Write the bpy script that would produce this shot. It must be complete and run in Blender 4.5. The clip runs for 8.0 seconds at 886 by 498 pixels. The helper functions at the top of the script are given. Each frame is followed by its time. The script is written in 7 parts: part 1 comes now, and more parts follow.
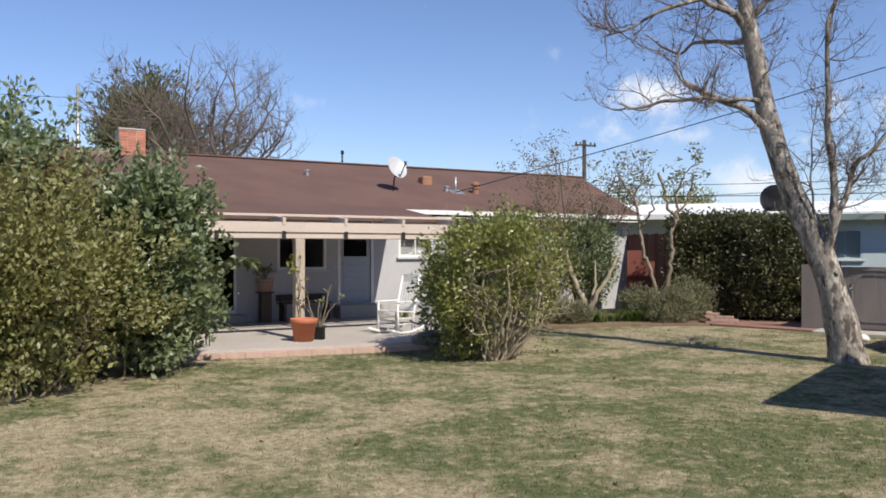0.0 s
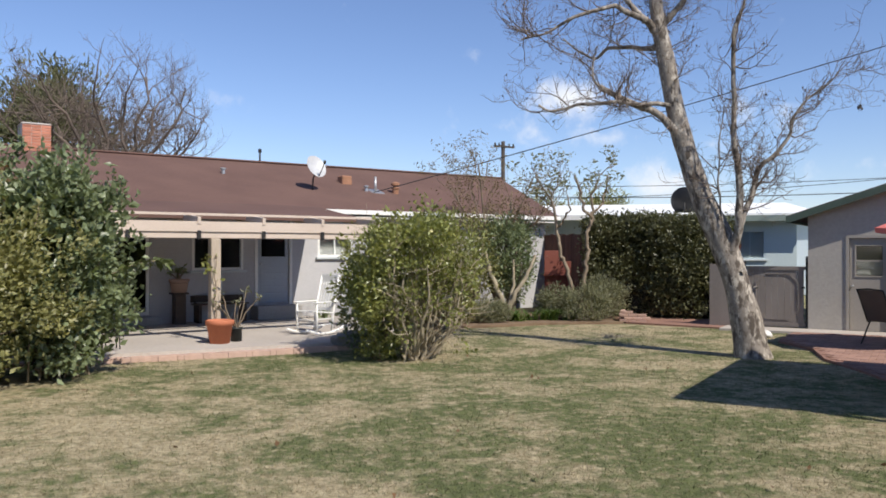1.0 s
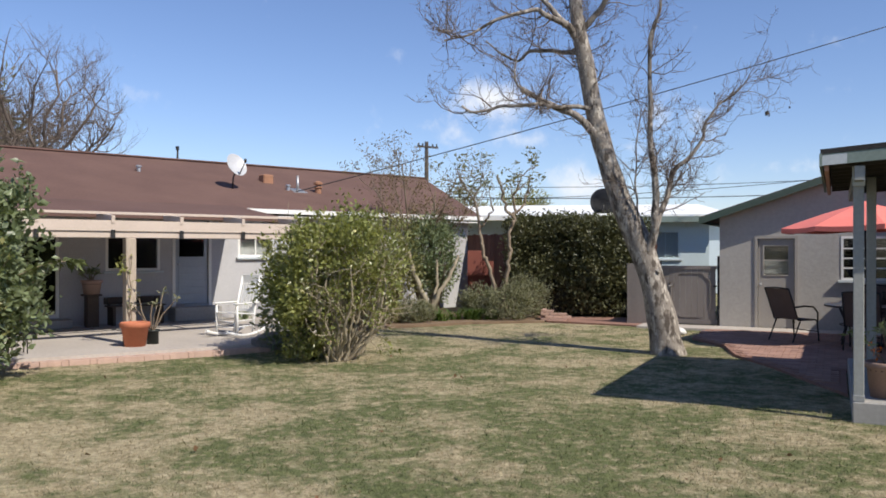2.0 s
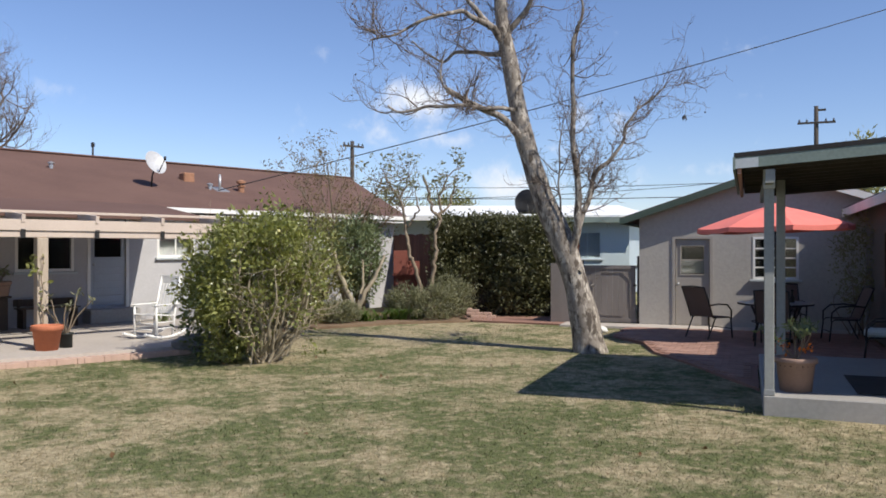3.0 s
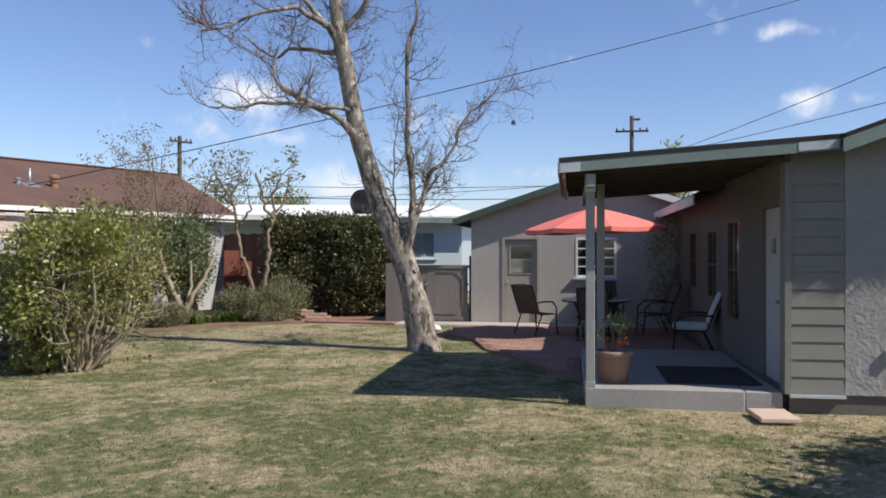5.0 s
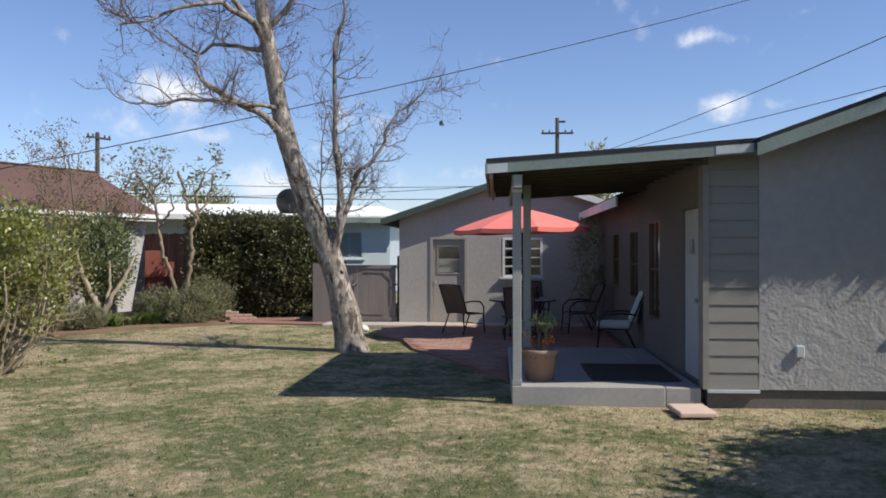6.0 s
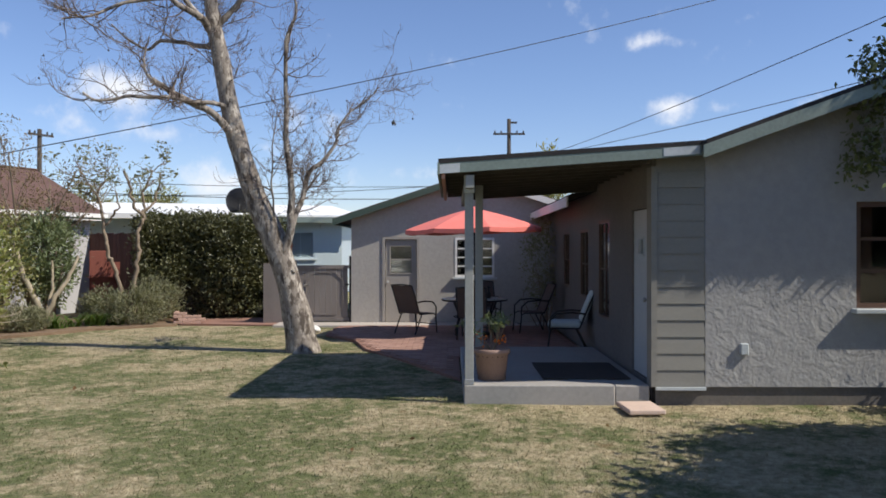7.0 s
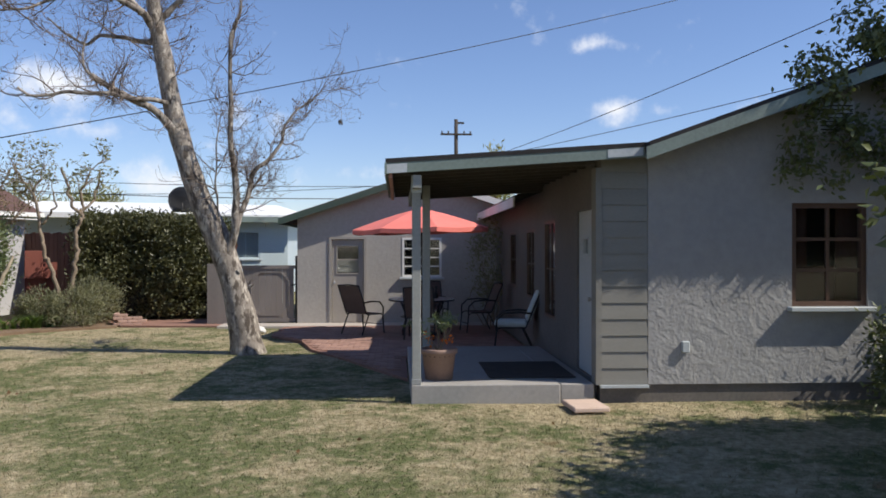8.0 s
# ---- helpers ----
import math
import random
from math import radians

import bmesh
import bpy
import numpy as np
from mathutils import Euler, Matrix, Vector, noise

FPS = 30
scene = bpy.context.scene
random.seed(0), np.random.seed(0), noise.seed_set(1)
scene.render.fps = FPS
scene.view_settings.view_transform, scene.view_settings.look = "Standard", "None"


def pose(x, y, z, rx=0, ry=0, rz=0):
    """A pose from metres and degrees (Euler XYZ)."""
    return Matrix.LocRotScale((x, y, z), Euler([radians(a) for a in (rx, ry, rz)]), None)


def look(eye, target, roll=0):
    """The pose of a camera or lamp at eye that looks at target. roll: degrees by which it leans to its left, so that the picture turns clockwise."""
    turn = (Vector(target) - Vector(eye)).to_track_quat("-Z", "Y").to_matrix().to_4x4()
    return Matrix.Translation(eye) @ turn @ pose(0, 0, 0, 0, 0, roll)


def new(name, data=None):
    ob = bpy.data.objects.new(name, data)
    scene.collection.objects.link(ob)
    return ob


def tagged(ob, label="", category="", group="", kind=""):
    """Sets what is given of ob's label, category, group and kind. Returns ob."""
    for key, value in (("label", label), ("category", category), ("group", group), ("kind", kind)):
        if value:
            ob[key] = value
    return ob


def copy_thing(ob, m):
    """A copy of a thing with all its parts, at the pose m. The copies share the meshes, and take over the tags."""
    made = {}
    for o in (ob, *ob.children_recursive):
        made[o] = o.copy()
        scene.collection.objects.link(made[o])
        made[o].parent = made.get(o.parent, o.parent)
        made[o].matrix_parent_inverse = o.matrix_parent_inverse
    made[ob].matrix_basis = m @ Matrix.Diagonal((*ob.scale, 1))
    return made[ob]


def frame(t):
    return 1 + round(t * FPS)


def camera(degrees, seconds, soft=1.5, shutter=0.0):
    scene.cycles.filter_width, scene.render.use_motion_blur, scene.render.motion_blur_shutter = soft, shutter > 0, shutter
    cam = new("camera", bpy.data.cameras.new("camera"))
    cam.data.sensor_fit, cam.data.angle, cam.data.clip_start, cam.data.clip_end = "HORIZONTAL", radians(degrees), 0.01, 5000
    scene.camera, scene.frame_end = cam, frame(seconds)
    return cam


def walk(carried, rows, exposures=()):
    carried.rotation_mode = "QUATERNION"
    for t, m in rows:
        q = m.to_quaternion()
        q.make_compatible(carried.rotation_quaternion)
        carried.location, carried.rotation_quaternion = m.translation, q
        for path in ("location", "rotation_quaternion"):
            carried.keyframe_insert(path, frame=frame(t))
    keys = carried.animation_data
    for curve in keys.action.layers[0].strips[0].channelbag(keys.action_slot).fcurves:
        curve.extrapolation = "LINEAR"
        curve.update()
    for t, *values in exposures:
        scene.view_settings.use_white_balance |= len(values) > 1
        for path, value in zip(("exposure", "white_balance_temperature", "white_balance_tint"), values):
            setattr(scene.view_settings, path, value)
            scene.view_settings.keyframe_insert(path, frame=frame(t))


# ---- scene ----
# camera: stands still on the lawn and turns to the right
EYE_HEIGHT = 1.75
cam = camera(57.47, 8.0, soft=1.75)
TURN = [(0.0, 0.0), (0.5, -2.93), (1.0, -5.67), (1.5, -8.38), (3.0, -16.33), (3.5, -18.94), (4.0, -22.01), (4.5, -25.05),
        (6.0, -33.08), (6.5, -34.96), (7.0, -36.46), (7.5, -38.20), (8.0, -40.20)]
walk(cam, [(t, pose(0, 0, EYE_HEIGHT, 90.04, 0, yaw)) for t, yaw in TURN])

# ---- light ----
SUN_AZIMUTH, SUN_HEIGHT = radians(144.0), radians(46)
SUN_WAY = Vector((math.sin(SUN_AZIMUTH) * math.cos(SUN_HEIGHT), math.cos(SUN_AZIMUTH) * math.cos(SUN_HEIGHT), math.sin(SUN_HEIGHT)))
sun = new("sun", bpy.data.lights.new("sun", "SUN"))
sun.data.energy, sun.data.angle, sun.data.color = 4.6, radians(0.53), (1.0, 0.94, 0.84)
sun.matrix_world = look(SUN_WAY * 60, (0, 0, 0))


def link(tree, a, out, b, into):
    tree.links.new(a.outputs[out], b.inputs[into])


def build_world():
    world = bpy.data.worlds.new("sky")
    scene.world = world
    world.use_nodes = True
    tree = world.node_tree
    tree.nodes.clear()
    out, bg = tree.nodes.new("ShaderNodeOutputWorld"), tree.nodes.new("ShaderNodeBackground")
    sky = tree.nodes.new("ShaderNodeTexSky")
    sky.sky_type, sky.sun_disc = "NISHITA", False
    sky.sun_elevation, sky.sun_rotation = SUN_HEIGHT, SUN_AZIMUTH
    sky.air_density, sky.dust_density, sky.ozone_density = 1.0, 0.0, 5.0
    bg.inputs["Strength"].default_value = 0.107
    coord = tree.nodes.new("ShaderNodeTexCoord")
    puffs = tree.nodes.new("ShaderNodeTexNoise")
    puffs.inputs["Scale"].default_value, puffs.inputs["Detail"].default_value, puffs.inputs["Roughness"].default_value = 16, 9, 0.6
    link(tree, coord, "Generated", puffs, "Vector")
    # fair-weather clouds low in the sky: bearing and height in degrees, half width, half height, thickness
    total = None
    for bearing, height, wide, high, thick in CLOUDS:
        b, h = radians(bearing), radians(height)
        spot = (math.sin(b) * math.cos(h), math.cos(b) * math.cos(h), math.sin(h))
        away = tree.nodes.new("ShaderNodeVectorMath")
        away.operation = "SUBTRACT"
        away.inputs[1].default_value = spot
        link(tree, coord, "Generated", away, 0)
        squash = tree.nodes.new("ShaderNodeVectorMath")
        squash.operation = "MULTIPLY"
        squash.inputs[1].default_value = (1 / radians(wide), 1 / radians(wide), 1 / radians(high))
        link(tree, away, "Vector", squash, 0)
        dist = tree.nodes.new("ShaderNodeVectorMath")
        dist.operation = "LENGTH"
        link(tree, squash, "Vector", dist, 0)
        fall = tree.nodes.new("ShaderNodeMapRange")
        fall.inputs["From Min"].default_value, fall.inputs["From Max"].default_value = 0.0, 1.5
        fall.inputs["To Min"].default_value, fall.inputs["To Max"].default_value = thick, 0.0
        link(tree, dist, "Value", fall, "Value")
        if total is None:
            total = fall
        else:
            both = tree.nodes.new("ShaderNodeMath")
            both.operation = "MAXIMUM"
            tree.links.new(total.outputs[0], both.inputs[0])
            tree.links.new(fall.outputs[0], both.inputs[1])
            total = both
    grain = tree.nodes.new("ShaderNodeMapRange")
    grain.inputs["From Min"].default_value, grain.inputs["From Max"].default_value = 0.3, 0.7
    grain.inputs["To Min"].default_value, grain.inputs["To Max"].default_value = -0.45, 0.25
    link(tree, puffs, "Fac", grain, "Value")
    add = tree.nodes.new("ShaderNodeMath")
    tree.links.new(total.outputs[0], add.inputs[0])
    link(tree, grain, "Result", add, 1)
    edge = tree.nodes.new("ShaderNodeMapRange")
    edge.interpolation_type = "SMOOTHSTEP"
    edge.inputs["From Min"].default_value, edge.inputs["From Max"].default_value = 0.1, 0.72
    tree.links.new(add.outputs[0], edge.inputs["Value"])
    mix = tree.nodes.new("ShaderNodeMix")
    mix.data_type = "RGBA"
    mix.inputs[7].default_value = (7.2, 7.4, 7.9, 1)
    tree.links.new(edge.outputs[0], mix.inputs[0])
    tone = tree.nodes.new("ShaderNodeMix")
    tone.data_type, tone.blend_type = "RGBA", "MULTIPLY"
    tone.inputs[0].default_value = 1.0
    tone.inputs[7].default_value = (1.03, 0.965, 1.06, 1)
    tree.links.new(sky.outputs[0], tone.inputs[6])
    tree.links.new(tone.outputs[2], mix.inputs[6])
    tree.links.new(mix.outputs[2], bg.inputs["Color"])
    link(tree, bg, "Background", out, "Surface")


CLOUDS = [(15.0, 10.4, 2.9, 1.5, 0.9), (17.0, 7.7, 2.7, 0.8, 0.5), (11.2, 8.2, 2.2, 1.2, 0.36), (21.8, 4.7, 3.0, 1.5, 0.72), (27.8, 9.4, 3.4, 2.0, 0.3),
          (24.0, 7.0, 1.8, 0.8, 0.5), (34.5, 5.1, 4.6, 1.0, 0.5), (52.6, 9.6, 2.0, 0.9, 0.7), (55.6, 9.4, 1.8, 0.7, 0.6), (50.6, 14.0, 1.8, 0.75, 0.66), (-24.2, 7.0, 2.6, 1.6, 0.42)]
build_world()
scene.view_settings.exposure = 0.3
# ---- materials ----
def material(name, colour, second=None, scale=1.0, fine=30.0, rough=0.8, bump=0.2, spread=0.5, metal=0.0, stretch=(1, 1, 1), each=0.0, depth=0.01, spec=0.4):
    """A surface that varies between two colours at a coarse and a fine scale, with relief; each: how far single pieces differ."""
    m = bpy.data.materials.new(name)
    m.use_nodes = True
    tree = m.node_tree
    p = tree.nodes["Principled BSDF"]
    second = second or tuple(c * 0.72 for c in colour)
    geo = tree.nodes.new("ShaderNodeNewGeometry")
    fit_ = tree.nodes.new("ShaderNodeMapping")
    fit_.inputs["Scale"].default_value = stretch
    link(tree, geo, "Position", fit_, "Vector")
    coarse, small = tree.nodes.new("ShaderNodeTexNoise"), tree.nodes.new("ShaderNodeTexNoise")
    coarse.inputs["Scale"].default_value, coarse.inputs["Detail"].default_value = scale, 6
    small.inputs["Scale"].default_value, small.inputs["Detail"].default_value = fine, 5
    link(tree, fit_, "Vector", coarse, "Vector")
    link(tree, fit_, "Vector", small, "Vector")
    mean = tree.nodes.new("ShaderNodeMath")
    mean.operation = "MULTIPLY_ADD"
    mean.inputs[1].default_value = 0.5
    half = tree.nodes.new("ShaderNodeMath")
    half.operation = "MULTIPLY"
    half.inputs[1].default_value = 0.5
    link(tree, coarse, "Fac", half, 0)
    link(tree, small, "Fac", mean, 0)
    link(tree, half, "Value", mean, 2)
    ramp = tree.nodes.new("ShaderNodeMapRange")
    ramp.inputs["From Min"].default_value, ramp.inputs["From Max"].default_value = 0.5 - 0.25 * (1.2 - spread), 0.5 + 0.25 * (1.2 - spread)
    link(tree, mean, "Value", ramp, "Value")
    mix = tree.nodes.new("ShaderNodeMix")
    mix.data_type = "RGBA"
    mix.inputs[6].default_value, mix.inputs[7].default_value = (*colour, 1), (*second, 1)
    tree.links.new(ramp.outputs[0], mix.inputs[0])
    last = mix.outputs[2]
    if each:
        info = tree.nodes.new("ShaderNodeObjectInfo")
        isle = tree.nodes.new("ShaderNodeNewGeometry")
        total = tree.nodes.new("ShaderNodeMath")
        link(tree, info, "Random", total, 0)
        link(tree, isle, "Random Per Island", total, 1)
        wrap = tree.nodes.new("ShaderNodeMath")
        wrap.operation = "FRACT"
        link(tree, total, "Value", wrap, 0)
        lev = tree.nodes.new("ShaderNodeMapRange")
        lev.inputs["To Min"].default_value, lev.inputs["To Max"].default_value = 1 - each, 1 + each
        link(tree, wrap, "Value", lev, "Value")
        tone = tree.nodes.new("ShaderNodeHueSaturation")
        link(tree, lev, "Result", tone, "Value")
        tree.links.new(last, tone.inputs["Color"])
        last = tone.outputs[0]
    tree.links.new(last, p.inputs["Base Color"])
    p.inputs["Roughness"].default_value, p.inputs["Metallic"].default_value = rough, metal
    p.inputs["Specular IOR Level"].default_value = spec
    if bump:
        b = tree.nodes.new("ShaderNodeBump")
        b.inputs["Strength"].default_value, b.inputs["Distance"].default_value = bump, depth
        link(tree, mean, "Value", b, "Height")
        link(tree, b, "Normal", p, "Normal")
    return m


def leaf_material(name, colour, second, rough=0.45, clear=0.35):
    m = material(name, colour, second, scale=1.5, fine=9, rough=rough, bump=0, each=0.35, spec=0.5)
    tree = m.node_tree
    p, out = tree.nodes["Principled BSDF"], tree.nodes["Material Output"]
    thin, blend = tree.nodes.new("ShaderNodeBsdfTranslucent"), tree.nodes.new("ShaderNodeMixShader")
    thin.inputs["Color"].default_value = (colour[0] * 1.6, colour[1] * 1.7, colour[2] * 0.9, 1)
    blend.inputs[0].default_value = clear
    link(tree, p, "BSDF", blend, 1)
    link(tree, thin, "BSDF", blend, 2)
    link(tree, blend, "Shader", out, "Surface")
    return m


def glass_material(name, tint):
    m = bpy.data.materials.new(name)
    m.use_nodes = True
    p = m.node_tree.nodes["Principled BSDF"]
    p.inputs["Base Color"].default_value = (*tint, 1)
    p.inputs["Roughness"].default_value, p.inputs["Transmission Weight"].default_value, p.inputs["IOR"].default_value = 0.03, 1.0, 1.45
    return m


SHINGLE = material("brown_shingle", (0.155, 0.092, 0.075), (0.105, 0.062, 0.052), scale=0.8, fine=26, rough=0.92, bump=0.5, stretch=(1, 1, 2.2), spec=0.2)
SHINGLE_DARK = material("dark_shingle", (0.05, 0.046, 0.045), (0.03, 0.028, 0.028), scale=2, fine=30, rough=0.95, bump=0.5, spec=0.2)
STUCCO_WHITE = material("white_stucco", (0.48, 0.47, 0.475), (0.36, 0.35, 0.355), scale=0.9, fine=45, rough=0.9, bump=0.35, spec=0.2)
STUCCO_GREY = material("grey_stucco", (0.44, 0.41, 0.37), (0.36, 0.335, 0.305), scale=0.7, fine=14, rough=0.92, bump=0.45, depth=0.02, spec=0.2)
FOUNDATION = material("foundation", (0.16, 0.14, 0.125), (0.1, 0.09, 0.08), scale=2, fine=25, bump=0.4)
WHITE_PAINT = material("white_paint", (0.8, 0.79, 0.76), (0.66, 0.64, 0.6), scale=2, fine=40, rough=0.55, bump=0.1)
CREAM_PAINT = material("cream_paint", (0.58, 0.475, 0.395), (0.49, 0.40, 0.33), scale=2, fine=40, rough=0.65, bump=0.12)
DARK_GREEN = material("dark_green_paint", (0.075, 0.11, 0.085), (0.05, 0.075, 0.058), scale=1.4, fine=30, rough=0.6, bump=0.15)
GREEN_TRIM = material("grey_green_paint", (0.21, 0.26, 0.23), (0.145, 0.18, 0.16), scale=1.4, fine=30, rough=0.65, bump=0.15)
PALE_TRIM = material("pale_grey_paint", (0.5, 0.53, 0.54), (0.4, 0.43, 0.44), scale=1.4, fine=30, rough=0.6, bump=0.12)
SIDING = material("taupe_siding", (0.26, 0.25, 0.22), (0.21, 0.20, 0.178), scale=1.2, fine=22, rough=0.75, bump=0.25, stretch=(1, 1, 6), each=0.05)
DOOR_PAINT = material("grey_door_paint", (0.37, 0.335, 0.295), (0.31, 0.28, 0.25), scale=2, fine=30, rough=0.6, bump=0.1)
DOOR_BLUE = material("blue_grey_door_paint", (0.40, 0.43, 0.47), (0.33, 0.36, 0.40), scale=2, fine=30, rough=0.6, bump=0.1)
# one dark brown for all boards and joists on the roofs' undersides
UNDERSIDE = material("dark_underside_wood", (0.085, 0.07, 0.06), (0.05, 0.042, 0.036), scale=1.5, fine=25, bump=0.3, stretch=(1, 4, 1))
TIMBER = material("weathered_timber", (0.47, 0.39, 0.31), (0.34, 0.27, 0.2), scale=2.5, fine=22, rough=0.85, bump=0.4, stretch=(3, 3, 0.6))
CONCRETE = material("pale_concrete", (0.47, 0.42, 0.37), (0.37, 0.325, 0.285), scale=0.9, fine=18, rough=0.9, bump=0.25)
CONCRETE_GREY = material("grey_concrete", (0.36, 0.34, 0.315), (0.28, 0.265, 0.245), scale=1.1, fine=20, rough=0.9, bump=0.25)
BRICK = material("red_brick", (0.33, 0.13, 0.085), (0.24, 0.10, 0.07), scale=6, fine=60, rough=0.9, bump=0.4, each=0.22)
BRICK_ORANGE = material("orange_chimney_brick", (0.46, 0.20, 0.13), (0.36, 0.15, 0.10), scale=6, fine=60, rough=0.9, bump=0.4, each=0.25)
BRICK_PALE = material("pale_worn_brick", (0.50, 0.33, 0.26), (0.40, 0.26, 0.2), scale=6, fine=60, rough=0.9, bump=0.4, each=0.2)
BRICK_EDGE = material("worn_pink_edging_brick", (0.50, 0.345, 0.275), (0.42, 0.285, 0.225), scale=3, fine=40, rough=0.92, bump=0.3, each=0.045)
MORTAR = material("mortar", (0.5, 0.46, 0.42), (0.4, 0.37, 0.33), scale=5, fine=60, bump=0.4)
TERRACOTTA = material("terracotta", (0.50, 0.17, 0.085), (0.40, 0.135, 0.07), scale=4, fine=35, rough=0.8, bump=0.15)
# darker, greyer terracotta: shade put into the colour of pots under cover
TERRACOTTA_SHADED = material("shaded_terracotta", (0.36, 0.24, 0.19), (0.28, 0.185, 0.15), scale=4, fine=35, rough=0.85, bump=0.15)
BLACK_PLASTIC = material("black_plastic", (0.03, 0.035, 0.032), rough=0.5, bump=0.05)
SOIL = material("soil", (0.06, 0.04, 0.028), (0.03, 0.02, 0.014), scale=8, fine=60, bump=0.8, rough=1.0)
GALVANISED = material("galvanised_metal", (0.5, 0.5, 0.5), (0.38, 0.38, 0.38), scale=5, fine=30, rough=0.45, metal=0.7, bump=0.05)
RUST = material("rusty_metal", (0.36, 0.185, 0.11), (0.25, 0.125, 0.075), scale=7, fine=40, rough=0.9, bump=0.3)
DISH_GREY = material("dish_grey", (0.55, 0.55, 0.56), rough=0.4, bump=0.02)
DARK_METAL = material("dark_metal", (0.035, 0.033, 0.032), rough=0.5, metal=0.3, bump=0.05)
GLASS = glass_material("window_glass", (0.85, 0.9, 0.9))
# dark tone that stands for unlit interiors behind glass
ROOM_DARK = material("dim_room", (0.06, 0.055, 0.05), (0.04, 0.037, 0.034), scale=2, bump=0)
CURTAIN = material("pale_curtain", (0.3, 0.29, 0.28), (0.22, 0.215, 0.21), scale=2, fine=10, stretch=(12, 12, 0.4), bump=0.3)


# ---- building helpers ----
def box(bm, x0, y0, z0, x1, y1, z1, bevel=0.0):
    xs, ys, zs = sorted((x0, x1)), sorted((y0, y1)), sorted((z0, z1))
    v = [bm.verts.new((x, y, z)) for x in xs for y in ys for z in zs]
    fs = [bm.faces.new([v[i] for i in q]) for q in ((0, 1, 3, 2), (4, 6, 7, 5), (0, 4, 5, 1), (2, 3, 7, 6), (0, 2, 6, 4), (1, 5, 7, 3))]
    if bevel:
        edges = {e for f in fs for e in f.edges}
        bmesh.ops.bevel(bm, geom=list(edges), offset=bevel, segments=1, affect="EDGES")


def boxed(*size, bevel=0.0):
    bm = bmesh.new()
    box(bm, *size, bevel=bevel)
    return bm


def slab_from(bm, outline, drop):
    """A flat or sloping slab: outline of (x, y, z) seen from above, counter-clockwise, drop metres thick downwards."""
    top = [bm.verts.new(p) for p in outline]
    low = [bm.verts.new((p[0], p[1], p[2] - drop)) for p in outline]
    bm.faces.new(top)
    bm.faces.new(low[::-1])
    n = len(top)
    for i in range(n):
        bm.faces.new((top[i], low[i], low[(i + 1) % n], top[(i + 1) % n]))


def beam(bm, a, b, wide, high):
    """A square timber from a to b, its sides upright."""
    a, b = Vector(a), Vector(b)
    way = (b - a).normalized()
    side = way.cross(Vector((0, 0, 1)))
    side = side.normalized() if side.length > 1e-4 else Vector((1, 0, 0))
    up = side.cross(way).normalized()
    ring = []
    for end in (a, b):
        ring.append([bm.verts.new(end + side * sx * wide / 2 + up * sz * high / 2) for sx, sz in ((-1, -1), (1, -1), (1, 1), (-1, 1))])
    bm.faces.new(ring[0][::-1])
    bm.faces.new(ring[1])
    for i in range(4):
        j = (i + 1) % 4
        bm.faces.new((ring[0][i], ring[0][j], ring[1][j], ring[1][i]))


def lathe(bm, rings, n=20, at=(0, 0, 0)):
    """A round body: rings of (radius, height) from bottom to top, inside included where the list turns down again."""
    loops = []
    for r, z in rings:
        loops.append([bm.verts.new((at[0] + r * math.cos(6.28319 * i / n), at[1] + r * math.sin(6.28319 * i / n), at[2] + z)) for i in range(n)])
    for lo, hi in zip(loops, loops[1:]):
        for i in range(n):
            bm.faces.new((lo[i], lo[(i + 1) % n], hi[(i + 1) % n], hi[i]))
    bm.faces.new(loops[0][::-1])
    bm.faces.new(loops[-1])


def tube(bm, points, radii, sides=7):
    """A tapered tube along points."""
    points = [Vector(p) for p in points]
    loops = []
    side = None
    for i, p in enumerate(points):
        way = (points[min(i + 1, len(points) - 1)] - points[max(i - 1, 0)]).normalized()
        if side is None:
            side = way.orthogonal().normalized()
        side = (side - way * side.dot(way)).normalized()
        up = way.cross(side)
        r = radii[i] if hasattr(radii, "__len__") else radii
        loops.append([bm.verts.new(p + (side * math.cos(6.28319 * k / sides) + up * math.sin(6.28319 * k / sides)) * r) for k in range(sides)])
    for lo, hi in zip(loops, loops[1:]):
        for k in range(sides):
            bm.faces.new((lo[k], lo[(k + 1) % sides], hi[(k + 1) % sides], hi[k])).smooth = True
    bm.faces.new(loops[0][::-1])
    bm.faces.new(loops[-1])


def mesh_of(name, bm, mat):
    data = bpy.data.meshes.new(name)
    bm.to_mesh(data)
    bm.free()
    data.materials.append(mat)
    return data


def part(name, bm, mat, parent, label=""):
    ob = new(name, bm if isinstance(bm, bpy.types.Mesh) else mesh_of(name, bm, mat))
    ob.parent = parent
    return tagged(ob, label)


def thing(name, m, label, category, group="", kind=""):
    ob = new(name)
    ob.empty_display_size = 0.2
    ob.matrix_world = m
    return tagged(ob, label, category, group, kind)


def solid(name, bm, mat, label, category, m=None, group="", kind=""):
    ob = new(name, bm if isinstance(bm, bpy.types.Mesh) else mesh_of(name, bm, mat))
    if m is not None:
        ob.matrix_world = m
    return tagged(ob, label, category, group, kind)


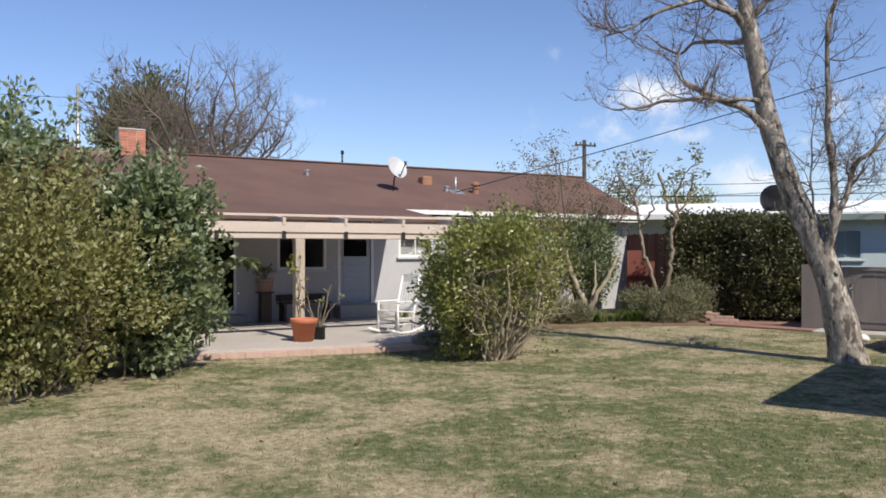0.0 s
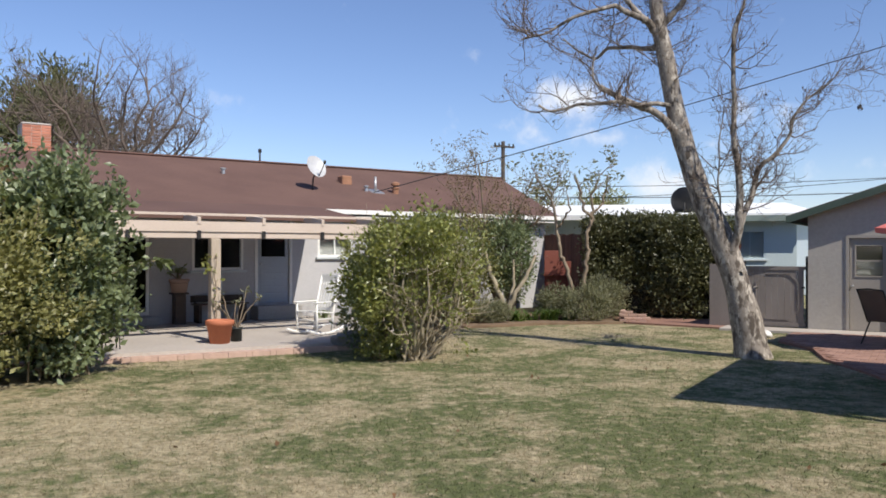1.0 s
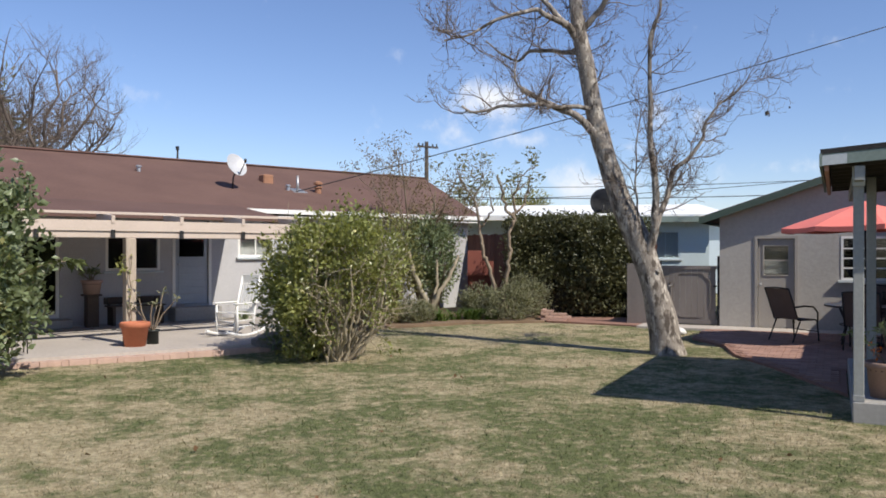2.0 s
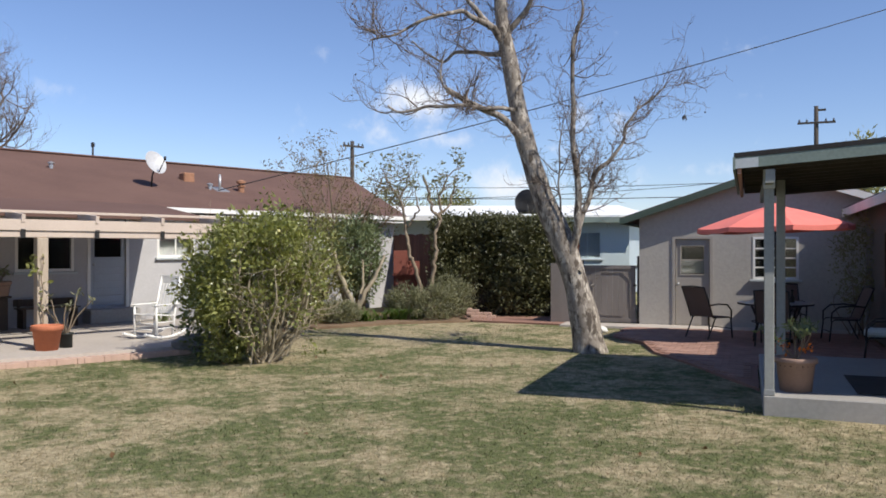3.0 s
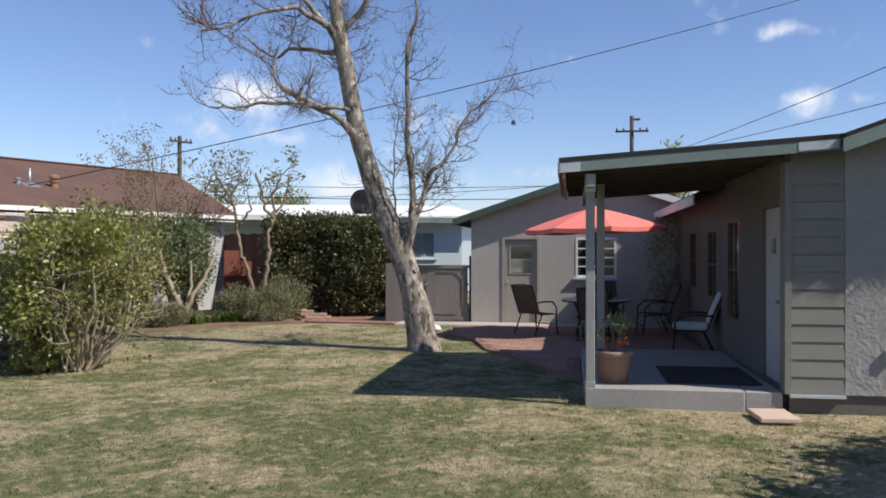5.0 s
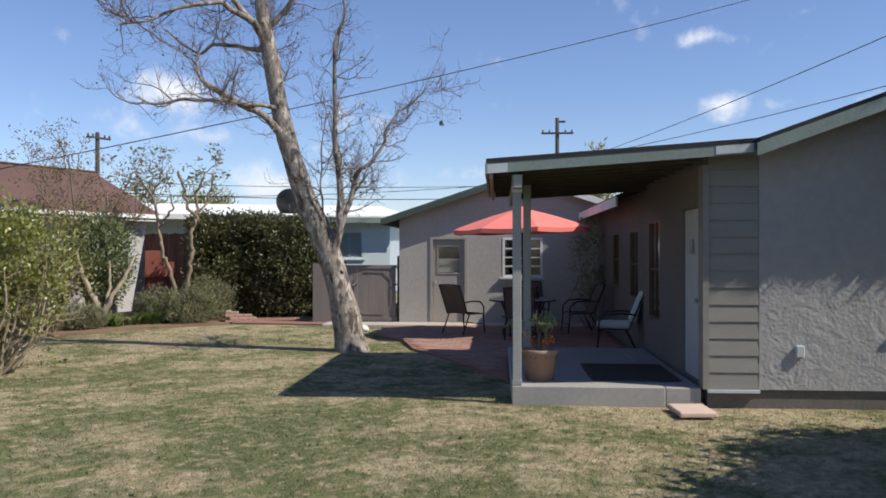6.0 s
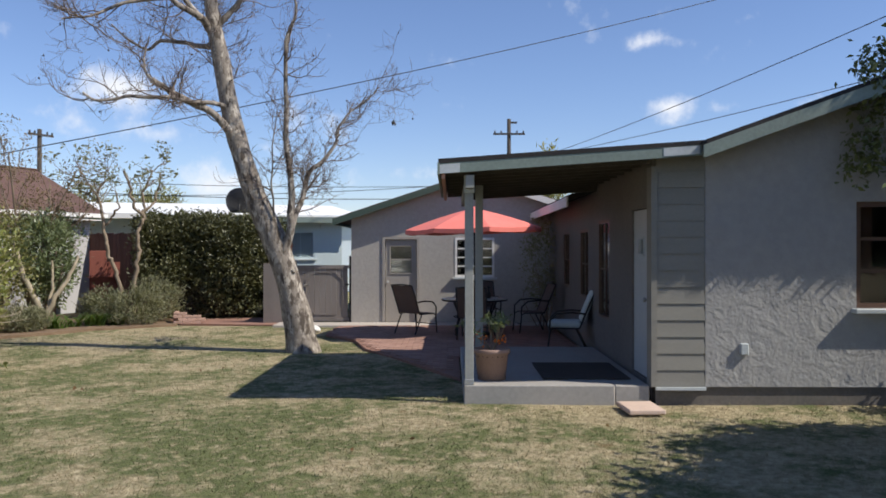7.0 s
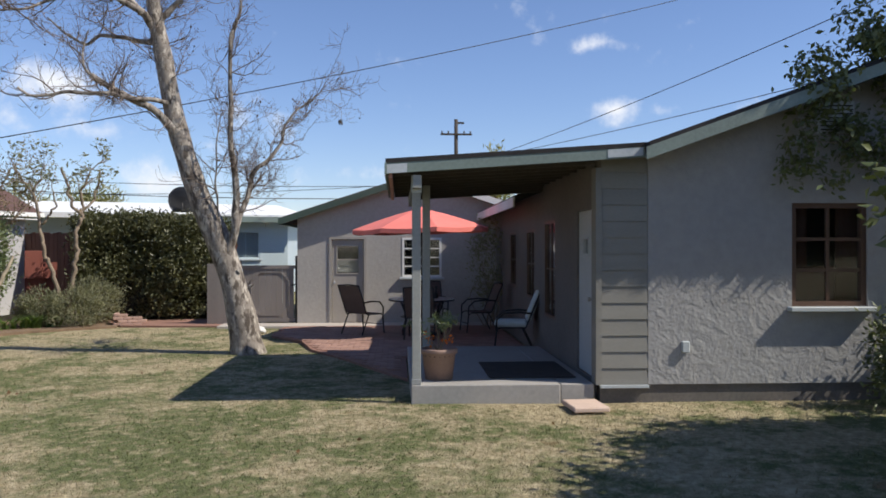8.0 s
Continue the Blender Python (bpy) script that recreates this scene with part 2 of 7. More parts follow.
def wall_bm(x0, x1, z0, z1, y0, y1, holes=()):
    """A wall along x with openings (x0, z0, x1, z1) that go right through it."""
    bm = bmesh.new()
    xs = sorted({x0, x1, *[h[0] for h in holes], *[h[2] for h in holes]})
    for a, b in zip(xs, xs[1:]):
        cuts = sorted((h[1], h[3]) for h in holes if h[0] <= a + 1e-6 and h[2] >= b - 1e-6)
        low = z0
        for c, d in cuts:
            if c > low:
                box(bm, a, y0, low, b, y1, c)
            low = d
        if low < z1:
            box(bm, a, y0, low, b, y1, z1)
    bmesh.ops.remove_doubles(bm, verts=bm.verts, dist=1e-5)
    return bm


def window(parent, x0, z0, x1, z1, y, cols, rows, frame_mat, wide=0.05, sill=True, name="window", bar=0.025, sill_out=0.1):
    """A window in an opening of a wall along x, its outer face at y: frame, bars, panes and sill."""
    bm = bmesh.new()
    for b in ((x0, z0, x0 + wide, z1), (x1 - wide, z0, x1, z1), (x0 + wide, z0, x1 - wide, z0 + wide), (x0 + wide, z1 - wide, x1 - wide, z1)):
        box(bm, b[0], y - 0.02, b[1], b[2], y + 0.07, b[3])
    w = part(name, bm, frame_mat, parent)
    ix0, ix1, iz0, iz1 = x0 + wide, x1 - wide, z0 + wide, z1 - wide
    for i in range(1, cols):
        x = ix0 + (ix1 - ix0) * i / cols
        part("glazing_bar", boxed(x - bar / 2, y, iz0, x + bar / 2, y + 0.04, iz1), frame_mat, w)
    for i in range(1, rows):
        z = iz0 + (iz1 - iz0) * i / rows
        part("glazing_bar", boxed(ix0, y + 0.002, z - bar / 2, ix1, y + 0.038, z + bar / 2), frame_mat, w)
    for i in range(cols):
        for j in range(rows):
            xa, xb = ix0 + (ix1 - ix0) * i / cols, ix0 + (ix1 - ix0) * (i + 1) / cols
            za, zb = iz0 + (iz1 - iz0) * j / rows, iz0 + (iz1 - iz0) * (j + 1) / rows
            g = part("pane", boxed(xa + 0.005, y + 0.017, za + 0.005, xb - 0.005, y + 0.023, zb - 0.005), GLASS, w)
            g.visible_shadow = False
    if sill:
        part("sill", boxed(x0 - 0.06, y - sill_out, z0 - 0.055, x1 + 0.06, y + 0.03, z0 - 0.004, bevel=0.006), PALE_TRIM, w)
    return w
# ---- ground ----
def lawn_height(x, y):
    return 0.03 * noise.noise(Vector((x * 0.35, y * 0.35, 0)))


def build_ground():
    xs = [-600, -200, -80, -40, -22] + [i * 0.5 for i in range(-32, 41)] + [26, 40, 80, 200, 600]
    ys = [-600, -200, -60, -20] + [i * 0.5 for i in range(-12, 57)] + [32, 45, 80, 200, 600]
    bm = bmesh.new()
    grid = [[bm.verts.new((x, y, (lawn_height(x, y) - 0.03) if abs(x) < 16 and -6 < y < 26 else -0.04)) for x in xs] for y in ys]
    for r0, r1 in zip(grid, grid[1:]):
        for i in range(len(xs) - 1):
            bm.faces.new((r0[i], r0[i + 1], r1[i + 1], r1[i])).smooth = True
    solid("ground", bm, LAWN, "mown lawn with straw-coloured dry patches and green tufts", "lawn", kind="structure")


def lawn_material():
    m = bpy.data.materials.new("patchy_lawn")
    m.use_nodes = True
    tree = m.node_tree
    p = tree.nodes["Principled BSDF"]
    geo = tree.nodes.new("ShaderNodeNewGeometry")

    def noise_at(scale, detail, rough=0.55):
        n = tree.nodes.new("ShaderNodeTexNoise")
        n.inputs["Scale"].default_value, n.inputs["Detail"].default_value, n.inputs["Roughness"].default_value = scale, detail, rough
        link(tree, geo, "Position", n, "Vector")
        return n

    def ranged(n, lo, hi):
        r = tree.nodes.new("ShaderNodeMapRange")
        r.inputs["From Min"].default_value, r.inputs["From Max"].default_value = lo, hi
        link(tree, n, "Fac", r, "Value")
        return r

    def blend(f, a, b):
        x = tree.nodes.new("ShaderNodeMix")
        x.data_type = "RGBA"
        tree.links.new(f.outputs[0], x.inputs[0])
        for socket, c in ((x.inputs[6], a), (x.inputs[7], b)):
            if isinstance(c, tuple):
                socket.default_value = (*c, 1)
            else:
                tree.links.new(c.outputs[2], socket)
        return x

    straw = blend(ranged(noise_at(14, 6), 0.35, 0.65), (0.475, 0.398, 0.255), (0.265, 0.217, 0.127))
    green = blend(ranged(noise_at(18, 6), 0.35, 0.65), (0.162, 0.176, 0.074), (0.082, 0.098, 0.041))
    broad, middle = noise_at(0.95, 5, 0.55), noise_at(4.0, 9, 0.75)
    mean = tree.nodes.new("ShaderNodeMix")
    mean.inputs[0].default_value = 0.5
    link(tree, broad, "Fac", mean, 2)
    link(tree, middle, "Fac", mean, 3)
    share = tree.nodes.new("ShaderNodeMapRange")
    share.inputs["From Min"].default_value, share.inputs["From Max"].default_value = 0.448, 0.548
    # well-watered and worn areas of the lawn: centre, reach, and how far they lean to green
    last = mean.outputs[0]
    for spot, reach, lean in (((2.3, 7.6, 0), 3.6, 0.06), ((-0.6, 13.0, 0), 2.2, 0.07), ((2.4, 12.0, 0), 1.8, 0.05), ((-3.0, 7.6, 0), 2.8, -0.06), ((4.6, 17.0, 0), 2.6, -0.05), ((6.6, 6.0, 0), 2.2, -0.05)):
        far, fall, total = (tree.nodes.new("ShaderNode" + k) for k in ("VectorMath", "MapRange", "Math"))
        far.operation = "DISTANCE"
        far.inputs[1].default_value = spot
        link(tree, geo, "Position", far, 0)
        fall.interpolation_type = "SMOOTHSTEP"
        fall.inputs["From Max"].default_value, fall.inputs["To Min"].default_value, fall.inputs["To Max"].default_value = reach, lean, 0.0
        link(tree, far, "Value", fall, "Value")
        tree.links.new(last, total.inputs[0])
        link(tree, fall, "Result", total, 1)
        last = total.outputs[0]
    tree.links.new(last, share.inputs["Value"])
    patch = blend(share, straw, green)
    both = blend(ranged(noise_at(9, 7, 0.7), 0.52, 0.66), patch, straw)
    soil = blend(ranged(noise_at(1.3, 5), 0.68, 0.76), both, (0.25, 0.15, 0.085))
    tree.links.new(soil.outputs[2], p.inputs["Base Color"])
    p.inputs["Roughness"].default_value, p.inputs["Specular IOR Level"].default_value = 0.95, 0.15
    b = tree.nodes.new("ShaderNodeBump")
    b.inputs["Strength"].default_value, b.inputs["Distance"].default_value = 0.7, 0.04
    link(tree, noise_at(60, 4), "Fac", b, "Height")
    link(tree, b, "Normal", p, "Normal")
    return m


LAWN = lawn_material()
build_ground()

# ---- the low house with the patio ----
HOUSE_AT = pose(-2.14, 19.89, 0, 0, 0, 30)
RIDGE_Y, RIDGE_Z, FALL = 4.2, 4.32, 0.34


def house_patio():
    h = thing("house", HOUSE_AT, "single-storey white stucco house with a brown shingle roof", "house")
    holes = [(-5.2, 0.3, -2.95, 2.35), (-2.0, 1.27, -0.78, 2.3), (-0.42, 0.46, 0.4, 2.46), (1.17, 1.56, 2.15, 2.1)]
    wall = part("wall", wall_bm(-9, 8.88, 0, 2.74, 0, 0.2, holes), STUCCO_WHITE, h)
    part("wall", wall_bm(-9, -8.8, 0, 2.74, 0.2, 8.2), STUCCO_WHITE, h)
    part("wall", boxed(8.68, 0.2, 0, 8.88, 8.2, 2.9), STUCCO_WHITE, h)
    part("wall", boxed(-8.8, 8.2, 0, 8.68, 8.4, 2.74), STUCCO_WHITE, h)
    # dark boards behind the windows; the rooms' dimness is in their colour
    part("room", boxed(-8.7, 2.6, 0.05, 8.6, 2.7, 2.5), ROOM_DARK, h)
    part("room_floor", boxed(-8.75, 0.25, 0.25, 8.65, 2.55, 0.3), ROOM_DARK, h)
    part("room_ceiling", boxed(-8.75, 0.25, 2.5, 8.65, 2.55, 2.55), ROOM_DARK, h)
    # roof: a long slope to the ridge, and a shallower one out over the patio
    def z_at(y):
        return RIDGE_Z - FALL * (RIDGE_Y - y)
    bm = bmesh.new()
    slab_from(bm, [(-9.4, -0.4, z_at(-0.4)), (9.1, -0.4, z_at(-0.4)), (10.6, RIDGE_Y, RIDGE_Z), (-9.4, RIDGE_Y, RIDGE_Z)], 0.12)
    slab_from(bm, [(-9.4, RIDGE_Y, RIDGE_Z), (10.6, RIDGE_Y, RIDGE_Z), (10.8, 8.8, z_at(-0.4)), (-9.4, 8.8, z_at(-0.4))], 0.12)
    roof = part("roof", bm, SHINGLE, h, "brown asphalt shingle roof")
    bm = bmesh.new()
    slab_from(bm, [(-9.4, -3.3, 2.415), (0.55, -3.3, 2.415), (0.95, -0.3, 2.815), (-9.4, -0.3, 2.815)], 0.07)
    part("patio_roof", bm, SHINGLE, h, "low brown shingle roof out over the patio")
    part("ridge_cap", boxed(-9.4, RIDGE_Y - 0.12, RIDGE_Z - 0.02, 10.6, RIDGE_Y + 0.12, RIDGE_Z + 0.035, bevel=0.02), SHINGLE, roof)
    part("fascia", boxed(1.1, -0.44, z_at(-0.4) - 0.115, 9.12, -0.404, z_at(-0.4) - 0.005), WHITE_PAINT, h, "white painted fascia board")
    part("eave_board", boxed(-9.4, -3.33, 2.33, 0.55, -3.304, 2.41), SHINGLE, h)
    part("soffit", boxed(0.9, -0.4, 2.56, 9.0, -0.01, 2.585), WHITE_PAINT, h)
    # a sliding glass door, windows and the back door
    slide = part("sliding_door", bmesh.new(), WHITE_PAINT, h, "white sliding glass door, dark inside")
    for x in (-5.2, -4.1, -3.01):
        part("frame", boxed(x, 0.03, 0.3, x + 0.06, 0.09, 2.35), WHITE_PAINT, slide)
    part("frame", boxed(-5.14, 0.03, 0.3, -3.01, 0.09, 0.37), WHITE_PAINT, slide)
    for x in (-5.14, -4.04):
        g = part("pane", boxed(x, 0.055, 0.37, x + 1.03, 0.063, 2.35), GLASS, slide)
        g.visible_shadow = False
    window(h, -2.0, 1.27, -0.78, 2.3, 0.02, 2, 1, WHITE_PAINT, wide=0.06)
    window(h, 1.17, 1.56, 2.15, 2.1, 0.02, 2, 1, WHITE_PAINT, wide=0.06)
    part("curtain", boxed(1.2, 0.22, 1.56, 2.12, 0.24, 2.12), CURTAIN, h)
    panel_door(h, -0.42, 0.46, 0.4, 2.46, 0.03, DOOR_BLUE, 1.12, 1.86, boards=6)
    for x in (-0.49, 0.4):
        part("door_trim", boxed(x, -0.02, 0.3, x + 0.07, -0.001, 2.5), WHITE_PAINT, h)
    part("doorstep", boxed(-0.6, -0.45, 0.1, 0.55, -0.002, 0.42, bevel=0.02), CONCRETE_GREY, h, "low concrete doorstep")
    part("doorstep", boxed(-5.3, -0.4, 0.1, -2.8, -0.003, 0.28, bevel=0.02), CONCRETE_GREY, h, "low concrete doorstep")
    # patio cover: post, front beam, rafters and a cross batten
    post_at = (-2.93, -4.02)
    part("post", boxed(post_at[0] - 0.09, post_at[1] - 0.09, 0.1, post_at[0] + 0.09, post_at[1] + 0.09, 1.95, bevel=0.012), TIMBER, h, "weathered square timber post")
    part("post", boxed(-6.6, -4.11, 0.1, -6.42, -3.93, 1.95, bevel=0.012), TIMBER, h, "weathered square timber post")
    part("post", boxed(0.52, -4.11, 0.1, 0.7, -3.93, 1.95, bevel=0.012), TIMBER, h, "weathered square timber post")
    part("beam", boxed(-7.2, -4.07, 1.95, 0.75, -3.97, 2.25, bevel=0.01), CREAM_PAINT, h, "cream painted front beam")
    part("beam_cap", boxed(-7.2, -4.1, 2.07, 0.75, -4.073, 2.253), CREAM_PAINT, h)
    for i in range(7):
        x = -6.9 + i * 1.22
        bm = bmesh.new()
        beam(bm, (x, -4.12, 2.27), (x, -2.7, 2.41), 0.06, 0.13)
        part("rafter", bm, CREAM_PAINT, h)
        part("bracket", boxed(x - 0.035, -4.116, 1.94, x + 0.035, -4.102, 2.09), DARK_METAL, h, "dark metal strap")
    bm = bmesh.new()
    beam(bm, (-7.2, -3.6, 2.4), (0.7, -3.6, 2.4), 0.09, 0.045)
    part("batten", bm, CREAM_PAINT, h)
    roof_fittings(h, z_at)
    chimney(h)


def panel_door(parent, x0, z0, x1, z1, y, mat, g0, g1, boards=0, inset=0.1):
    """A door with a glazed upper light; g0, g1: the light's foot and head above the door's foot."""
    d = part("door", wall_bm(x0 + 0.012, x1 - 0.012, z0 + 0.01, z1 - 0.01, y, y + 0.045, [(x0 + inset, z0 + g0, x1 - inset, z0 + g1)]), mat, parent)
    g = part("pane", boxed(x0 + inset, y + 0.018, z0 + g0, x1 - inset, y + 0.026, z0 + g1), GLASS, d)
    g.visible_shadow = False
    bm = bmesh.new()
    for b in ((x0 + inset - 0.03, z0 + g0 - 0.03, x1 - inset + 0.03, z0 + g0), (x0 + inset - 0.03, z0 + g1, x1 - inset + 0.03, z0 + g1 + 0.03),
              (x0 + inset - 0.03, z0 + g0, x0 + inset, z0 + g1), (x1 - inset, z0 + g0, x1 - inset + 0.03, z0 + g1)):
        box(bm, b[0], y - 0.014, b[1], b[2], y - 0.002, b[3])
    part("moulding", bm, mat, d)
    for i in range(boards):
        za = z0 + 0.08 + (g0 - 0.16) * i / boards
        part("panel", boxed(x0 + 0.09, y - 0.012, za + 0.012, x1 - 0.09, y - 0.001, za + (g0 - 0.16) / boards - 0.012, bevel=0.004), mat, d)
    bm = bmesh.new()
    lathe(bm, [(0.012, 0), (0.012, 0.03), (0.028, 0.04), (0.03, 0.06), (0.018, 0.075)], 10)
    bmesh.ops.transform(bm, verts=bm.verts, matrix=pose(x0 + 0.065, y - 0.002, z0 + 0.95, 90))
    part("door_knob", bm, GALVANISED, d)
    return d


def roof_fittings(h, z_at):
    def stand(x, y):
        return Vector((x, y, z_at(y)))
    # vent pipe with a flashing skirt
    b = stand(3.75, 1.5)
    bm = bmesh.new()
    tube(bm, [b + Vector((0, 0, -0.1)), b + Vector((0, 0, 0.42))], 0.035, 10)
    pipe = part("vent_pipe", bm, GALVANISED, h, "thin grey vent pipe")
    bm = bmesh.new()
    slab_from(bm, [(b.x - 0.2, b.y - 0.2, b.z - 0.055), (b.x + 0.2, b.y - 0.2, b.z - 0.055), (b.x + 0.2, b.y + 0.2, b.z + 0.081), (b.x - 0.2, b.y + 0.2, b.z + 0.081)], 0.02)
    part("flashing", bm, GALVANISED, pipe)
    b = stand(4.36, 1.4)
    bm = bmesh.new()
    lathe(bm, [(0.09, -0.1), (0.09, 0.12), (0.12, 0.13), (0.12, 0.17), (0.07, 0.18), (0.07, 0.22), (0.13, 0.23), (0.13, 0.29), (0.04, 0.33)], 12, b)
    part("roof_vent", bm, RUST, h, "rusty round roof vent with a cap")
    b = stand(3.2, 2.3)
    part("roof_vent", boxed(b.x - 0.16, b.y - 0.16, b.z - 0.1, b.x + 0.16, b.y + 0.16, b.z + 0.2, bevel=0.03), RUST, h, "rusty square roof vent")
    for x, y in ((3.45, 1.5), (-0.3, 2.6)):
        b = stand(x, y)
        bm = bmesh.new()
        lathe(bm, [(0.05, -0.1), (0.05, 0.1), (0.08, 0.11), (0.08, 0.14), (0.02, 0.16)], 10, b)
        part("roof_vent", bm, GALVANISED, h, "small round roof vent")
    bm = bmesh.new()
    b = Vector((1.62, RIDGE_Y + 0.5, RIDGE_Z - 0.2))
    tube(bm, [b, b + Vector((0, 0, 0.62))], 0.03, 8)
    lathe(bm, [(0.055, 0), (0.055, 0.1), (0.02, 0.12)], 8, b + Vector((0, 0, 0.55)))
    part("vent_pipe", bm, DARK_METAL, h, "dark capped vent pipe behind the ridge")
    # satellite dish
    b = stand(1.72, 1.35)
    bm = bmesh.new()
    tube(bm, [b + Vector((-0.03, 0, -0.06)), b + Vector((0.0, 0, 0.3)), b + Vector((0.06, -0.05, 0.52))], 0.022, 8)
    dish = part("satellite_dish_mast", bm, DARK_METAL, h)
    bm = bmesh.new()
    lathe(bm, [(0.02, 0.0), (0.14, 0.016), (0.26, 0.055), (0.33, 0.09), (0.335, 0.1), (0.26, 0.07), (0.14, 0.03), (0.02, 0.012)], 24)
    bmesh.ops.scale(bm, verts=bm.verts, vec=(0.86, 1.0, 1.0))
    m = pose(b.x + 0.02, b.y - 0.05, b.z + 0.58, 62, 0, 8)
    bmesh.ops.transform(bm, verts=bm.verts, matrix=m)
    part("dish", bm, DISH_GREY, dish, "pale grey satellite dish")
    bm = bmesh.new()
    foot, tip = m @ Vector((0, -0.3, 0.06)), m @ Vector((0, -0.12, 0.46))
    tube(bm, [foot, tip], 0.015, 6)
    tube(bm, [tip - Vector((0, 0, 0.04)), tip + Vector((0, 0, 0.06))], 0.035, 8)
    part("feed_arm", bm, DARK_METAL, dish)


def chimney(h):
    c = part("chimney", boxed(-4.92, RIDGE_Y - 0.35, 3.6, -4.28, RIDGE_Y + 0.35, 4.84), MORTAR, h, "red brick chimney above the ridge")
    bw, bh = 0.205, 0.066
    for row in range(9):
        z = 4.18 + row * 0.074
        shift = 0.0 if row % 2 else 0.105
        n = 3
        data = mesh_of("brick", boxed(0, -0.012, 0, bw, 0.03, bh, bevel=0.005), BRICK_ORANGE) if row == 0 else data
        for i in range(n):
            part("brick", data, BRICK, c).location = (-4.92 + i * 0.215 + (0.0 if row % 2 else 0.004), RIDGE_Y - 0.352, z)
        for i in range(3):
            q = part("brick", data, BRICK, c)
            q.location, q.rotation_euler = (-4.278, RIDGE_Y - 0.35 + i * 0.23 + shift * 0.2, z), (0, 0, radians(90))
    part("cap", boxed(-4.94, RIDGE_Y - 0.37, 4.842, -4.26, RIDGE_Y + 0.37, 4.89, bevel=0.02), MORTAR, c)


# ---- the grey house with the porch, and its garage wing ----
PORCH_AT = pose(5.7, 7.31, 0, 0, 0, -37)
RAKE = 0.36


def gable_wall(x0, x1, y0, y1, z0, peak_x, peak_z, eave_z0, eave_z1, holes):
    bm = wall_bm(x0, x1, z0, min(eave_z0, eave_z1), y0, y1, holes)
    low = min(eave_z0, eave_z1)
    for a in (y0,):
        outline = [(x0, low), (x1, low), (x1, eave_z1), (peak_x, peak_z), (x0, eave_z0)]
        pts = []
        for q in outline:
            if not pts or (abs(q[0] - pts[-1][0]) + abs(q[1] - pts[-1][1])) > 1e-4:
                pts.append(q)
        if abs(pts[0][0] - pts[-1][0]) + abs(pts[0][1] - pts[-1][1]) < 1e-4:
            pts.pop()
        front = [bm.verts.new((x, y0, z)) for x, z in pts]
        back = [bm.verts.new((x, y1, z)) for x, z in pts]
        bm.faces.new(front)
        bm.faces.new(back[::-1])
        for i in range(len(pts)):
            j = (i + 1) % len(pts)
            bm.faces.new((front[i], back[i], back[j], front[j]))
    return bm


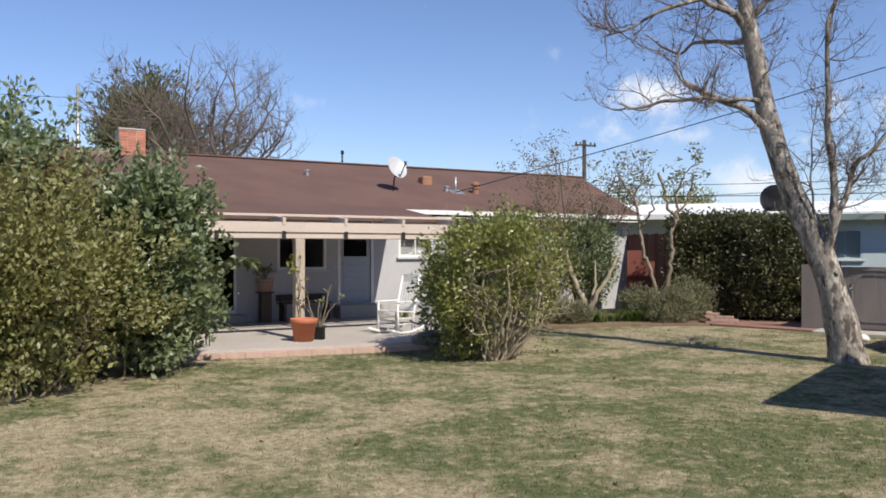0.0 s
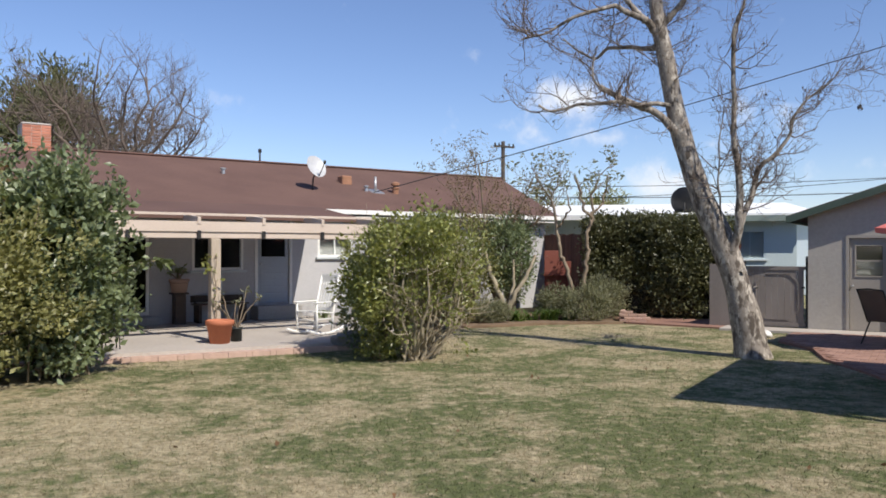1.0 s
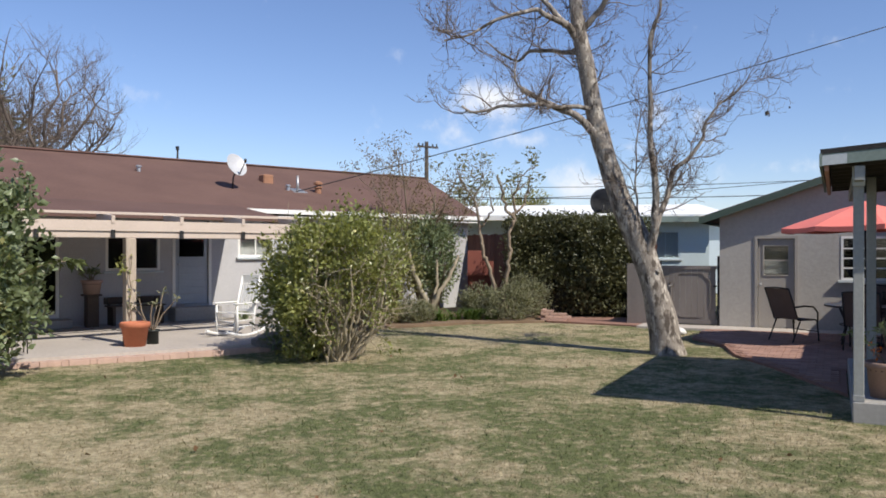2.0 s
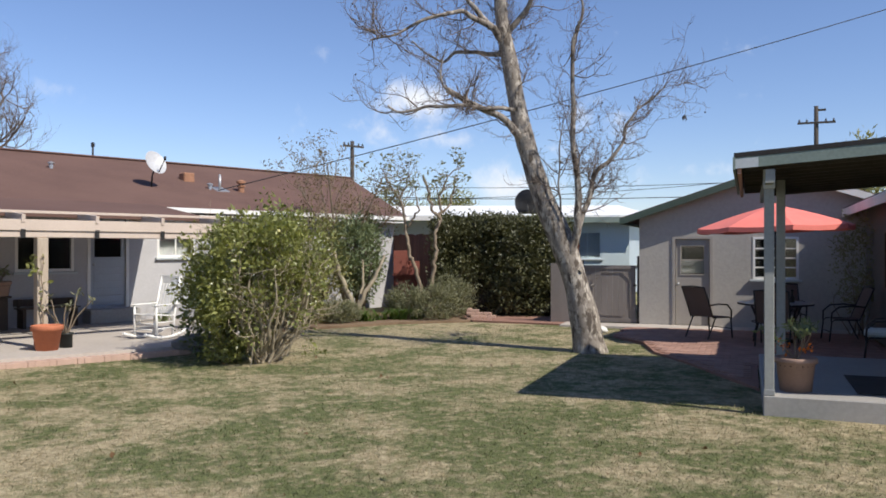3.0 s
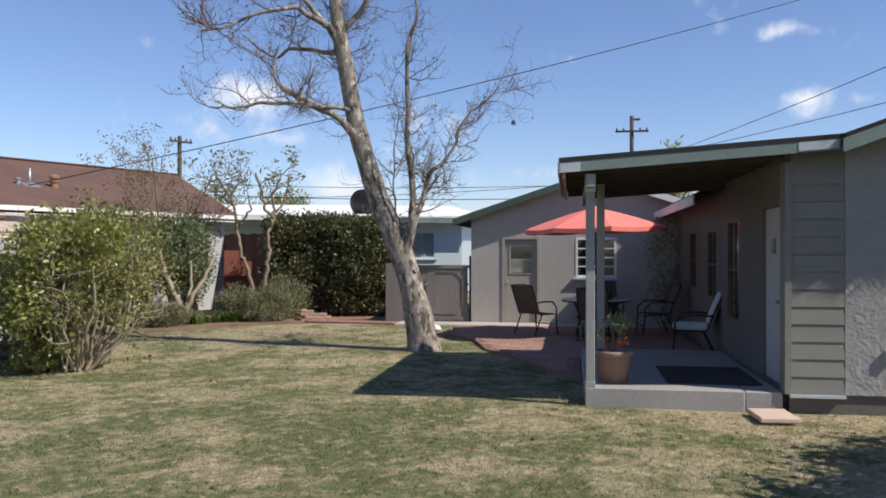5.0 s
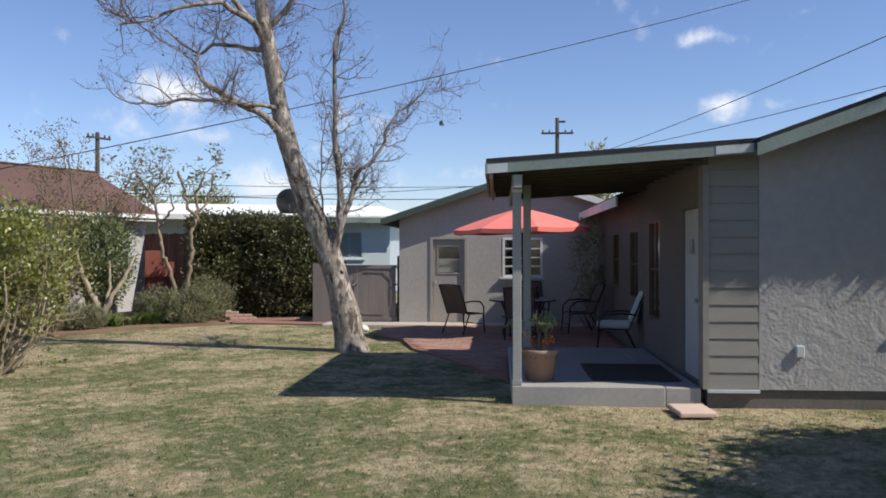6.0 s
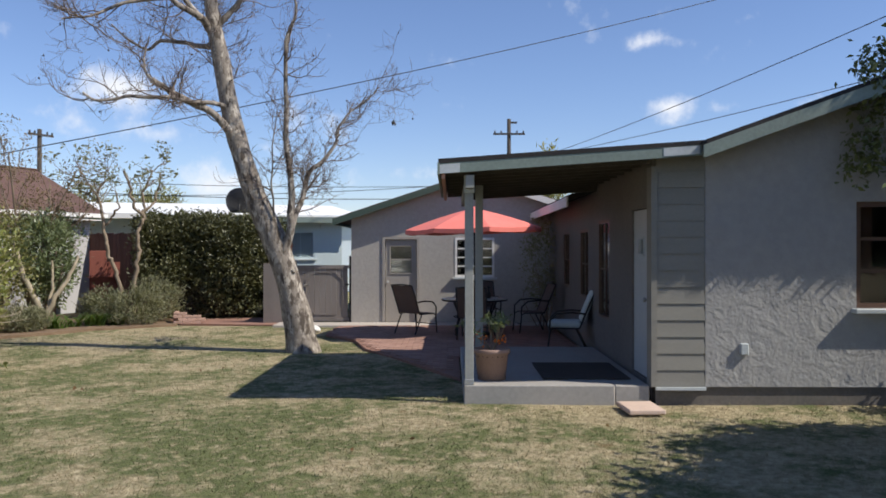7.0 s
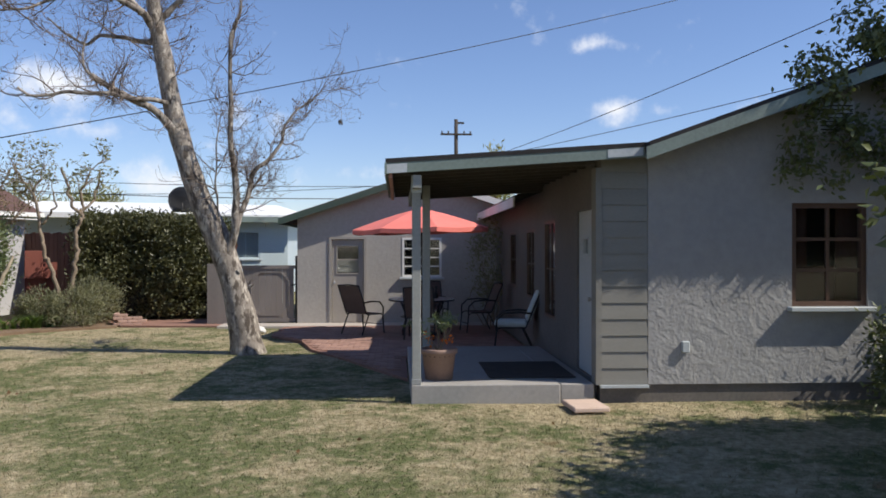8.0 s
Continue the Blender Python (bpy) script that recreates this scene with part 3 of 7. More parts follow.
def house_porch():
    h = thing("house", PORCH_AT, "grey stucco house with a covered porch and green-grey trim", "house")
    top = lambda x: 2.975 + RAKE * (x - 2.7)
    ridge = 7.0
    # front gable: a siding strip beside the porch, then rough stucco
    part("wall", gable_wall(2.76, 11.6, 0, 0.2, 0.18, ridge, top(ridge) - 0.14, top(2.76) - 0.14, top(2.4) - 0.1, [(4.48, 1.08, 5.4, 2.3)]), STUCCO_ROUGH, h, "rough grey stucco gable wall")
    part("foundation", boxed(2.2, 0.03, -0.1, 11.6, 0.2, 0.178), FOUNDATION, h)
    part("sheathing", boxed(2.2, 0.02, 0.16, 2.757, 0.2, 2.8), SIDING, h)
    for i in range(14):
        z = 0.18 + i * 0.19
        bm = bmesh.new()
        v = [bm.verts.new(q) for q in ((2.21, -0.003, z), (2.755, -0.003, z), (2.755, 0.016, z), (2.21, 0.016, z),
                                       (2.21, 0.008, z + 0.186), (2.755, 0.008, z + 0.186), (2.755, 0.016, z + 0.186), (2.21, 0.016, z + 0.186))]
        for q in ((0, 3, 2, 1), (4, 5, 6, 7), (0, 1, 5, 4), (2, 3, 7, 6), (1, 2, 6, 5), (3, 0, 4, 7)):
            bm.faces.new([v[k] for k in q])
        part("siding_board", bm, SIDING, h)
    part("drip_board", boxed(2.19, -0.04, 0.145, 2.76, 0.018, 0.176), PALE_TRIM, h)
    part("corner_board", boxed(2.14, -0.02, 0.18, 2.208, 0.2, 2.7), SIDING, h)
    window(h, 4.48, 1.08, 5.4, 2.3, 0.05, 2, 3, WINDOW_BROWN, wide=0.06, bar=0.04, sill_out=0.17)
    # dark board in place of the unlit room
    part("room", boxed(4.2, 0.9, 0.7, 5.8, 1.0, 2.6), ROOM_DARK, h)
    # added sheets behind the panes, in place of the glass's murky reflection
    for x in (4.5, 5.12):
        part("curtain", boxed(x, 0.2, 1.1, x + 0.26, 0.22, 2.28), BROWN_BACKING, h, "added red-brown sheet that lifts the dark panes")
    part("curtain", boxed(4.5, 0.23, 1.1, 5.38, 0.25, 1.55), BROWN_BACKING, h, "added red-brown sheet that lifts the dark panes")
    part("outlet_box", boxed(3.15, -0.05, 0.55, 3.24, -0.002, 0.68, bevel=0.008), PALE_TRIM, h, "pale weatherproof outlet box")
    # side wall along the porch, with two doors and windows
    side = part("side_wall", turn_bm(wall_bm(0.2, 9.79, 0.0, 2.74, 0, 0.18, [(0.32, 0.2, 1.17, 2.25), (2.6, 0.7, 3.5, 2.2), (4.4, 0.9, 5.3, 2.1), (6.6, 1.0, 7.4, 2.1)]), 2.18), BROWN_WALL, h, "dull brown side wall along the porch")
    for y0, y1, z0, z1, cols in ((2.6, 3.5, 0.7, 2.2, 2), (4.4, 5.3, 0.9, 2.1, 2), (6.6, 7.4, 1.0, 2.1, 2)):
        wn = window(h, y0, z0, y1, z1, 0.02, cols, 2, WINDOW_BROWN, wide=0.05, name="window", sill=False)
        wn.matrix_local = pose(2.18, 0, 0, 0, 0, 90) @ Matrix.Diagonal((1, -1, 1, 1)) @ pose(0, 0, 0)
    d = panel_door(h, 0.32, 0.2, 1.17, 2.25, 0.03, PALE_TRIM, 1.5, 1.68, inset=0.3)
    d.matrix_local = pose(2.18, 0, 0, 0, 0, 90) @ Matrix.Diagonal((1, -1, 1, 1))
    # dark board for the unlit rooms along the side wall
    part("room", boxed(3.2, 0.25, 0.1, 3.3, 9.7, 2.6), ROOM_DARK, h)
    part("wall", boxed(11.4, 0.2, 0, 11.6, 9.8, 2.7), STUCCO_GREY, h)
    # roof
    bm = bmesh.new()
    e = 1.75
    slab_from(bm, [(2.62, -0.5, top(2.62)), (ridge, -0.5, top(ridge)), (ridge, 10.4, top(ridge)), (2.62, 10.4, top(2.62))], 0.1)
    slab_from(bm, [(e, 3.78, top(e)), (2.615, 3.78, top(2.615)), (2.615, 10.4, top(2.615)), (e, 10.4, top(e))], 0.1)
    slab_from(bm, [(ridge, -0.5, top(ridge)), (12.1, -0.5, top(e)), (12.1, 10.4, top(e)), (ridge, 10.4, top(ridge))], 0.1)
    part("roof", bm, SHINGLE_DARK, h, "dark shingle roof")
    bm = bmesh.new()
    slab_from(bm, [(2.58, -0.53, top(2.58) - 0.05), (2.58, -0.504, top(2.58) - 0.05), (ridge, -0.504, top(ridge) - 0.05), (ridge, -0.53, top(ridge) - 0.05)][::-1], 0.14)
    part("rake_board", bm, GREEN_TRIM, h, "grey-green painted rake board")
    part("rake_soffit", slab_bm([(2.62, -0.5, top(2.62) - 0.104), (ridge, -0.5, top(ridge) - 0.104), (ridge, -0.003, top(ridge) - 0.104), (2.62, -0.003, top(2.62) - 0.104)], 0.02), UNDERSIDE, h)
    vent = part("gable_vent", boxed(4.78, -0.03, 3.12, 5.22, -0.004, 3.5), PALE_TRIM, h, "louvred gable vent")
    for i in range(7):
        bm = bmesh.new()
        beam(bm, (4.81, -0.045, 3.16 + i * 0.047), (5.19, -0.045, 3.16 + i * 0.047), 0.03, 0.012)
        part("slat", bm, DARK_METAL, vent)
    bm = bmesh.new()
    slab_from(bm, [(e - 0.03, 3.8, top(e) - 0.03), (e - 0.002, 3.8, top(e) - 0.03), (e - 0.002, 10.3, top(e) - 0.03), (e - 0.03, 10.3, top(e) - 0.03)], 0.16)
    part("eave_board", bm, WHITE_PAINT, h)
    # porch: raised slab, posts, beam, sloping roof with joists
    part("porch_slab", boxed(0, 0, -0.05, 1.73, 3.7, 0.195, bevel=0.012), CONCRETE_GREY, h, "raised grey concrete porch slab")
    part("porch_slab", boxed(1.735, 0.02, -0.05, 2.13, 3.7, 0.19, bevel=0.012), CONCRETE_GREY, h)
    for x, y, z in ((0.06, 0.06, 2.62), (0.225, 1.45, 2.6), (0.3, 3.4, 2.6)):
        post = part("porch_post", boxed(x - 0.05, y - 0.05, 0.195, x + 0.05, y + 0.05, z, bevel=0.006), POST_PAINT, h, "grey painted porch post")
    part("post_cap", boxed(0.0, -0.02, 2.4, 0.12, 0.003, 2.6, bevel=0.004), PALE_TRIM, h, "pale plate at the head of the post")
    part("post_foot", boxed(0.005, 0.005, 0.197, 0.115, 0.115, 0.26, bevel=0.004), GALVANISED, h)
    bm = bmesh.new()
    slab_from(bm, [(-0.29, -0.33, 2.755), (2.72, -0.33, 2.965), (2.72, 3.8, 2.965), (-0.29, 3.8, 2.755)], 0.05)
    proof = part("porch_roof", bm, SHINGLE_DARK, h, "low dark porch roof")
    bm = bmesh.new()
    slab_from(bm, [(-0.27, -0.325, 2.705), (2.66, -0.325, 2.91), (2.66, -0.303, 2.91), (-0.27, -0.303, 2.705)], 0.115)
    part("fascia", bm, GREEN_TRIM, proof, "grey-green fascia with paler patches")
    bm = bmesh.new()
    slab_from(bm, [(-0.3, -0.335, 2.712), (-0.273, -0.335, 2.712), (-0.273, 3.8, 2.712), (-0.3, 3.8, 2.712)], 0.13)
    part("fascia", bm, GREEN_TRIM, proof)
    # rafter added for the sunlit strip under the fascia, its glow in the colour
    bm = bmesh.new()
    beam(bm, (-0.235, -0.28, 2.585), (-0.235, 3.75, 2.585), 0.04, 0.09)
    part("edge_rafter", bm, SALMON, proof, "edge rafter in a sunlit salmon tone")
    part("fascia_patch", slab_bm([(-0.28, -0.331, 2.69), (-0.05, -0.331, 2.706), (-0.05, -0.327, 2.706), (-0.28, -0.327, 2.69)], 0.1), PALE_TRIM, proof, "bare pale patch on the fascia")
    part("fascia_patch", slab_bm([(2.2, -0.331, 2.87), (2.6, -0.331, 2.898), (2.6, -0.327, 2.898), (2.2, -0.327, 2.87)], 0.09), PALE_TRIM, proof, "bare pale patch on the fascia")
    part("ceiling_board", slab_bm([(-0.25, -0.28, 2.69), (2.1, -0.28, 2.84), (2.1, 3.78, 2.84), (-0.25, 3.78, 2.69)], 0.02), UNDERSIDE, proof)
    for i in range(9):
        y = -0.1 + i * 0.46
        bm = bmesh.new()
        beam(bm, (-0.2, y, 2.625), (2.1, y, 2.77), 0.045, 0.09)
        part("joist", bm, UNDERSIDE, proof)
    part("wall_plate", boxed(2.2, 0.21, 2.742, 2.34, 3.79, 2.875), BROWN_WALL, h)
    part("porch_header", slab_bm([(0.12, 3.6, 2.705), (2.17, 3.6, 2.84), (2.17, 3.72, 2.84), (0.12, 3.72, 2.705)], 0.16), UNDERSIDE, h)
    bm = bmesh.new()
    beam(bm, (0.06, -0.28, 2.51), (0.06, 3.7, 2.51), 0.09, 0.14)
    part("porch_beam", bm, POST_PAINT, h)
    # garage wing
    gtop = lambda x: 2.49 + 0.33 * (x + 2.87)
    peak = 0.35
    part("wall", gable_wall(-2.5, 3.2, 9.8, 10.0, 0, peak, gtop(peak) - 0.12, gtop(-2.5) - 0.12, gtop(-2.5) - 0.12, [(-1.7, 0.03, -0.95, 1.99), (-0.05, 1.1, 0.88, 2.03)]), STUCCO_GREY, h, "grey stucco garage gable wall")
    part("wall", boxed(-2.5, 10.0, 0, -2.3, 16, 2.5), STUCCO_GREY, h)
    part("wall", boxed(-2.3, 15.8, 0, 3.2, 16, 2.5), STUCCO_GREY, h)
    bm = bmesh.new()
    slab_from(bm, [(-2.87, 9.55, gtop(-2.87)), (peak, 9.55, gtop(peak)), (peak, 16.4, gtop(peak)), (-2.87, 16.4, gtop(-2.87))], 0.09)
    slab_from(bm, [(peak, 9.55, gtop(peak)), (3.57, 9.55, gtop(-2.87)), (3.57, 16.4, gtop(-2.87)), (peak, 16.4, gtop(peak))], 0.09)
    part("garage_roof", bm, SHINGLE, h, "brown shingle garage roof")
    for sgn in (1, -1):
        bm = bmesh.new()
        a, b = (-2.88, peak) if sgn > 0 else (peak, 3.58)
        za, zb = (gtop(-2.88), gtop(peak)) if sgn > 0 else (gtop(peak), gtop(-2.88))
        slab_from(bm, [(a, 9.51, za - 0.015), (b, 9.51, zb - 0.015), (b, 9.546, zb - 0.015), (a, 9.546, za - 0.015)], 0.15)
        part("rake_board", bm, DARK_GREEN if sgn > 0 else WHITE_PAINT, h)
    bm = bmesh.new()
    slab_from(bm, [(-2.91, 9.51, gtop(-2.9)), (-2.874, 9.51, gtop(-2.9)), (-2.874, 16.4, gtop(-2.9)), (-2.91, 16.4, gtop(-2.9))], 0.14)
    part("eave_board", bm, DARK_GREEN, h)
    gd = panel_door(h, -1.7, 0.03, -0.95, 1.99, 9.83, DOOR_PAINT, 1.17, 1.8, inset=0.13)
    part("glazing_bar", boxed(-1.57, 9.832, 1.5, -1.08, 9.846, 1.53), DOOR_PAINT, gd)
    part("curtain", boxed(-1.56, 9.885, 1.22, -1.09, 9.895, 1.52), CURTAIN, gd)
    # dark sheet behind the door's light, for the unlit garage
    part("backing", boxed(-1.66, 9.93, 0.9, -0.99, 9.94, 1.95), ROOM_DARK, gd)
    bm = bmesh.new()
    for q in ((-1.76, 0, -1.7, 2.05), (-0.95, 0, -0.89, 2.05), (-1.7, 1.99, -0.95, 2.05)):
        box(bm, q[0], 9.775, q[1], q[2], 9.798, q[3])
    part("door_trim", bm, DOOR_PAINT, h)
    window(h, -0.05, 1.1, 0.88, 2.03, 9.81, 3, 4, WHITE_PAINT, wide=0.05, bar=0.03)
    # dark board standing for the garage's dim inside
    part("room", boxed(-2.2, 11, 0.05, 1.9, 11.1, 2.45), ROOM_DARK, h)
    part("garage_floor", boxed(-2.3, 10.0, -0.02, 3.0, 15.8, 0.02), CONCRETE_GREY, h)


def turn_bm(bm, x):
    """Turns a wall built along x so that it runs along y, its outer face at x."""
    for v in bm.verts:
        v.co = Vector((x + v.co.y, v.co.x, v.co.z))
    bmesh.ops.reverse_faces(bm, faces=bm.faces)
    return bm


def slab_bm(outline, drop):
    bm = bmesh.new()
    slab_from(bm, outline, drop)
    return bm


def rough_stucco():
    m = material("rough_grey_stucco", (0.37, 0.36, 0.345), (0.30, 0.293, 0.285), scale=0.6, fine=9, rough=0.92, bump=0.0, spec=0.2)
    tree = m.node_tree
    p = tree.nodes["Principled BSDF"]
    geo = tree.nodes.new("ShaderNodeNewGeometry")
    big, small = tree.nodes.new("ShaderNodeTexNoise"), tree.nodes.new("ShaderNodeTexVoronoi")
    big.inputs["Scale"].default_value, big.inputs["Detail"].default_value, big.inputs["Distortion"].default_value = 3.2, 9, 2.2
    small.feature = "SMOOTH_F1"
    small.inputs["Scale"].default_value = 26
    link(tree, geo, "Position", big, "Vector")
    link(tree, geo, "Position", small, "Vector")
    add = tree.nodes.new("ShaderNodeMath")
    link(tree, big, "Fac", add, 0)
    part_ = tree.nodes.new("ShaderNodeMath")
    part_.operation = "MULTIPLY"
    part_.inputs[1].default_value = 0.3
    link(tree, small, "Distance", part_, 0)
    link(tree, part_, "Value", add, 1)
    b = tree.nodes.new("ShaderNodeBump")
    b.inputs["Strength"].default_value, b.inputs["Distance"].default_value = 0.36, 0.045
    link(tree, add, "Value", b, "Height")
    link(tree, b, "Normal", p, "Normal")
    return m


# backing tone that lifts the black panes of the gable window
BROWN_BACKING = material("red_brown_backing", (0.15, 0.075, 0.055), (0.10, 0.05, 0.04), scale=2, fine=10, stretch=(12, 12, 0.4), bump=0.3)
# pinkish-orange that carries sunlight on the porch roof's lower edge
SALMON = material("sunlit_salmon", (0.55, 0.30, 0.23), (0.45, 0.24, 0.19), scale=3, fine=30, rough=0.75, bump=0.15)
POST_PAINT = material("dull_grey_post_paint", (0.33, 0.335, 0.315), (0.26, 0.265, 0.25), scale=2, fine=30, rough=0.7, bump=0.15)
STUCCO_ROUGH = rough_stucco()
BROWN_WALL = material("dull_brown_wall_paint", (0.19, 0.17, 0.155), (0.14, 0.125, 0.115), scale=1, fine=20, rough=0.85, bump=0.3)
WINDOW_BROWN = material("dark_brown_frame", (0.13, 0.075, 0.05), (0.09, 0.05, 0.035), rough=0.5, bump=0.05)
house_patio()
house_porch()
# ---- plants ----

def mottled_bark():
    """Flaking bark: cream, grey-brown and dark patches, with fine relief."""
    m = material("mottled_bark", (0.29, 0.255, 0.215), (0.19, 0.16, 0.135), scale=9, fine=40, rough=0.92, bump=0.5, depth=0.015)
    tree = m.node_tree
    p = tree.nodes["Principled BSDF"]
    old = p.inputs["Base Color"].links[0].from_socket
    geo, fit_ = tree.nodes.new("ShaderNodeNewGeometry"), tree.nodes.new("ShaderNodeMapping")
    fit_.inputs["Scale"].default_value = (1, 1, 0.45)
    link(tree, geo, "Position", fit_, "Vector")
    last = old
    for scale, lo, hi, colour, shift in ((12, 0.52, 0.6, (0.44, 0.395, 0.335), 0), (8, 0.53, 0.6, (0.085, 0.068, 0.055), 7), (24, 0.56, 0.66, (0.11, 0.085, 0.065), 3)):
        n, r, x, mv = (tree.nodes.new("ShaderNode" + k) for k in ("TexNoise", "MapRange", "Mix", "VectorMath"))
        mv.inputs[1].default_value = (shift, shift, shift)
        n.inputs["Scale"].default_value, n.inputs["Detail"].default_value, n.inputs["Roughness"].default_value = scale, 6, 0.6
        r.inputs["From Min"].default_value, r.inputs["From Max"].default_value = lo, hi
        x.data_type = "RGBA"
        x.inputs[7].default_value = (*colour, 1)
        link(tree, fit_, "Vector", mv, 0)
        link(tree, mv, "Vector", n, "Vector")
        link(tree, n, "Fac", r, "Value")
        tree.links.new(r.outputs[0], x.inputs[0])
        tree.links.new(last, x.inputs[6])
        last = x.outputs[2]
    tree.links.new(last, p.inputs["Base Color"])
    return m


BARK = mottled_bark()
BARK_PALE = material("pale_stem_bark", (0.27, 0.21, 0.145), (0.17, 0.13, 0.095), scale=5, fine=30, rough=0.9, bump=0.3)
TWIG = material("grey_twigs", (0.20, 0.155, 0.125), (0.115, 0.088, 0.072), scale=3, fine=20, rough=0.95, bump=0)
CITRUS = leaf_material("citrus_leaf", (0.27, 0.265, 0.085), (0.12, 0.145, 0.045), rough=0.32, clear=0.25)
GLOSSY = leaf_material("glossy_dark_leaf", (0.205, 0.235, 0.125), (0.12, 0.15, 0.075), rough=0.4, clear=0.22)
OLIVE = leaf_material("olive_bronze_leaf", (0.28, 0.26, 0.105), (0.15, 0.155, 0.062), clear=0.28)
IVY = leaf_material("dark_hedge_leaf", (0.125, 0.122, 0.055), (0.05, 0.055, 0.027), rough=0.45, clear=0.15)
SAGE = leaf_material("grey_sage_leaf", (0.23, 0.225, 0.14), (0.16, 0.16, 0.09), rough=0.8, clear=0.25)
STRAP = leaf_material("strap_leaf", (0.11, 0.17, 0.04), (0.07, 0.115, 0.03), clear=0.3)
PINE = leaf_material("conifer_needles", (0.14, 0.14, 0.065), (0.09, 0.095, 0.045), rough=0.7, clear=0.15)
RUSSET = leaf_material("russet_leaf", (0.17, 0.09, 0.045), (0.11, 0.065, 0.035), rough=0.7, clear=0.25)
DRY_LEAF = leaf_material("dull_tan_leaf", (0.21, 0.15, 0.085), (0.13, 0.095, 0.055), rough=0.7, clear=0.25)


def mesh_np(name, verts, faces, mat):
    """A mesh from arrays of vertices and of faces with the same number of corners."""
    data = bpy.data.meshes.new(name)
    n, k = faces.shape
    data.vertices.add(len(verts))
    data.vertices.foreach_set("co", np.ascontiguousarray(verts, dtype=np.float32).ravel())
    data.loops.add(n * k)
    data.loops.foreach_set("vertex_index", np.ascontiguousarray(faces, dtype=np.int32).ravel())
    data.polygons.add(n)
    data.polygons.foreach_set("loop_start", np.arange(0, n * k, k, dtype=np.int32))
    data.update(calc_edges=True)
    data.validate()
    data.materials.append(mat)
    return data


def unit(a):
    return a / np.maximum(np.linalg.norm(a, axis=1, keepdims=True), 1e-9)


def leaves(name, at, way, length, ratio, mat, rng, fold=0.25):
    """Folded pointed leaves at the given places, pointing along way."""
    n = len(at)
    way = unit(way)
    side = unit(np.cross(way, unit(rng.normal(size=(n, 3)))))
    up = np.cross(side, way)
    ln = (length * rng.uniform(0.65, 1.25, n))[:, None]
    w = ln * ratio * 0.5
    v = np.stack([at, at + way * ln * 0.45 + side * w + up * w * fold, at + way * ln - up * ln * 0.12, at + way * ln * 0.45 - side * w + up * w * fold], 1).reshape(-1, 3)
    i = np.arange(n)[:, None] * 4
    f = np.concatenate([i + np.array([[0, 1, 2]]), i + np.array([[0, 2, 3]])], 1).reshape(-1, 3)
    return mesh_np(name, v, f, mat)


def clumps(rng, n, centre, half, shell=0.55, lump=0.35):
    """Clump centres in a lumpy ellipsoid, thicker towards its skin."""
    d = unit(rng.normal(size=(n, 3)))
    r = shell + (1 - shell) * rng.random(n) ** 0.7
    bumps = 1 + lump * np.array([noise.noise(Vector(q * 2.1) + Vector(centre)) for q in d])
    return np.array(centre) + d * (r * bumps)[:, None] * np.array(half), d


def foliage(rng, centres, out, each, radius, up=0.35):
    """Leaf places and directions round clump centres."""
    n = len(centres)
    idx = np.repeat(np.arange(n), each)
    at = centres[idx] + rng.normal(size=(len(idx), 3)) * radius
    way = out[idx] * 0.7 + rng.normal(size=(len(idx), 3)) * 0.75 + np.array([0, 0, up])
    return at, way


def tubes(name, lines, mat, sides=5):
    """Many tapered tubes as one mesh; lines of (points, radii)."""
    vs, fs, base = [], [], 0
    for pts, rad in lines:
        pts, rad = np.asarray(pts, float), np.asarray(rad, float)
        k = len(pts)
        way = unit(np.gradient(pts, axis=0))
        ref = np.array([0.31, 0.17, 0.93]) if abs(way[0][2]) < 0.8 else np.array([0.93, 0.31, 0.17])
        side = unit(np.cross(way, np.broadcast_to(ref, way.shape)))
        up = np.cross(side, way)
        ang = np.arange(sides) * 2 * np.pi / sides
        ring = pts[:, None] + (side[:, None] * np.cos(ang)[None, :, None] + up[:, None] * np.sin(ang)[None, :, None]) * rad[:, None, None]
        vs.append(ring.reshape(-1, 3))
        a = np.arange(k - 1)[:, None] * sides + np.arange(sides)[None]
        b = np.arange(k - 1)[:, None] * sides + (np.arange(sides)[None] + 1) % sides
        fs.append(np.stack([a, b, b + sides, a + sides], -1).reshape(-1, 4) + base)
        base += k * sides
    data = mesh_np(name, np.concatenate(vs), np.concatenate(fs), mat)
    data.polygons.foreach_set("use_smooth", np.ones(len(data.polygons), dtype=bool))
    return data


def smooth_line(pts, steps):
    """A curve through control points (x, y, z, r)."""
    p = np.asarray(pts, float)
    q = np.vstack([2 * p[0] - p[1], p, 2 * p[-1] - p[-2]])
    out = []
    for i in range(len(p) - 1):
        a, b, c, d = q[i:i + 4]
        for t in np.linspace(0, 1, steps, endpoint=False):
            out.append(0.5 * (2 * b + (c - a) * t + (2 * a - 5 * b + 4 * c - d) * t ** 2 + (3 * b - a - 3 * c + d) * t ** 3))
    out.append(p[-1])
    return np.array(out)


def twig(rng, start, way, length, r0, steps=6, wander=0.22, lift=0.1):
    """A wandering shoot from start."""
    pts, d = [np.array(start, float)], np.array(way, float)
    for _ in range(steps):
        d = d + rng.normal(size=3) * wander + np.array([0, 0, lift])
        d /= np.linalg.norm(d)
        pts.append(pts[-1] + d * length / steps)
    return np.array(pts), np.linspace(r0, max(r0 * 0.3, 0.002), steps + 1)


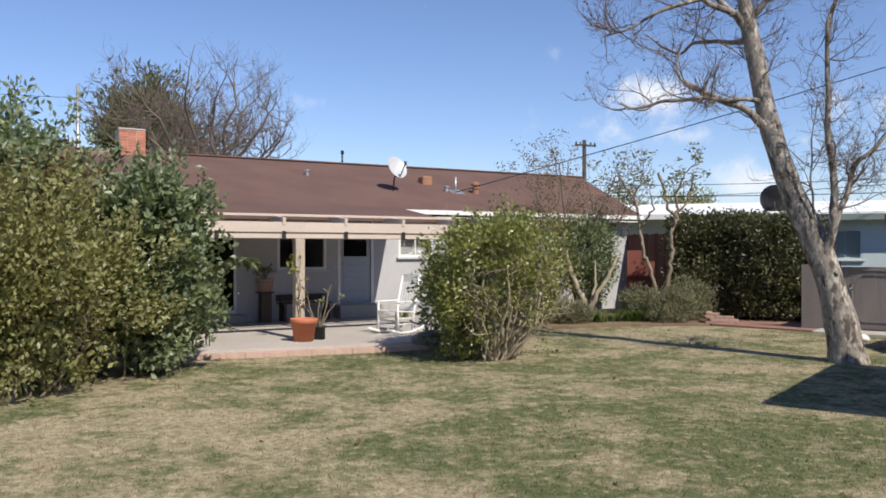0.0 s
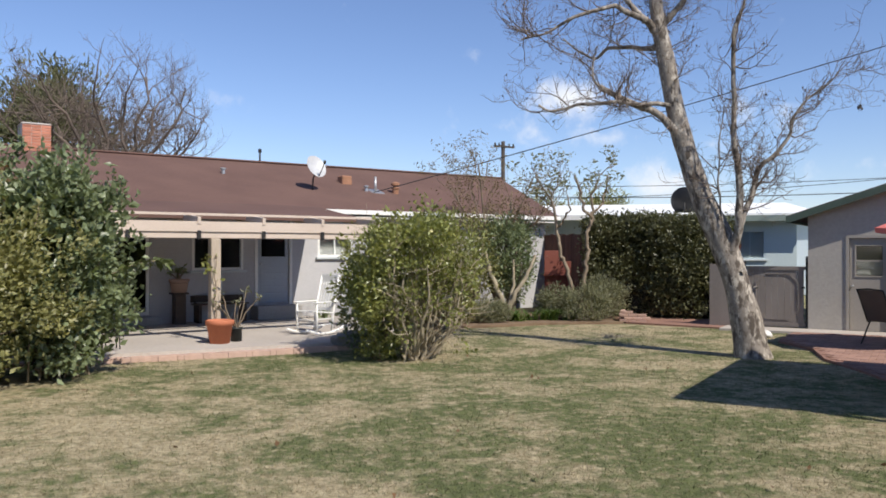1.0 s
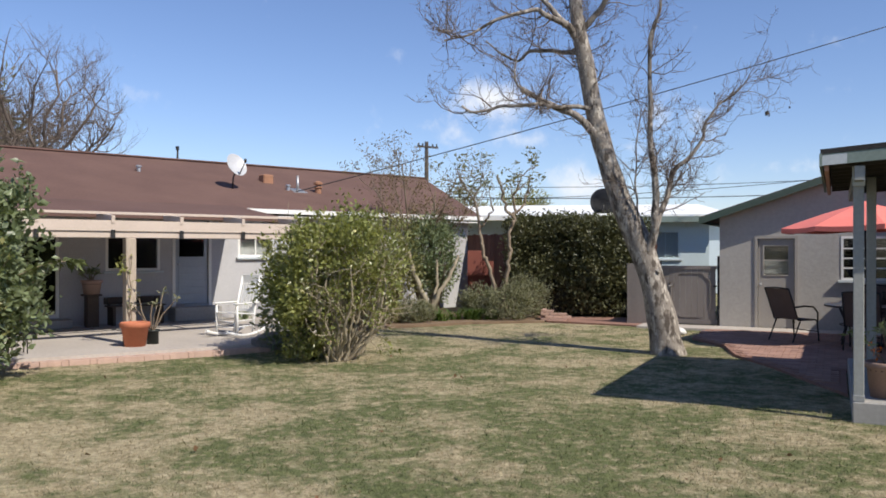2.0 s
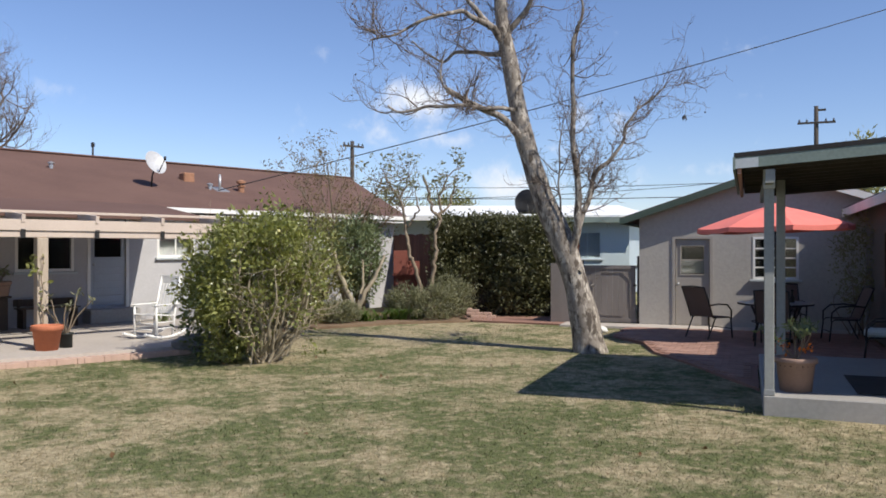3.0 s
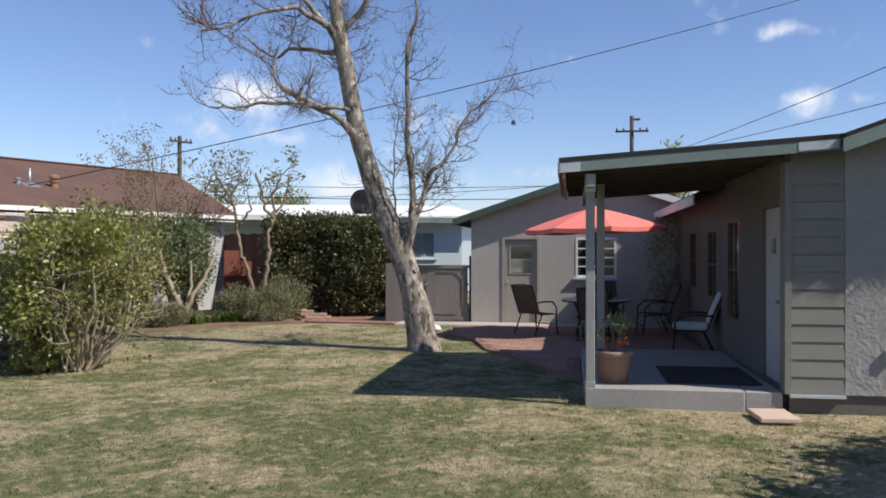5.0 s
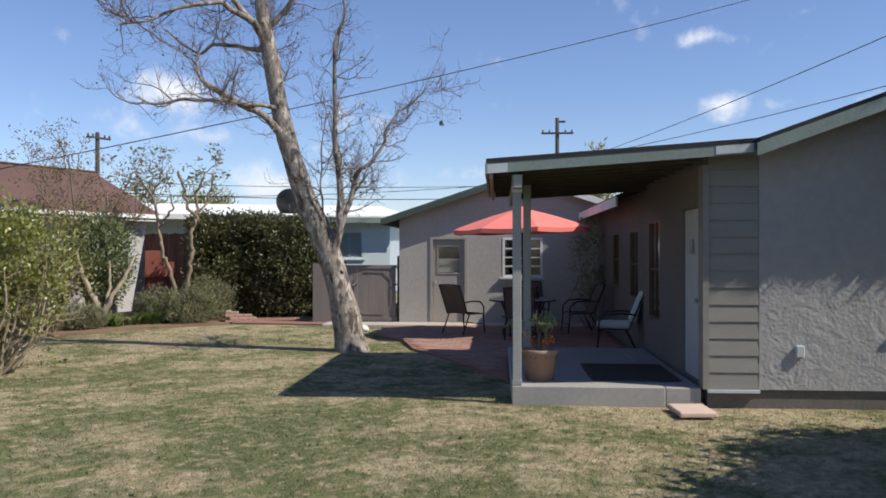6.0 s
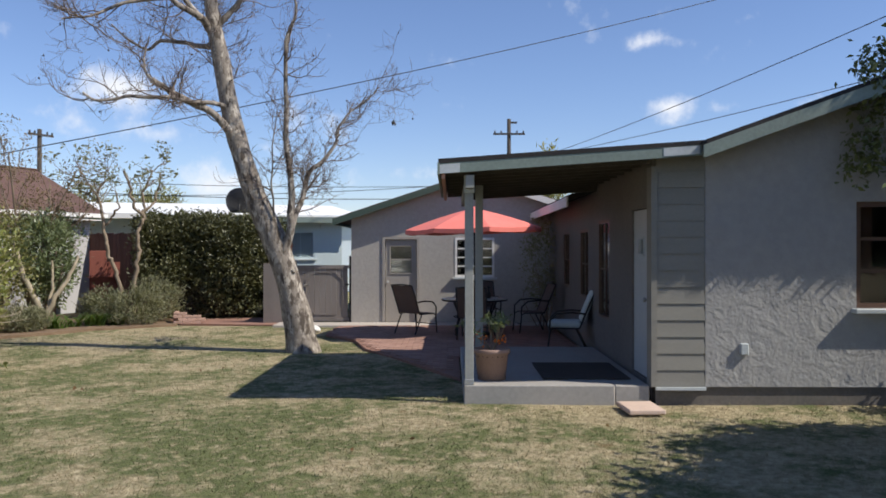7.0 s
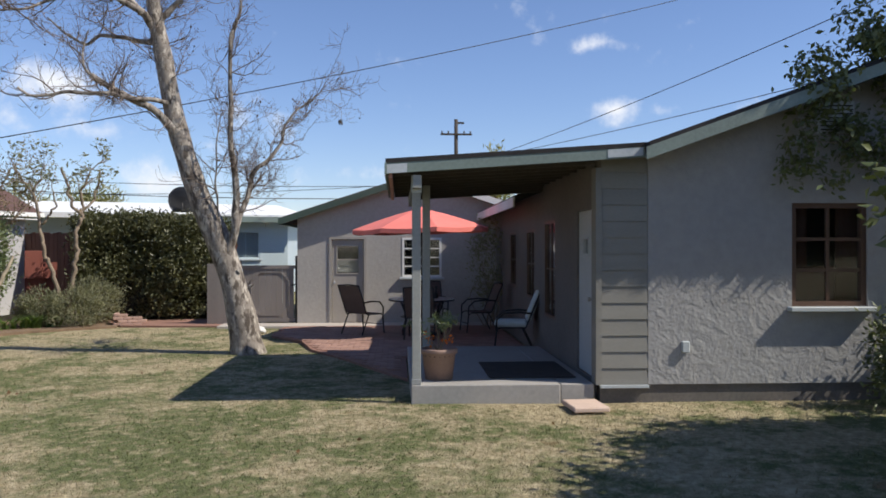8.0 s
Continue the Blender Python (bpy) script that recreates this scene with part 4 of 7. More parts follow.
def branch_out(rng, lines, per_metre, length, r, levels, spread=0.9, lift=0.12, begin=0.25, thin=0.45, shrink=0.55):
    """Grows shoots off the given lines, level by level. Returns all the new lines."""
    made, parents = [], lines
    for level in range(levels):
        fresh = []
        for pts, rad in parents:
            seg = np.linalg.norm(np.diff(pts, axis=0), axis=1)
            total = seg.sum()
            count = max(1, int(rng.poisson(total * per_metre)))
            for _ in range(count):
                t = begin + (1 - begin) * rng.random()
                f = t * (len(pts) - 1)
                i = min(int(f), len(pts) - 2)
                at = pts[i] + (pts[i + 1] - pts[i]) * (f - i)
                along = (pts[i + 1] - pts[i]) / max(np.linalg.norm(pts[i + 1] - pts[i]), 1e-6)
                way = along * 0.6 + unit(rng.normal(size=(1, 3)))[0] * spread
                start_r = min(r * thin ** level, rad[i] * 0.7)
                fresh.append(twig(rng, at, way / np.linalg.norm(way), length * shrink ** level * rng.uniform(0.5, 1.3), max(start_r, 0.003), lift=lift))
        made += fresh
        parents = fresh
        per_metre *= 1.25
    return made


def plane_tree():
    """The leaning mottled tree on the lawn, bare in winter."""
    rng = np.random.default_rng(5)
    base = np.array([6.39, 12.8, 0])
    right, back = np.array([0.895, -0.446, 0]), np.array([0.446, 0.895, 0])

    def place(rows):
        return np.array([[*(base + right * s + back * d + np.array([0, 0, z])), r] for s, z, d, r in rows])
    # sideways, height, depth, radius
    trunk = [(0.04, -0.1, 0, 0.32), (0.0, 0.12, 0, 0.285), (-0.06, 0.5, 0, 0.25), (-0.16, 0.95, 0, 0.225), (-0.3, 1.45, 0, 0.215), (-0.5, 2.0, 0, 0.215), (-0.74, 2.55, 0, 0.185),
             (-0.93, 3.1, 0.05, 0.175), (-1.12, 3.75, 0.08, 0.165), (-1.26, 4.4, 0.1, 0.15), (-1.38, 5.1, 0.1, 0.145), (-1.5, 5.7, 0.1, 0.125), (-1.57, 6.4, 0.15, 0.11), (-1.6, 7.4, 0.2, 0.085), (-1.75, 8.6, 0.3, 0.05), (-1.8, 9.6, 0.4, 0.02)]
    limbs = [
        [(-1.12, 3.66, 0, 0.11), (-1.42, 4.02, -0.1, 0.075), (-1.85, 4.24, -0.2, 0.07), (-2.2, 4.42, -0.25, 0.06), (-2.44, 4.57, -0.3, 0.062)],
        [(-2.4, 4.55, -0.3, 0.035), (-2.54, 4.68, -0.3, 0.028), (-2.58, 4.95, -0.3, 0.02), (-2.52, 5.3, -0.3, 0.012)],
        [(-1.25, 4.2, 0, 0.05), (-1.8, 4.25, -0.3, 0.042), (-2.3, 4.22, -0.5, 0.036), (-2.8, 4.2, -0.6, 0.032), (-3.2, 4.13, -0.7, 0.026), (-3.42, 4.22, -0.75, 0.022)],
        [(-1.4, 5.2, 0.1, 0.07), (-1.7, 5.3, 0.25, 0.055), (-2.05, 5.36, 0.4, 0.045), (-2.42, 5.4, 0.5, 0.038), (-2.68, 5.26, 0.55, 0.03), (-2.95, 5.4, 0.6, 0.024), (-3.25, 5.7, 0.6, 0.016)],
        [(-1.46, 5.4, 0.1, 0.09), (-1.72, 5.68, -0.1, 0.07), (-2.02, 5.85, -0.3, 0.055), (-2.27, 5.9, -0.4, 0.045), (-2.8, 5.7, -0.6, 0.035), (-3.2, 5.5, -0.7, 0.026), (-3.7, 5.35, -0.8, 0.014)],
        [(-1.7, 5.65, -0.1, 0.07), (-1.95, 6.0, -0.1, 0.055), (-2.2, 6.35, 0, 0.045), (-2.5, 6.8, 0.1, 0.03), (-2.9, 7.4, 0.2, 0.015)],
        [(-1.5, 5.5, 0.1, 0.085), (-1.2, 5.85, 0, 0.06), (-0.98, 6.15, -0.1, 0.05), (-0.75, 6.6, -0.1, 0.035), (-0.5, 7.4, 0, 0.018)],
        [(-0.3, 1.6, -0.1, 0.1), (-0.2, 2.1, -0.18, 0.085), (-0.17, 2.8, -0.2, 0.07), (-0.23, 3.5, -0.2, 0.058), (-0.27, 4.3, -0.2, 0.048), (-0.25, 5.1, -0.2, 0.042), (-0.24, 5.38, -0.2, 0.05), (-0.12, 5.7, -0.2, 0.03), (-0.08, 6.4, -0.2, 0.02), (0.05, 7.3, -0.2, 0.01)],
        [(-0.2, 2.1, -0.18, 0.07), (0.0, 2.7, -0.1, 0.055), (0.14, 3.1, 0, 0.05), (0.4, 3.32, 0.1, 0.042), (0.58, 3.6, 0.2, 0.034), (0.68, 3.95, 0.2, 0.028), (0.95, 4.3, 0.3, 0.02), (1.3, 4.6, 0.3, 0.01)],
        [(-0.45, 2.3, -0.2, 0.022), (-0.5, 2.9, -0.25, 0.018), (-0.48, 3.5, -0.3, 0.014), (-0.4, 4.1, -0.3, 0.008)],
        [(1.15, 4.45, 0.3, 0.008), (1.5, 4.42, 0.3, 0.005), (1.66, 4.25, 0.3, 0.004), (1.67, 4.06, 0.3, 0.004)],
        [(-1.6, 7.3, 0.2, 0.05), (-1.2, 8.0, 0.3, 0.035), (-0.8, 8.8, 0.3, 0.015)],
        [(-1.6, 6.8, 0.2, 0.05), (-2.2, 7.7, 0.6, 0.035), (-2.6, 8.6, 0.8, 0.015)]]
    t = thing("tree", pose(*base), "bare leaning sycamore with pale mottled bark on the lawn", "tree")
    inv = np.array([*base])
    main = smooth_line(place(trunk), 6)
    wob = np.array([noise.noise(Vector(p[:3]) * 2.5) for p in main])
    part("trunk", tubes("trunk", [(main[:, :3] - inv, main[:, 3] * (1 + 0.09 * wob))], BARK, 16), BARK, t)
    arms = []
    for l in limbs:
        c = smooth_line(place(l), 5)
        bend = np.array([[noise.noise(Vector(p[:3]) * 3.1 + Vector((k, 0, 0))) for k in (0, 9, 21)] for p in c]) * 0.05
        bend[0] = 0
        arms.append((c[:, :3] - inv + bend, c[:, 3] * 0.84))
    for a in arms:
        part("limb", tubes("limb", [a], BARK, 9), BARK, t)
    shoots = branch_out(rng, arms + [(main[50:, :3] - inv, main[50:, 3])], 6.0, 0.8, 0.013, 3, spread=0.85, lift=0.1, begin=0.12)
    tagged(part("twig_spray", tubes("twig_spray", shoots, TWIG, 4), TWIG, t), kind="stuff")
    ends = np.array([s[0][-1] for s in shoots])
    pick = ends[rng.choice(len(ends), 90, replace=False)]
    bm = bmesh.new()
    for p in pick:
        if p[0] < 0.4 or rng.random() < 0.3:
            bmesh.ops.create_icosphere(bm, subdivisions=1, radius=0.018, matrix=pose(p[0], p[1], p[2] - 0.03))
    tagged(part("seed_cluster", bm, BARK_DARK, t), kind="stuff")
    dead = np.tile(right * 1.67 + back * 0.3 + np.array([0, 0, 4.08]), (9, 1)) + rng.normal(size=(9, 3)) * 0.015
    part("dead_leaf", leaves("dead_leaf", dead, rng.normal(size=(9, 3)) * 0.5 - np.array([0, 0, 1]), 0.09, 0.6, BARK_DARK, rng), BARK_DARK, t)
    # knots and broken stubs on the trunk
    for s, z, d, r in ((-0.14, 1.38, -0.16, 0.05), (0.06, 1.12, -0.06, 0.03), (-0.06, 0.8, -0.16, 0.035)):
        p = right * s + back * d + np.array([0, 0, z])
        k = twig(rng, p, right * 0.6 - back * 0.5 + np.array([0, 0, 0.3]), 0.08, r, steps=3)
        part("stub", tubes("stub", [k], BARK, 7), BARK, t)


BARK_DARK = material("dark_seed", (0.06, 0.045, 0.03), rough=0.9, bump=0)


def bush(at, centre, half, n, each, radius, size, ratio, mat, label, seed, stems=0, stem_r=0.02, spread=0.25, name="shrub", shell=0.5, lump=0.4, up=0.35, sprigs=0, stem_to=0.8, floor=0.05):
    """A shrub: stems from the root and a crown of clumped leaves. centre and half are relative to at."""
    rng = np.random.default_rng(seed)
    t = thing(name, pose(*at), label, "shrub" if name == "shrub" else name)
    cs, out = clumps(rng, n, centre, half, shell, lump)
    keep = cs[:, 2] > floor
    cs, out = cs[keep], out[keep]
    if stems:
        lines = []
        for c in cs[rng.choice(len(cs), stems)]:
            foot = np.array([*(rng.normal(size=2) * spread * 0.35), -0.02])
            tip = foot + (c - foot) * stem_to * rng.uniform(0.8, 1.2)
            mid = (foot + tip) / 2 + rng.normal(size=3) * 0.1 + np.array([0, 0, 0.1])
            row = smooth_line([[*foot, stem_r * rng.uniform(0.7, 1.3)], [*mid, stem_r * 0.7], [*tip, stem_r * 0.3]], 5)
            lines.append((row[:, :3], row[:, 3]))
        for one in lines:
            part("stem", tubes("stem", [one], BARK_PALE, 6), BARK_PALE, t)
        tagged(part("twig_spray", tubes("twig_spray", branch_out(rng, lines, 2.2, 0.5, stem_r * 0.5, 1, lift=0.15, begin=0.4), BARK_PALE, 4), BARK_PALE, t), kind="stuff")
    p, w = foliage(rng, cs, out, each, radius, up)
    if sprigs:
        skin = np.argsort(-np.linalg.norm((cs - np.array(centre)) / np.array(half), axis=1))[:sprigs * 2]
        rows = [twig(rng, cs[i], out[i] * 0.7 + np.array([0, 0, 0.8]), rng.uniform(0.25, 0.6), 0.006, lift=0.08) for i in rng.choice(skin, sprigs)]
        tagged(part("twig_spray", tubes("twig_spray", rows, BARK_PALE, 4), BARK_PALE, t), kind="stuff")
        q = np.concatenate([np.repeat(r_[0], 4, 0) for r_ in rows])
        p, w = np.concatenate([p, q + rng.normal(size=q.shape) * 0.02]), np.concatenate([w, rng.normal(size=q.shape) + np.array([0, 0, 0.3])])
    ok = p[:, 2] > floor * 0.6
    part("crown", leaves("crown", p[ok], w[ok], size, ratio, mat, rng), mat, t)
    return t


plane_tree()
# round citrus-like bush on the lawn: leafy dome, crooked bare stems towards its open side
def vase_bush(at, seed):
    """The rounded bush: crooked pale stems forking out of one root under a dome of small bright leaves."""
    rng = np.random.default_rng(seed)
    t = thing("shrub", pose(*at), "rounded yellow-green bush with bare pale stems fanning from its foot", "shrub")
    half = np.array([1.2, 1.1, 1.3])
    lines = []
    for k in range(44):
        a = rng.uniform(0, 6.283) if k < 26 else rng.uniform(-1.5, 0.9)
        lean = rng.uniform(0.1, 1.0) ** 0.8
        foot = np.array([math.cos(a), math.sin(a), 0]) * rng.uniform(0.03, 0.26) + np.array([0, 0, -0.03])
        tip = np.array([math.cos(a) * 1.08 * lean, math.sin(a) * 1.0 * lean, 0.95 + 1.2 * math.sqrt(max(0.0, 1 - 0.85 * lean ** 2)) * rng.uniform(0.7, 1.0)])
        mid = foot * 0.5 + tip * 0.5 + np.array([math.cos(a), math.sin(a), 0]) * 0.16 * lean + np.array([0, 0, -0.2 * lean]) + rng.normal(size=3) * 0.05
        r = rng.uniform(0.014, 0.03)
        row = smooth_line([[*foot, r], [*mid, r * 0.75], [*tip, r * 0.3]], 8)
        bend = np.array([[noise.noise(Vector((seed + k * 1.7, j * 0.42, c * 5.0))) for c in range(3)] for j in range(len(row))]) * 0.09
        bend -= bend[0]
        lines.append((row[:, :3] + bend, row[:, 3]))
    side = branch_out(rng, lines, 2.6, 0.55, 0.011, 2, lift=0.14, begin=0.28, spread=0.75)
    for one in lines:
        part("stem", tubes("stem", [one], STEM_PALE, 7), STEM_PALE, t)
    tagged(part("twig_spray", tubes("twig_spray", side, STEM_PALE, 4), STEM_PALE, t), kind="stuff")
    skin, out = clumps(rng, 560, (0, 0, 1.12), half, 0.6, 0.3)
    inner, out_in = clumps(rng, 190, (0, 0, 1.25), half * 0.75, 0.2, 0.3)
    cs, way = np.concatenate([skin, inner]), np.concatenate([out, out_in])
    # thinner towards the foot and on the open side
    open_side = cs[:, 0] * 0.85 - cs[:, 1] * 0.55
    full = np.clip((cs[:, 2] - 0.25) / 0.6, 0.05, 1) - 0.85 * np.clip(open_side + 0.2, 0, 1) * np.clip((1.6 - cs[:, 2]) / 0.6, 0, 1)
    keep = (rng.random(len(cs)) < np.clip(full, 0.05, 1)) & (cs[:, 2] > 0.12)
    cs, way = cs[keep], way[keep]
    p, w = foliage(rng, cs, way, 26, 0.085, 0.25)
    part("crown", leaves("crown", p, w, 0.082, 0.55, CITRUS, rng), CITRUS, t)
    bm = bmesh.new()
    for q in cs[rng.choice(len(cs), 16, replace=False)]:
        bmesh.ops.create_icosphere(bm, subdivisions=2, radius=0.028, matrix=pose(q[0] * 1.04, q[1] * 1.04, q[2]))
    tagged(part("fruit", bm, FRUIT, t, "small pale yellow fruit"), kind="stuff")


FRUIT = material("pale_lemon_skin", (0.75, 0.68, 0.33), (0.66, 0.58, 0.24), scale=6, fine=60, rough=0.5, bump=0.05)
STEM_PALE = material("pale_bush_stem", (0.38, 0.32, 0.225), (0.26, 0.215, 0.15), scale=5, fine=30, rough=0.85, bump=0.2)
vase_bush((0.85, 13.15, 0), 11)
bush((0.35, 14.1, 0), (-0.1, 0.1, 0.85), (0.6, 0.5, 0.85), 120, 34, 0.12, 0.085, 0.5, GLOSSY, "dark green shrub beside the rounded bush", 12, stems=14)
bush((0.3, 13.2, 0), (0, 0, 0.16), (0.36, 0.3, 0.2), 40, 26, 0.07, 0.07, 0.5, CITRUS, "low leafy suckers at the foot of the rounded bush", 10, stems=8, stem_r=0.008, floor=0.02)
# shrubs that close the lawn beside the patio
bush((-5.0, 9.9, 0), (-0.3, 0.25, 1.3), (1.5, 1.5, 1.25), 760, 36, 0.12, 0.085, 0.55, OLIVE, "tall olive and bronze leafed garden shrub", 13, stems=20, stem_r=0.016, spread=0.8, shell=0.35, sprigs=70, lump=0.75, floor=0.14)
bush((-4.2, 11.7, 0), (0.0, 0, 1.45), (0.84, 0.85, 1.5), 520, 36, 0.11, 0.115, 0.6, GLOSSY, "upright glossy dark green camellia-like shrub", 14, stems=26, stem_r=0.018, spread=0.5, shell=0.4, sprigs=46, lump=0.55, floor=0.1)
bush((-5.35, 11.1, 0), (0, 0, 2.25), (0.75, 0.6, 0.7), 110, 26, 0.12, 0.08, 0.5, RUSSET, "bronze-red young growth above the garden shrubs", 19, stems=8, sprigs=16)
bush((-6.3, 11.6, 0), (0, 0, 2.0), (1.3, 1.3, 1.85), 480, 34, 0.13, 0.115, 0.5, GLOSSY, "tall dark green shrub behind the hedge", 15, stems=20, shell=0.45, sprigs=70, lump=0.7)
bush((-7.5, 10.5, 0), (0, 0, 1.75), (1.4, 1.6, 1.9), 440, 34, 0.13, 0.115, 0.5, GLOSSY, "tall dark green shrub behind the hedge", 16, stems=20, shell=0.45, sprigs=70, lump=0.7)
# bed along the white wall
bush((3.75, 20.6, 0), (0, 0, 1.6), (0.68, 0.65, 1.05), 190, 34, 0.13, 0.10, 0.5, GLOSSY, "dark green shrub on forked pale trunks by the white wall", 17, stems=10, stem_r=0.05, spread=0.25, stem_to=0.9)
bush((2.7, 20.2, 0), (0, 0, 1.5), (0.8, 0.6, 1.1), 150, 26, 0.13, 0.09, 0.5, OLIVE, "thin olive shrub by the white wall", 18, stems=14, stem_r=0.03)
for k, (x, y, r, hgt, m_, lab) in enumerate(((5.5, 19.35, 0.6, 0.42, SAGE, "grey-green lavender bush in the bed"), (4.9, 19.9, 0.5, 0.4, SAGE, "grey-green lavender bush in the bed"),
                                            (6.1, 19.9, 0.6, 0.5, SAGE, "grey-green lavender bush in the bed"), (3.0, 19.1, 0.45, 0.25, SAGE, "low dull green ground cover in the bed"), (2.2, 18.9, 0.5, 0.3, OLIVE, "low dull green ground cover in the bed"))):
    bush((x, y, 0), (0, 0, hgt), (r, r * 0.8, hgt), 110, 40, 0.07, 0.085, 0.22, m_, lab, 30 + k, stems=20, stem_r=0.006, up=0.8, spread=0.4)


def forked_trunk(at):
    t = thing("tree", pose(*at), "pale forked bare trunk of an old shrub in the bed", "tree")
    for rows in ([(0, 0, -0.05, 0.085), (0.0, 0, 0.25, 0.075), (-0.16, 0, 0.65, 0.065), (-0.4, 0.05, 1.25, 0.055), (-0.5, 0.1, 1.7, 0.04)],
                 [(0.02, 0, 0.2, 0.07), (0.2, -0.05, 0.6, 0.055), (0.5, -0.05, 1.1, 0.045), (0.72, 0, 1.6, 0.03)],
                 [(0.1, 0, 0.45, 0.04), (0.22, 0.1, 0.95, 0.035), (0.2, 0.1, 1.5, 0.025)]):
        row = smooth_line(rows, 6)
        bend = np.array([[noise.noise(Vector((rows[1][0] * 9, k * 0.5, c * 4.0))) for c in range(3)] for k in range(len(row))]) * 0.05
        part("limb", tubes("limb", [(row[:, :3] + bend - bend[0], row[:, 3])], STEM_PALE, 8), STEM_PALE, t)


forked_trunk((3.52, 19.75, 0))


def strap_plant(at, n, length, seed, mat=None, label="clump of bright green strap-leaved lilies"):
    rng = np.random.default_rng(seed)
    t = thing("lily_clump", pose(*at), label, "plant")
    vs, fs = [], []
    for i in range(n):
        a, ln = rng.uniform(0, 6.283), length * rng.uniform(0.6, 1.2)
        foot = rng.normal(size=2) * 0.08
        d = np.array([math.cos(a), math.sin(a)])
        for j, u in enumerate(np.linspace(0, 1, 5)):
            out = ln * 0.75 * u ** 1.3
            z = ln * (1.15 * u - 0.75 * u * u)
            w = 0.018 * (1 - u) ** 0.6 + 0.001
            c = np.array([foot[0] + d[0] * out, foot[1] + d[1] * out, z])
            s = np.array([-d[1], d[0], 0]) * w
            vs += [c - s, c + s]
            if j < 4:
                b = i * 10 + j * 2
                fs.append((b, b + 1, b + 3, b + 2))
    part("leaves", mesh_np("leaves", np.array(vs), np.array(fs), mat or STRAP), mat or STRAP, t)


for k in range(9):
    strap_plant((3.3 + 0.28 * k + 0.1 * math.sin(k * 2.1), 19.35 + 0.12 * math.cos(k * 1.7) + 0.05 * k, 0), 30, 0.6, 50 + k)


def hedge():
    rng = np.random.default_rng(21)
    a, b = np.array([6.05, 21.15]), np.array([9.25, 19.75])
    t = thing("hedge", pose(*a, 0, 0, 0, math.degrees(math.atan2(b[1] - a[1], b[0] - a[0]))), "tall dark clipped hedge against the fence", "hedge")
    ln = float(np.linalg.norm(b - a))
    n = 1500
    cs = np.stack([rng.uniform(0, ln, n), rng.uniform(-0.55, 0.55, n), rng.uniform(0.1, 2.4, n)], 1)
    face = rng.random(n)
    cs[face < 0.6, 1] = -0.5 + rng.normal(size=(face < 0.6).sum()) * 0.08
    top = (face >= 0.6) & (face < 0.85)
    cs[top, 2] = 2.42 + rng.normal(size=top.sum()) * 0.06
    swell = np.array([noise.noise(Vector(c * 1.3)) for c in cs])
    cs[:, 1] -= swell * 0.42 + 0.3 * np.clip(1 - np.abs(cs[:, 0] - 2.5) / 0.9, 0, 1) * np.clip(1 - np.abs(cs[:, 2] - 0.9) / 1.2, 0, 1)
    thin = (cs[:, 2] < 0.75 + 0.3 * np.sin(cs[:, 0] * 2.1)) & (rng.random(n) < 0.75)
    cs[thin, 1] = rng.uniform(-0.1, 0.5, thin.sum())
    cs[:, 2] += swell * 0.1 - 0.12 * np.maximum(0, cs[:, 0] - 3) 
    out = np.tile(np.array([0, -0.8, 0.4]), (n, 1))
    p, w = foliage(rng, cs, out, 30, 0.11, 0.2)
    part("crown", leaves("crown", p, w, 0.095, 0.55, IVY, rng), IVY, t)
    # near-black box between the leaves, its colour standing for the hedge's inner shade
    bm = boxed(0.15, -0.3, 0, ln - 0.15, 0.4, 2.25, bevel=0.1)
    part("shade_core", bm, HEDGE_CORE, t)


# shade deep in the hedge, put into the colour
HEDGE_CORE = material("hedge_inside_shade", (0.04, 0.036, 0.022), (0.025, 0.023, 0.014), scale=6, fine=30, bump=0.8)
hedge()


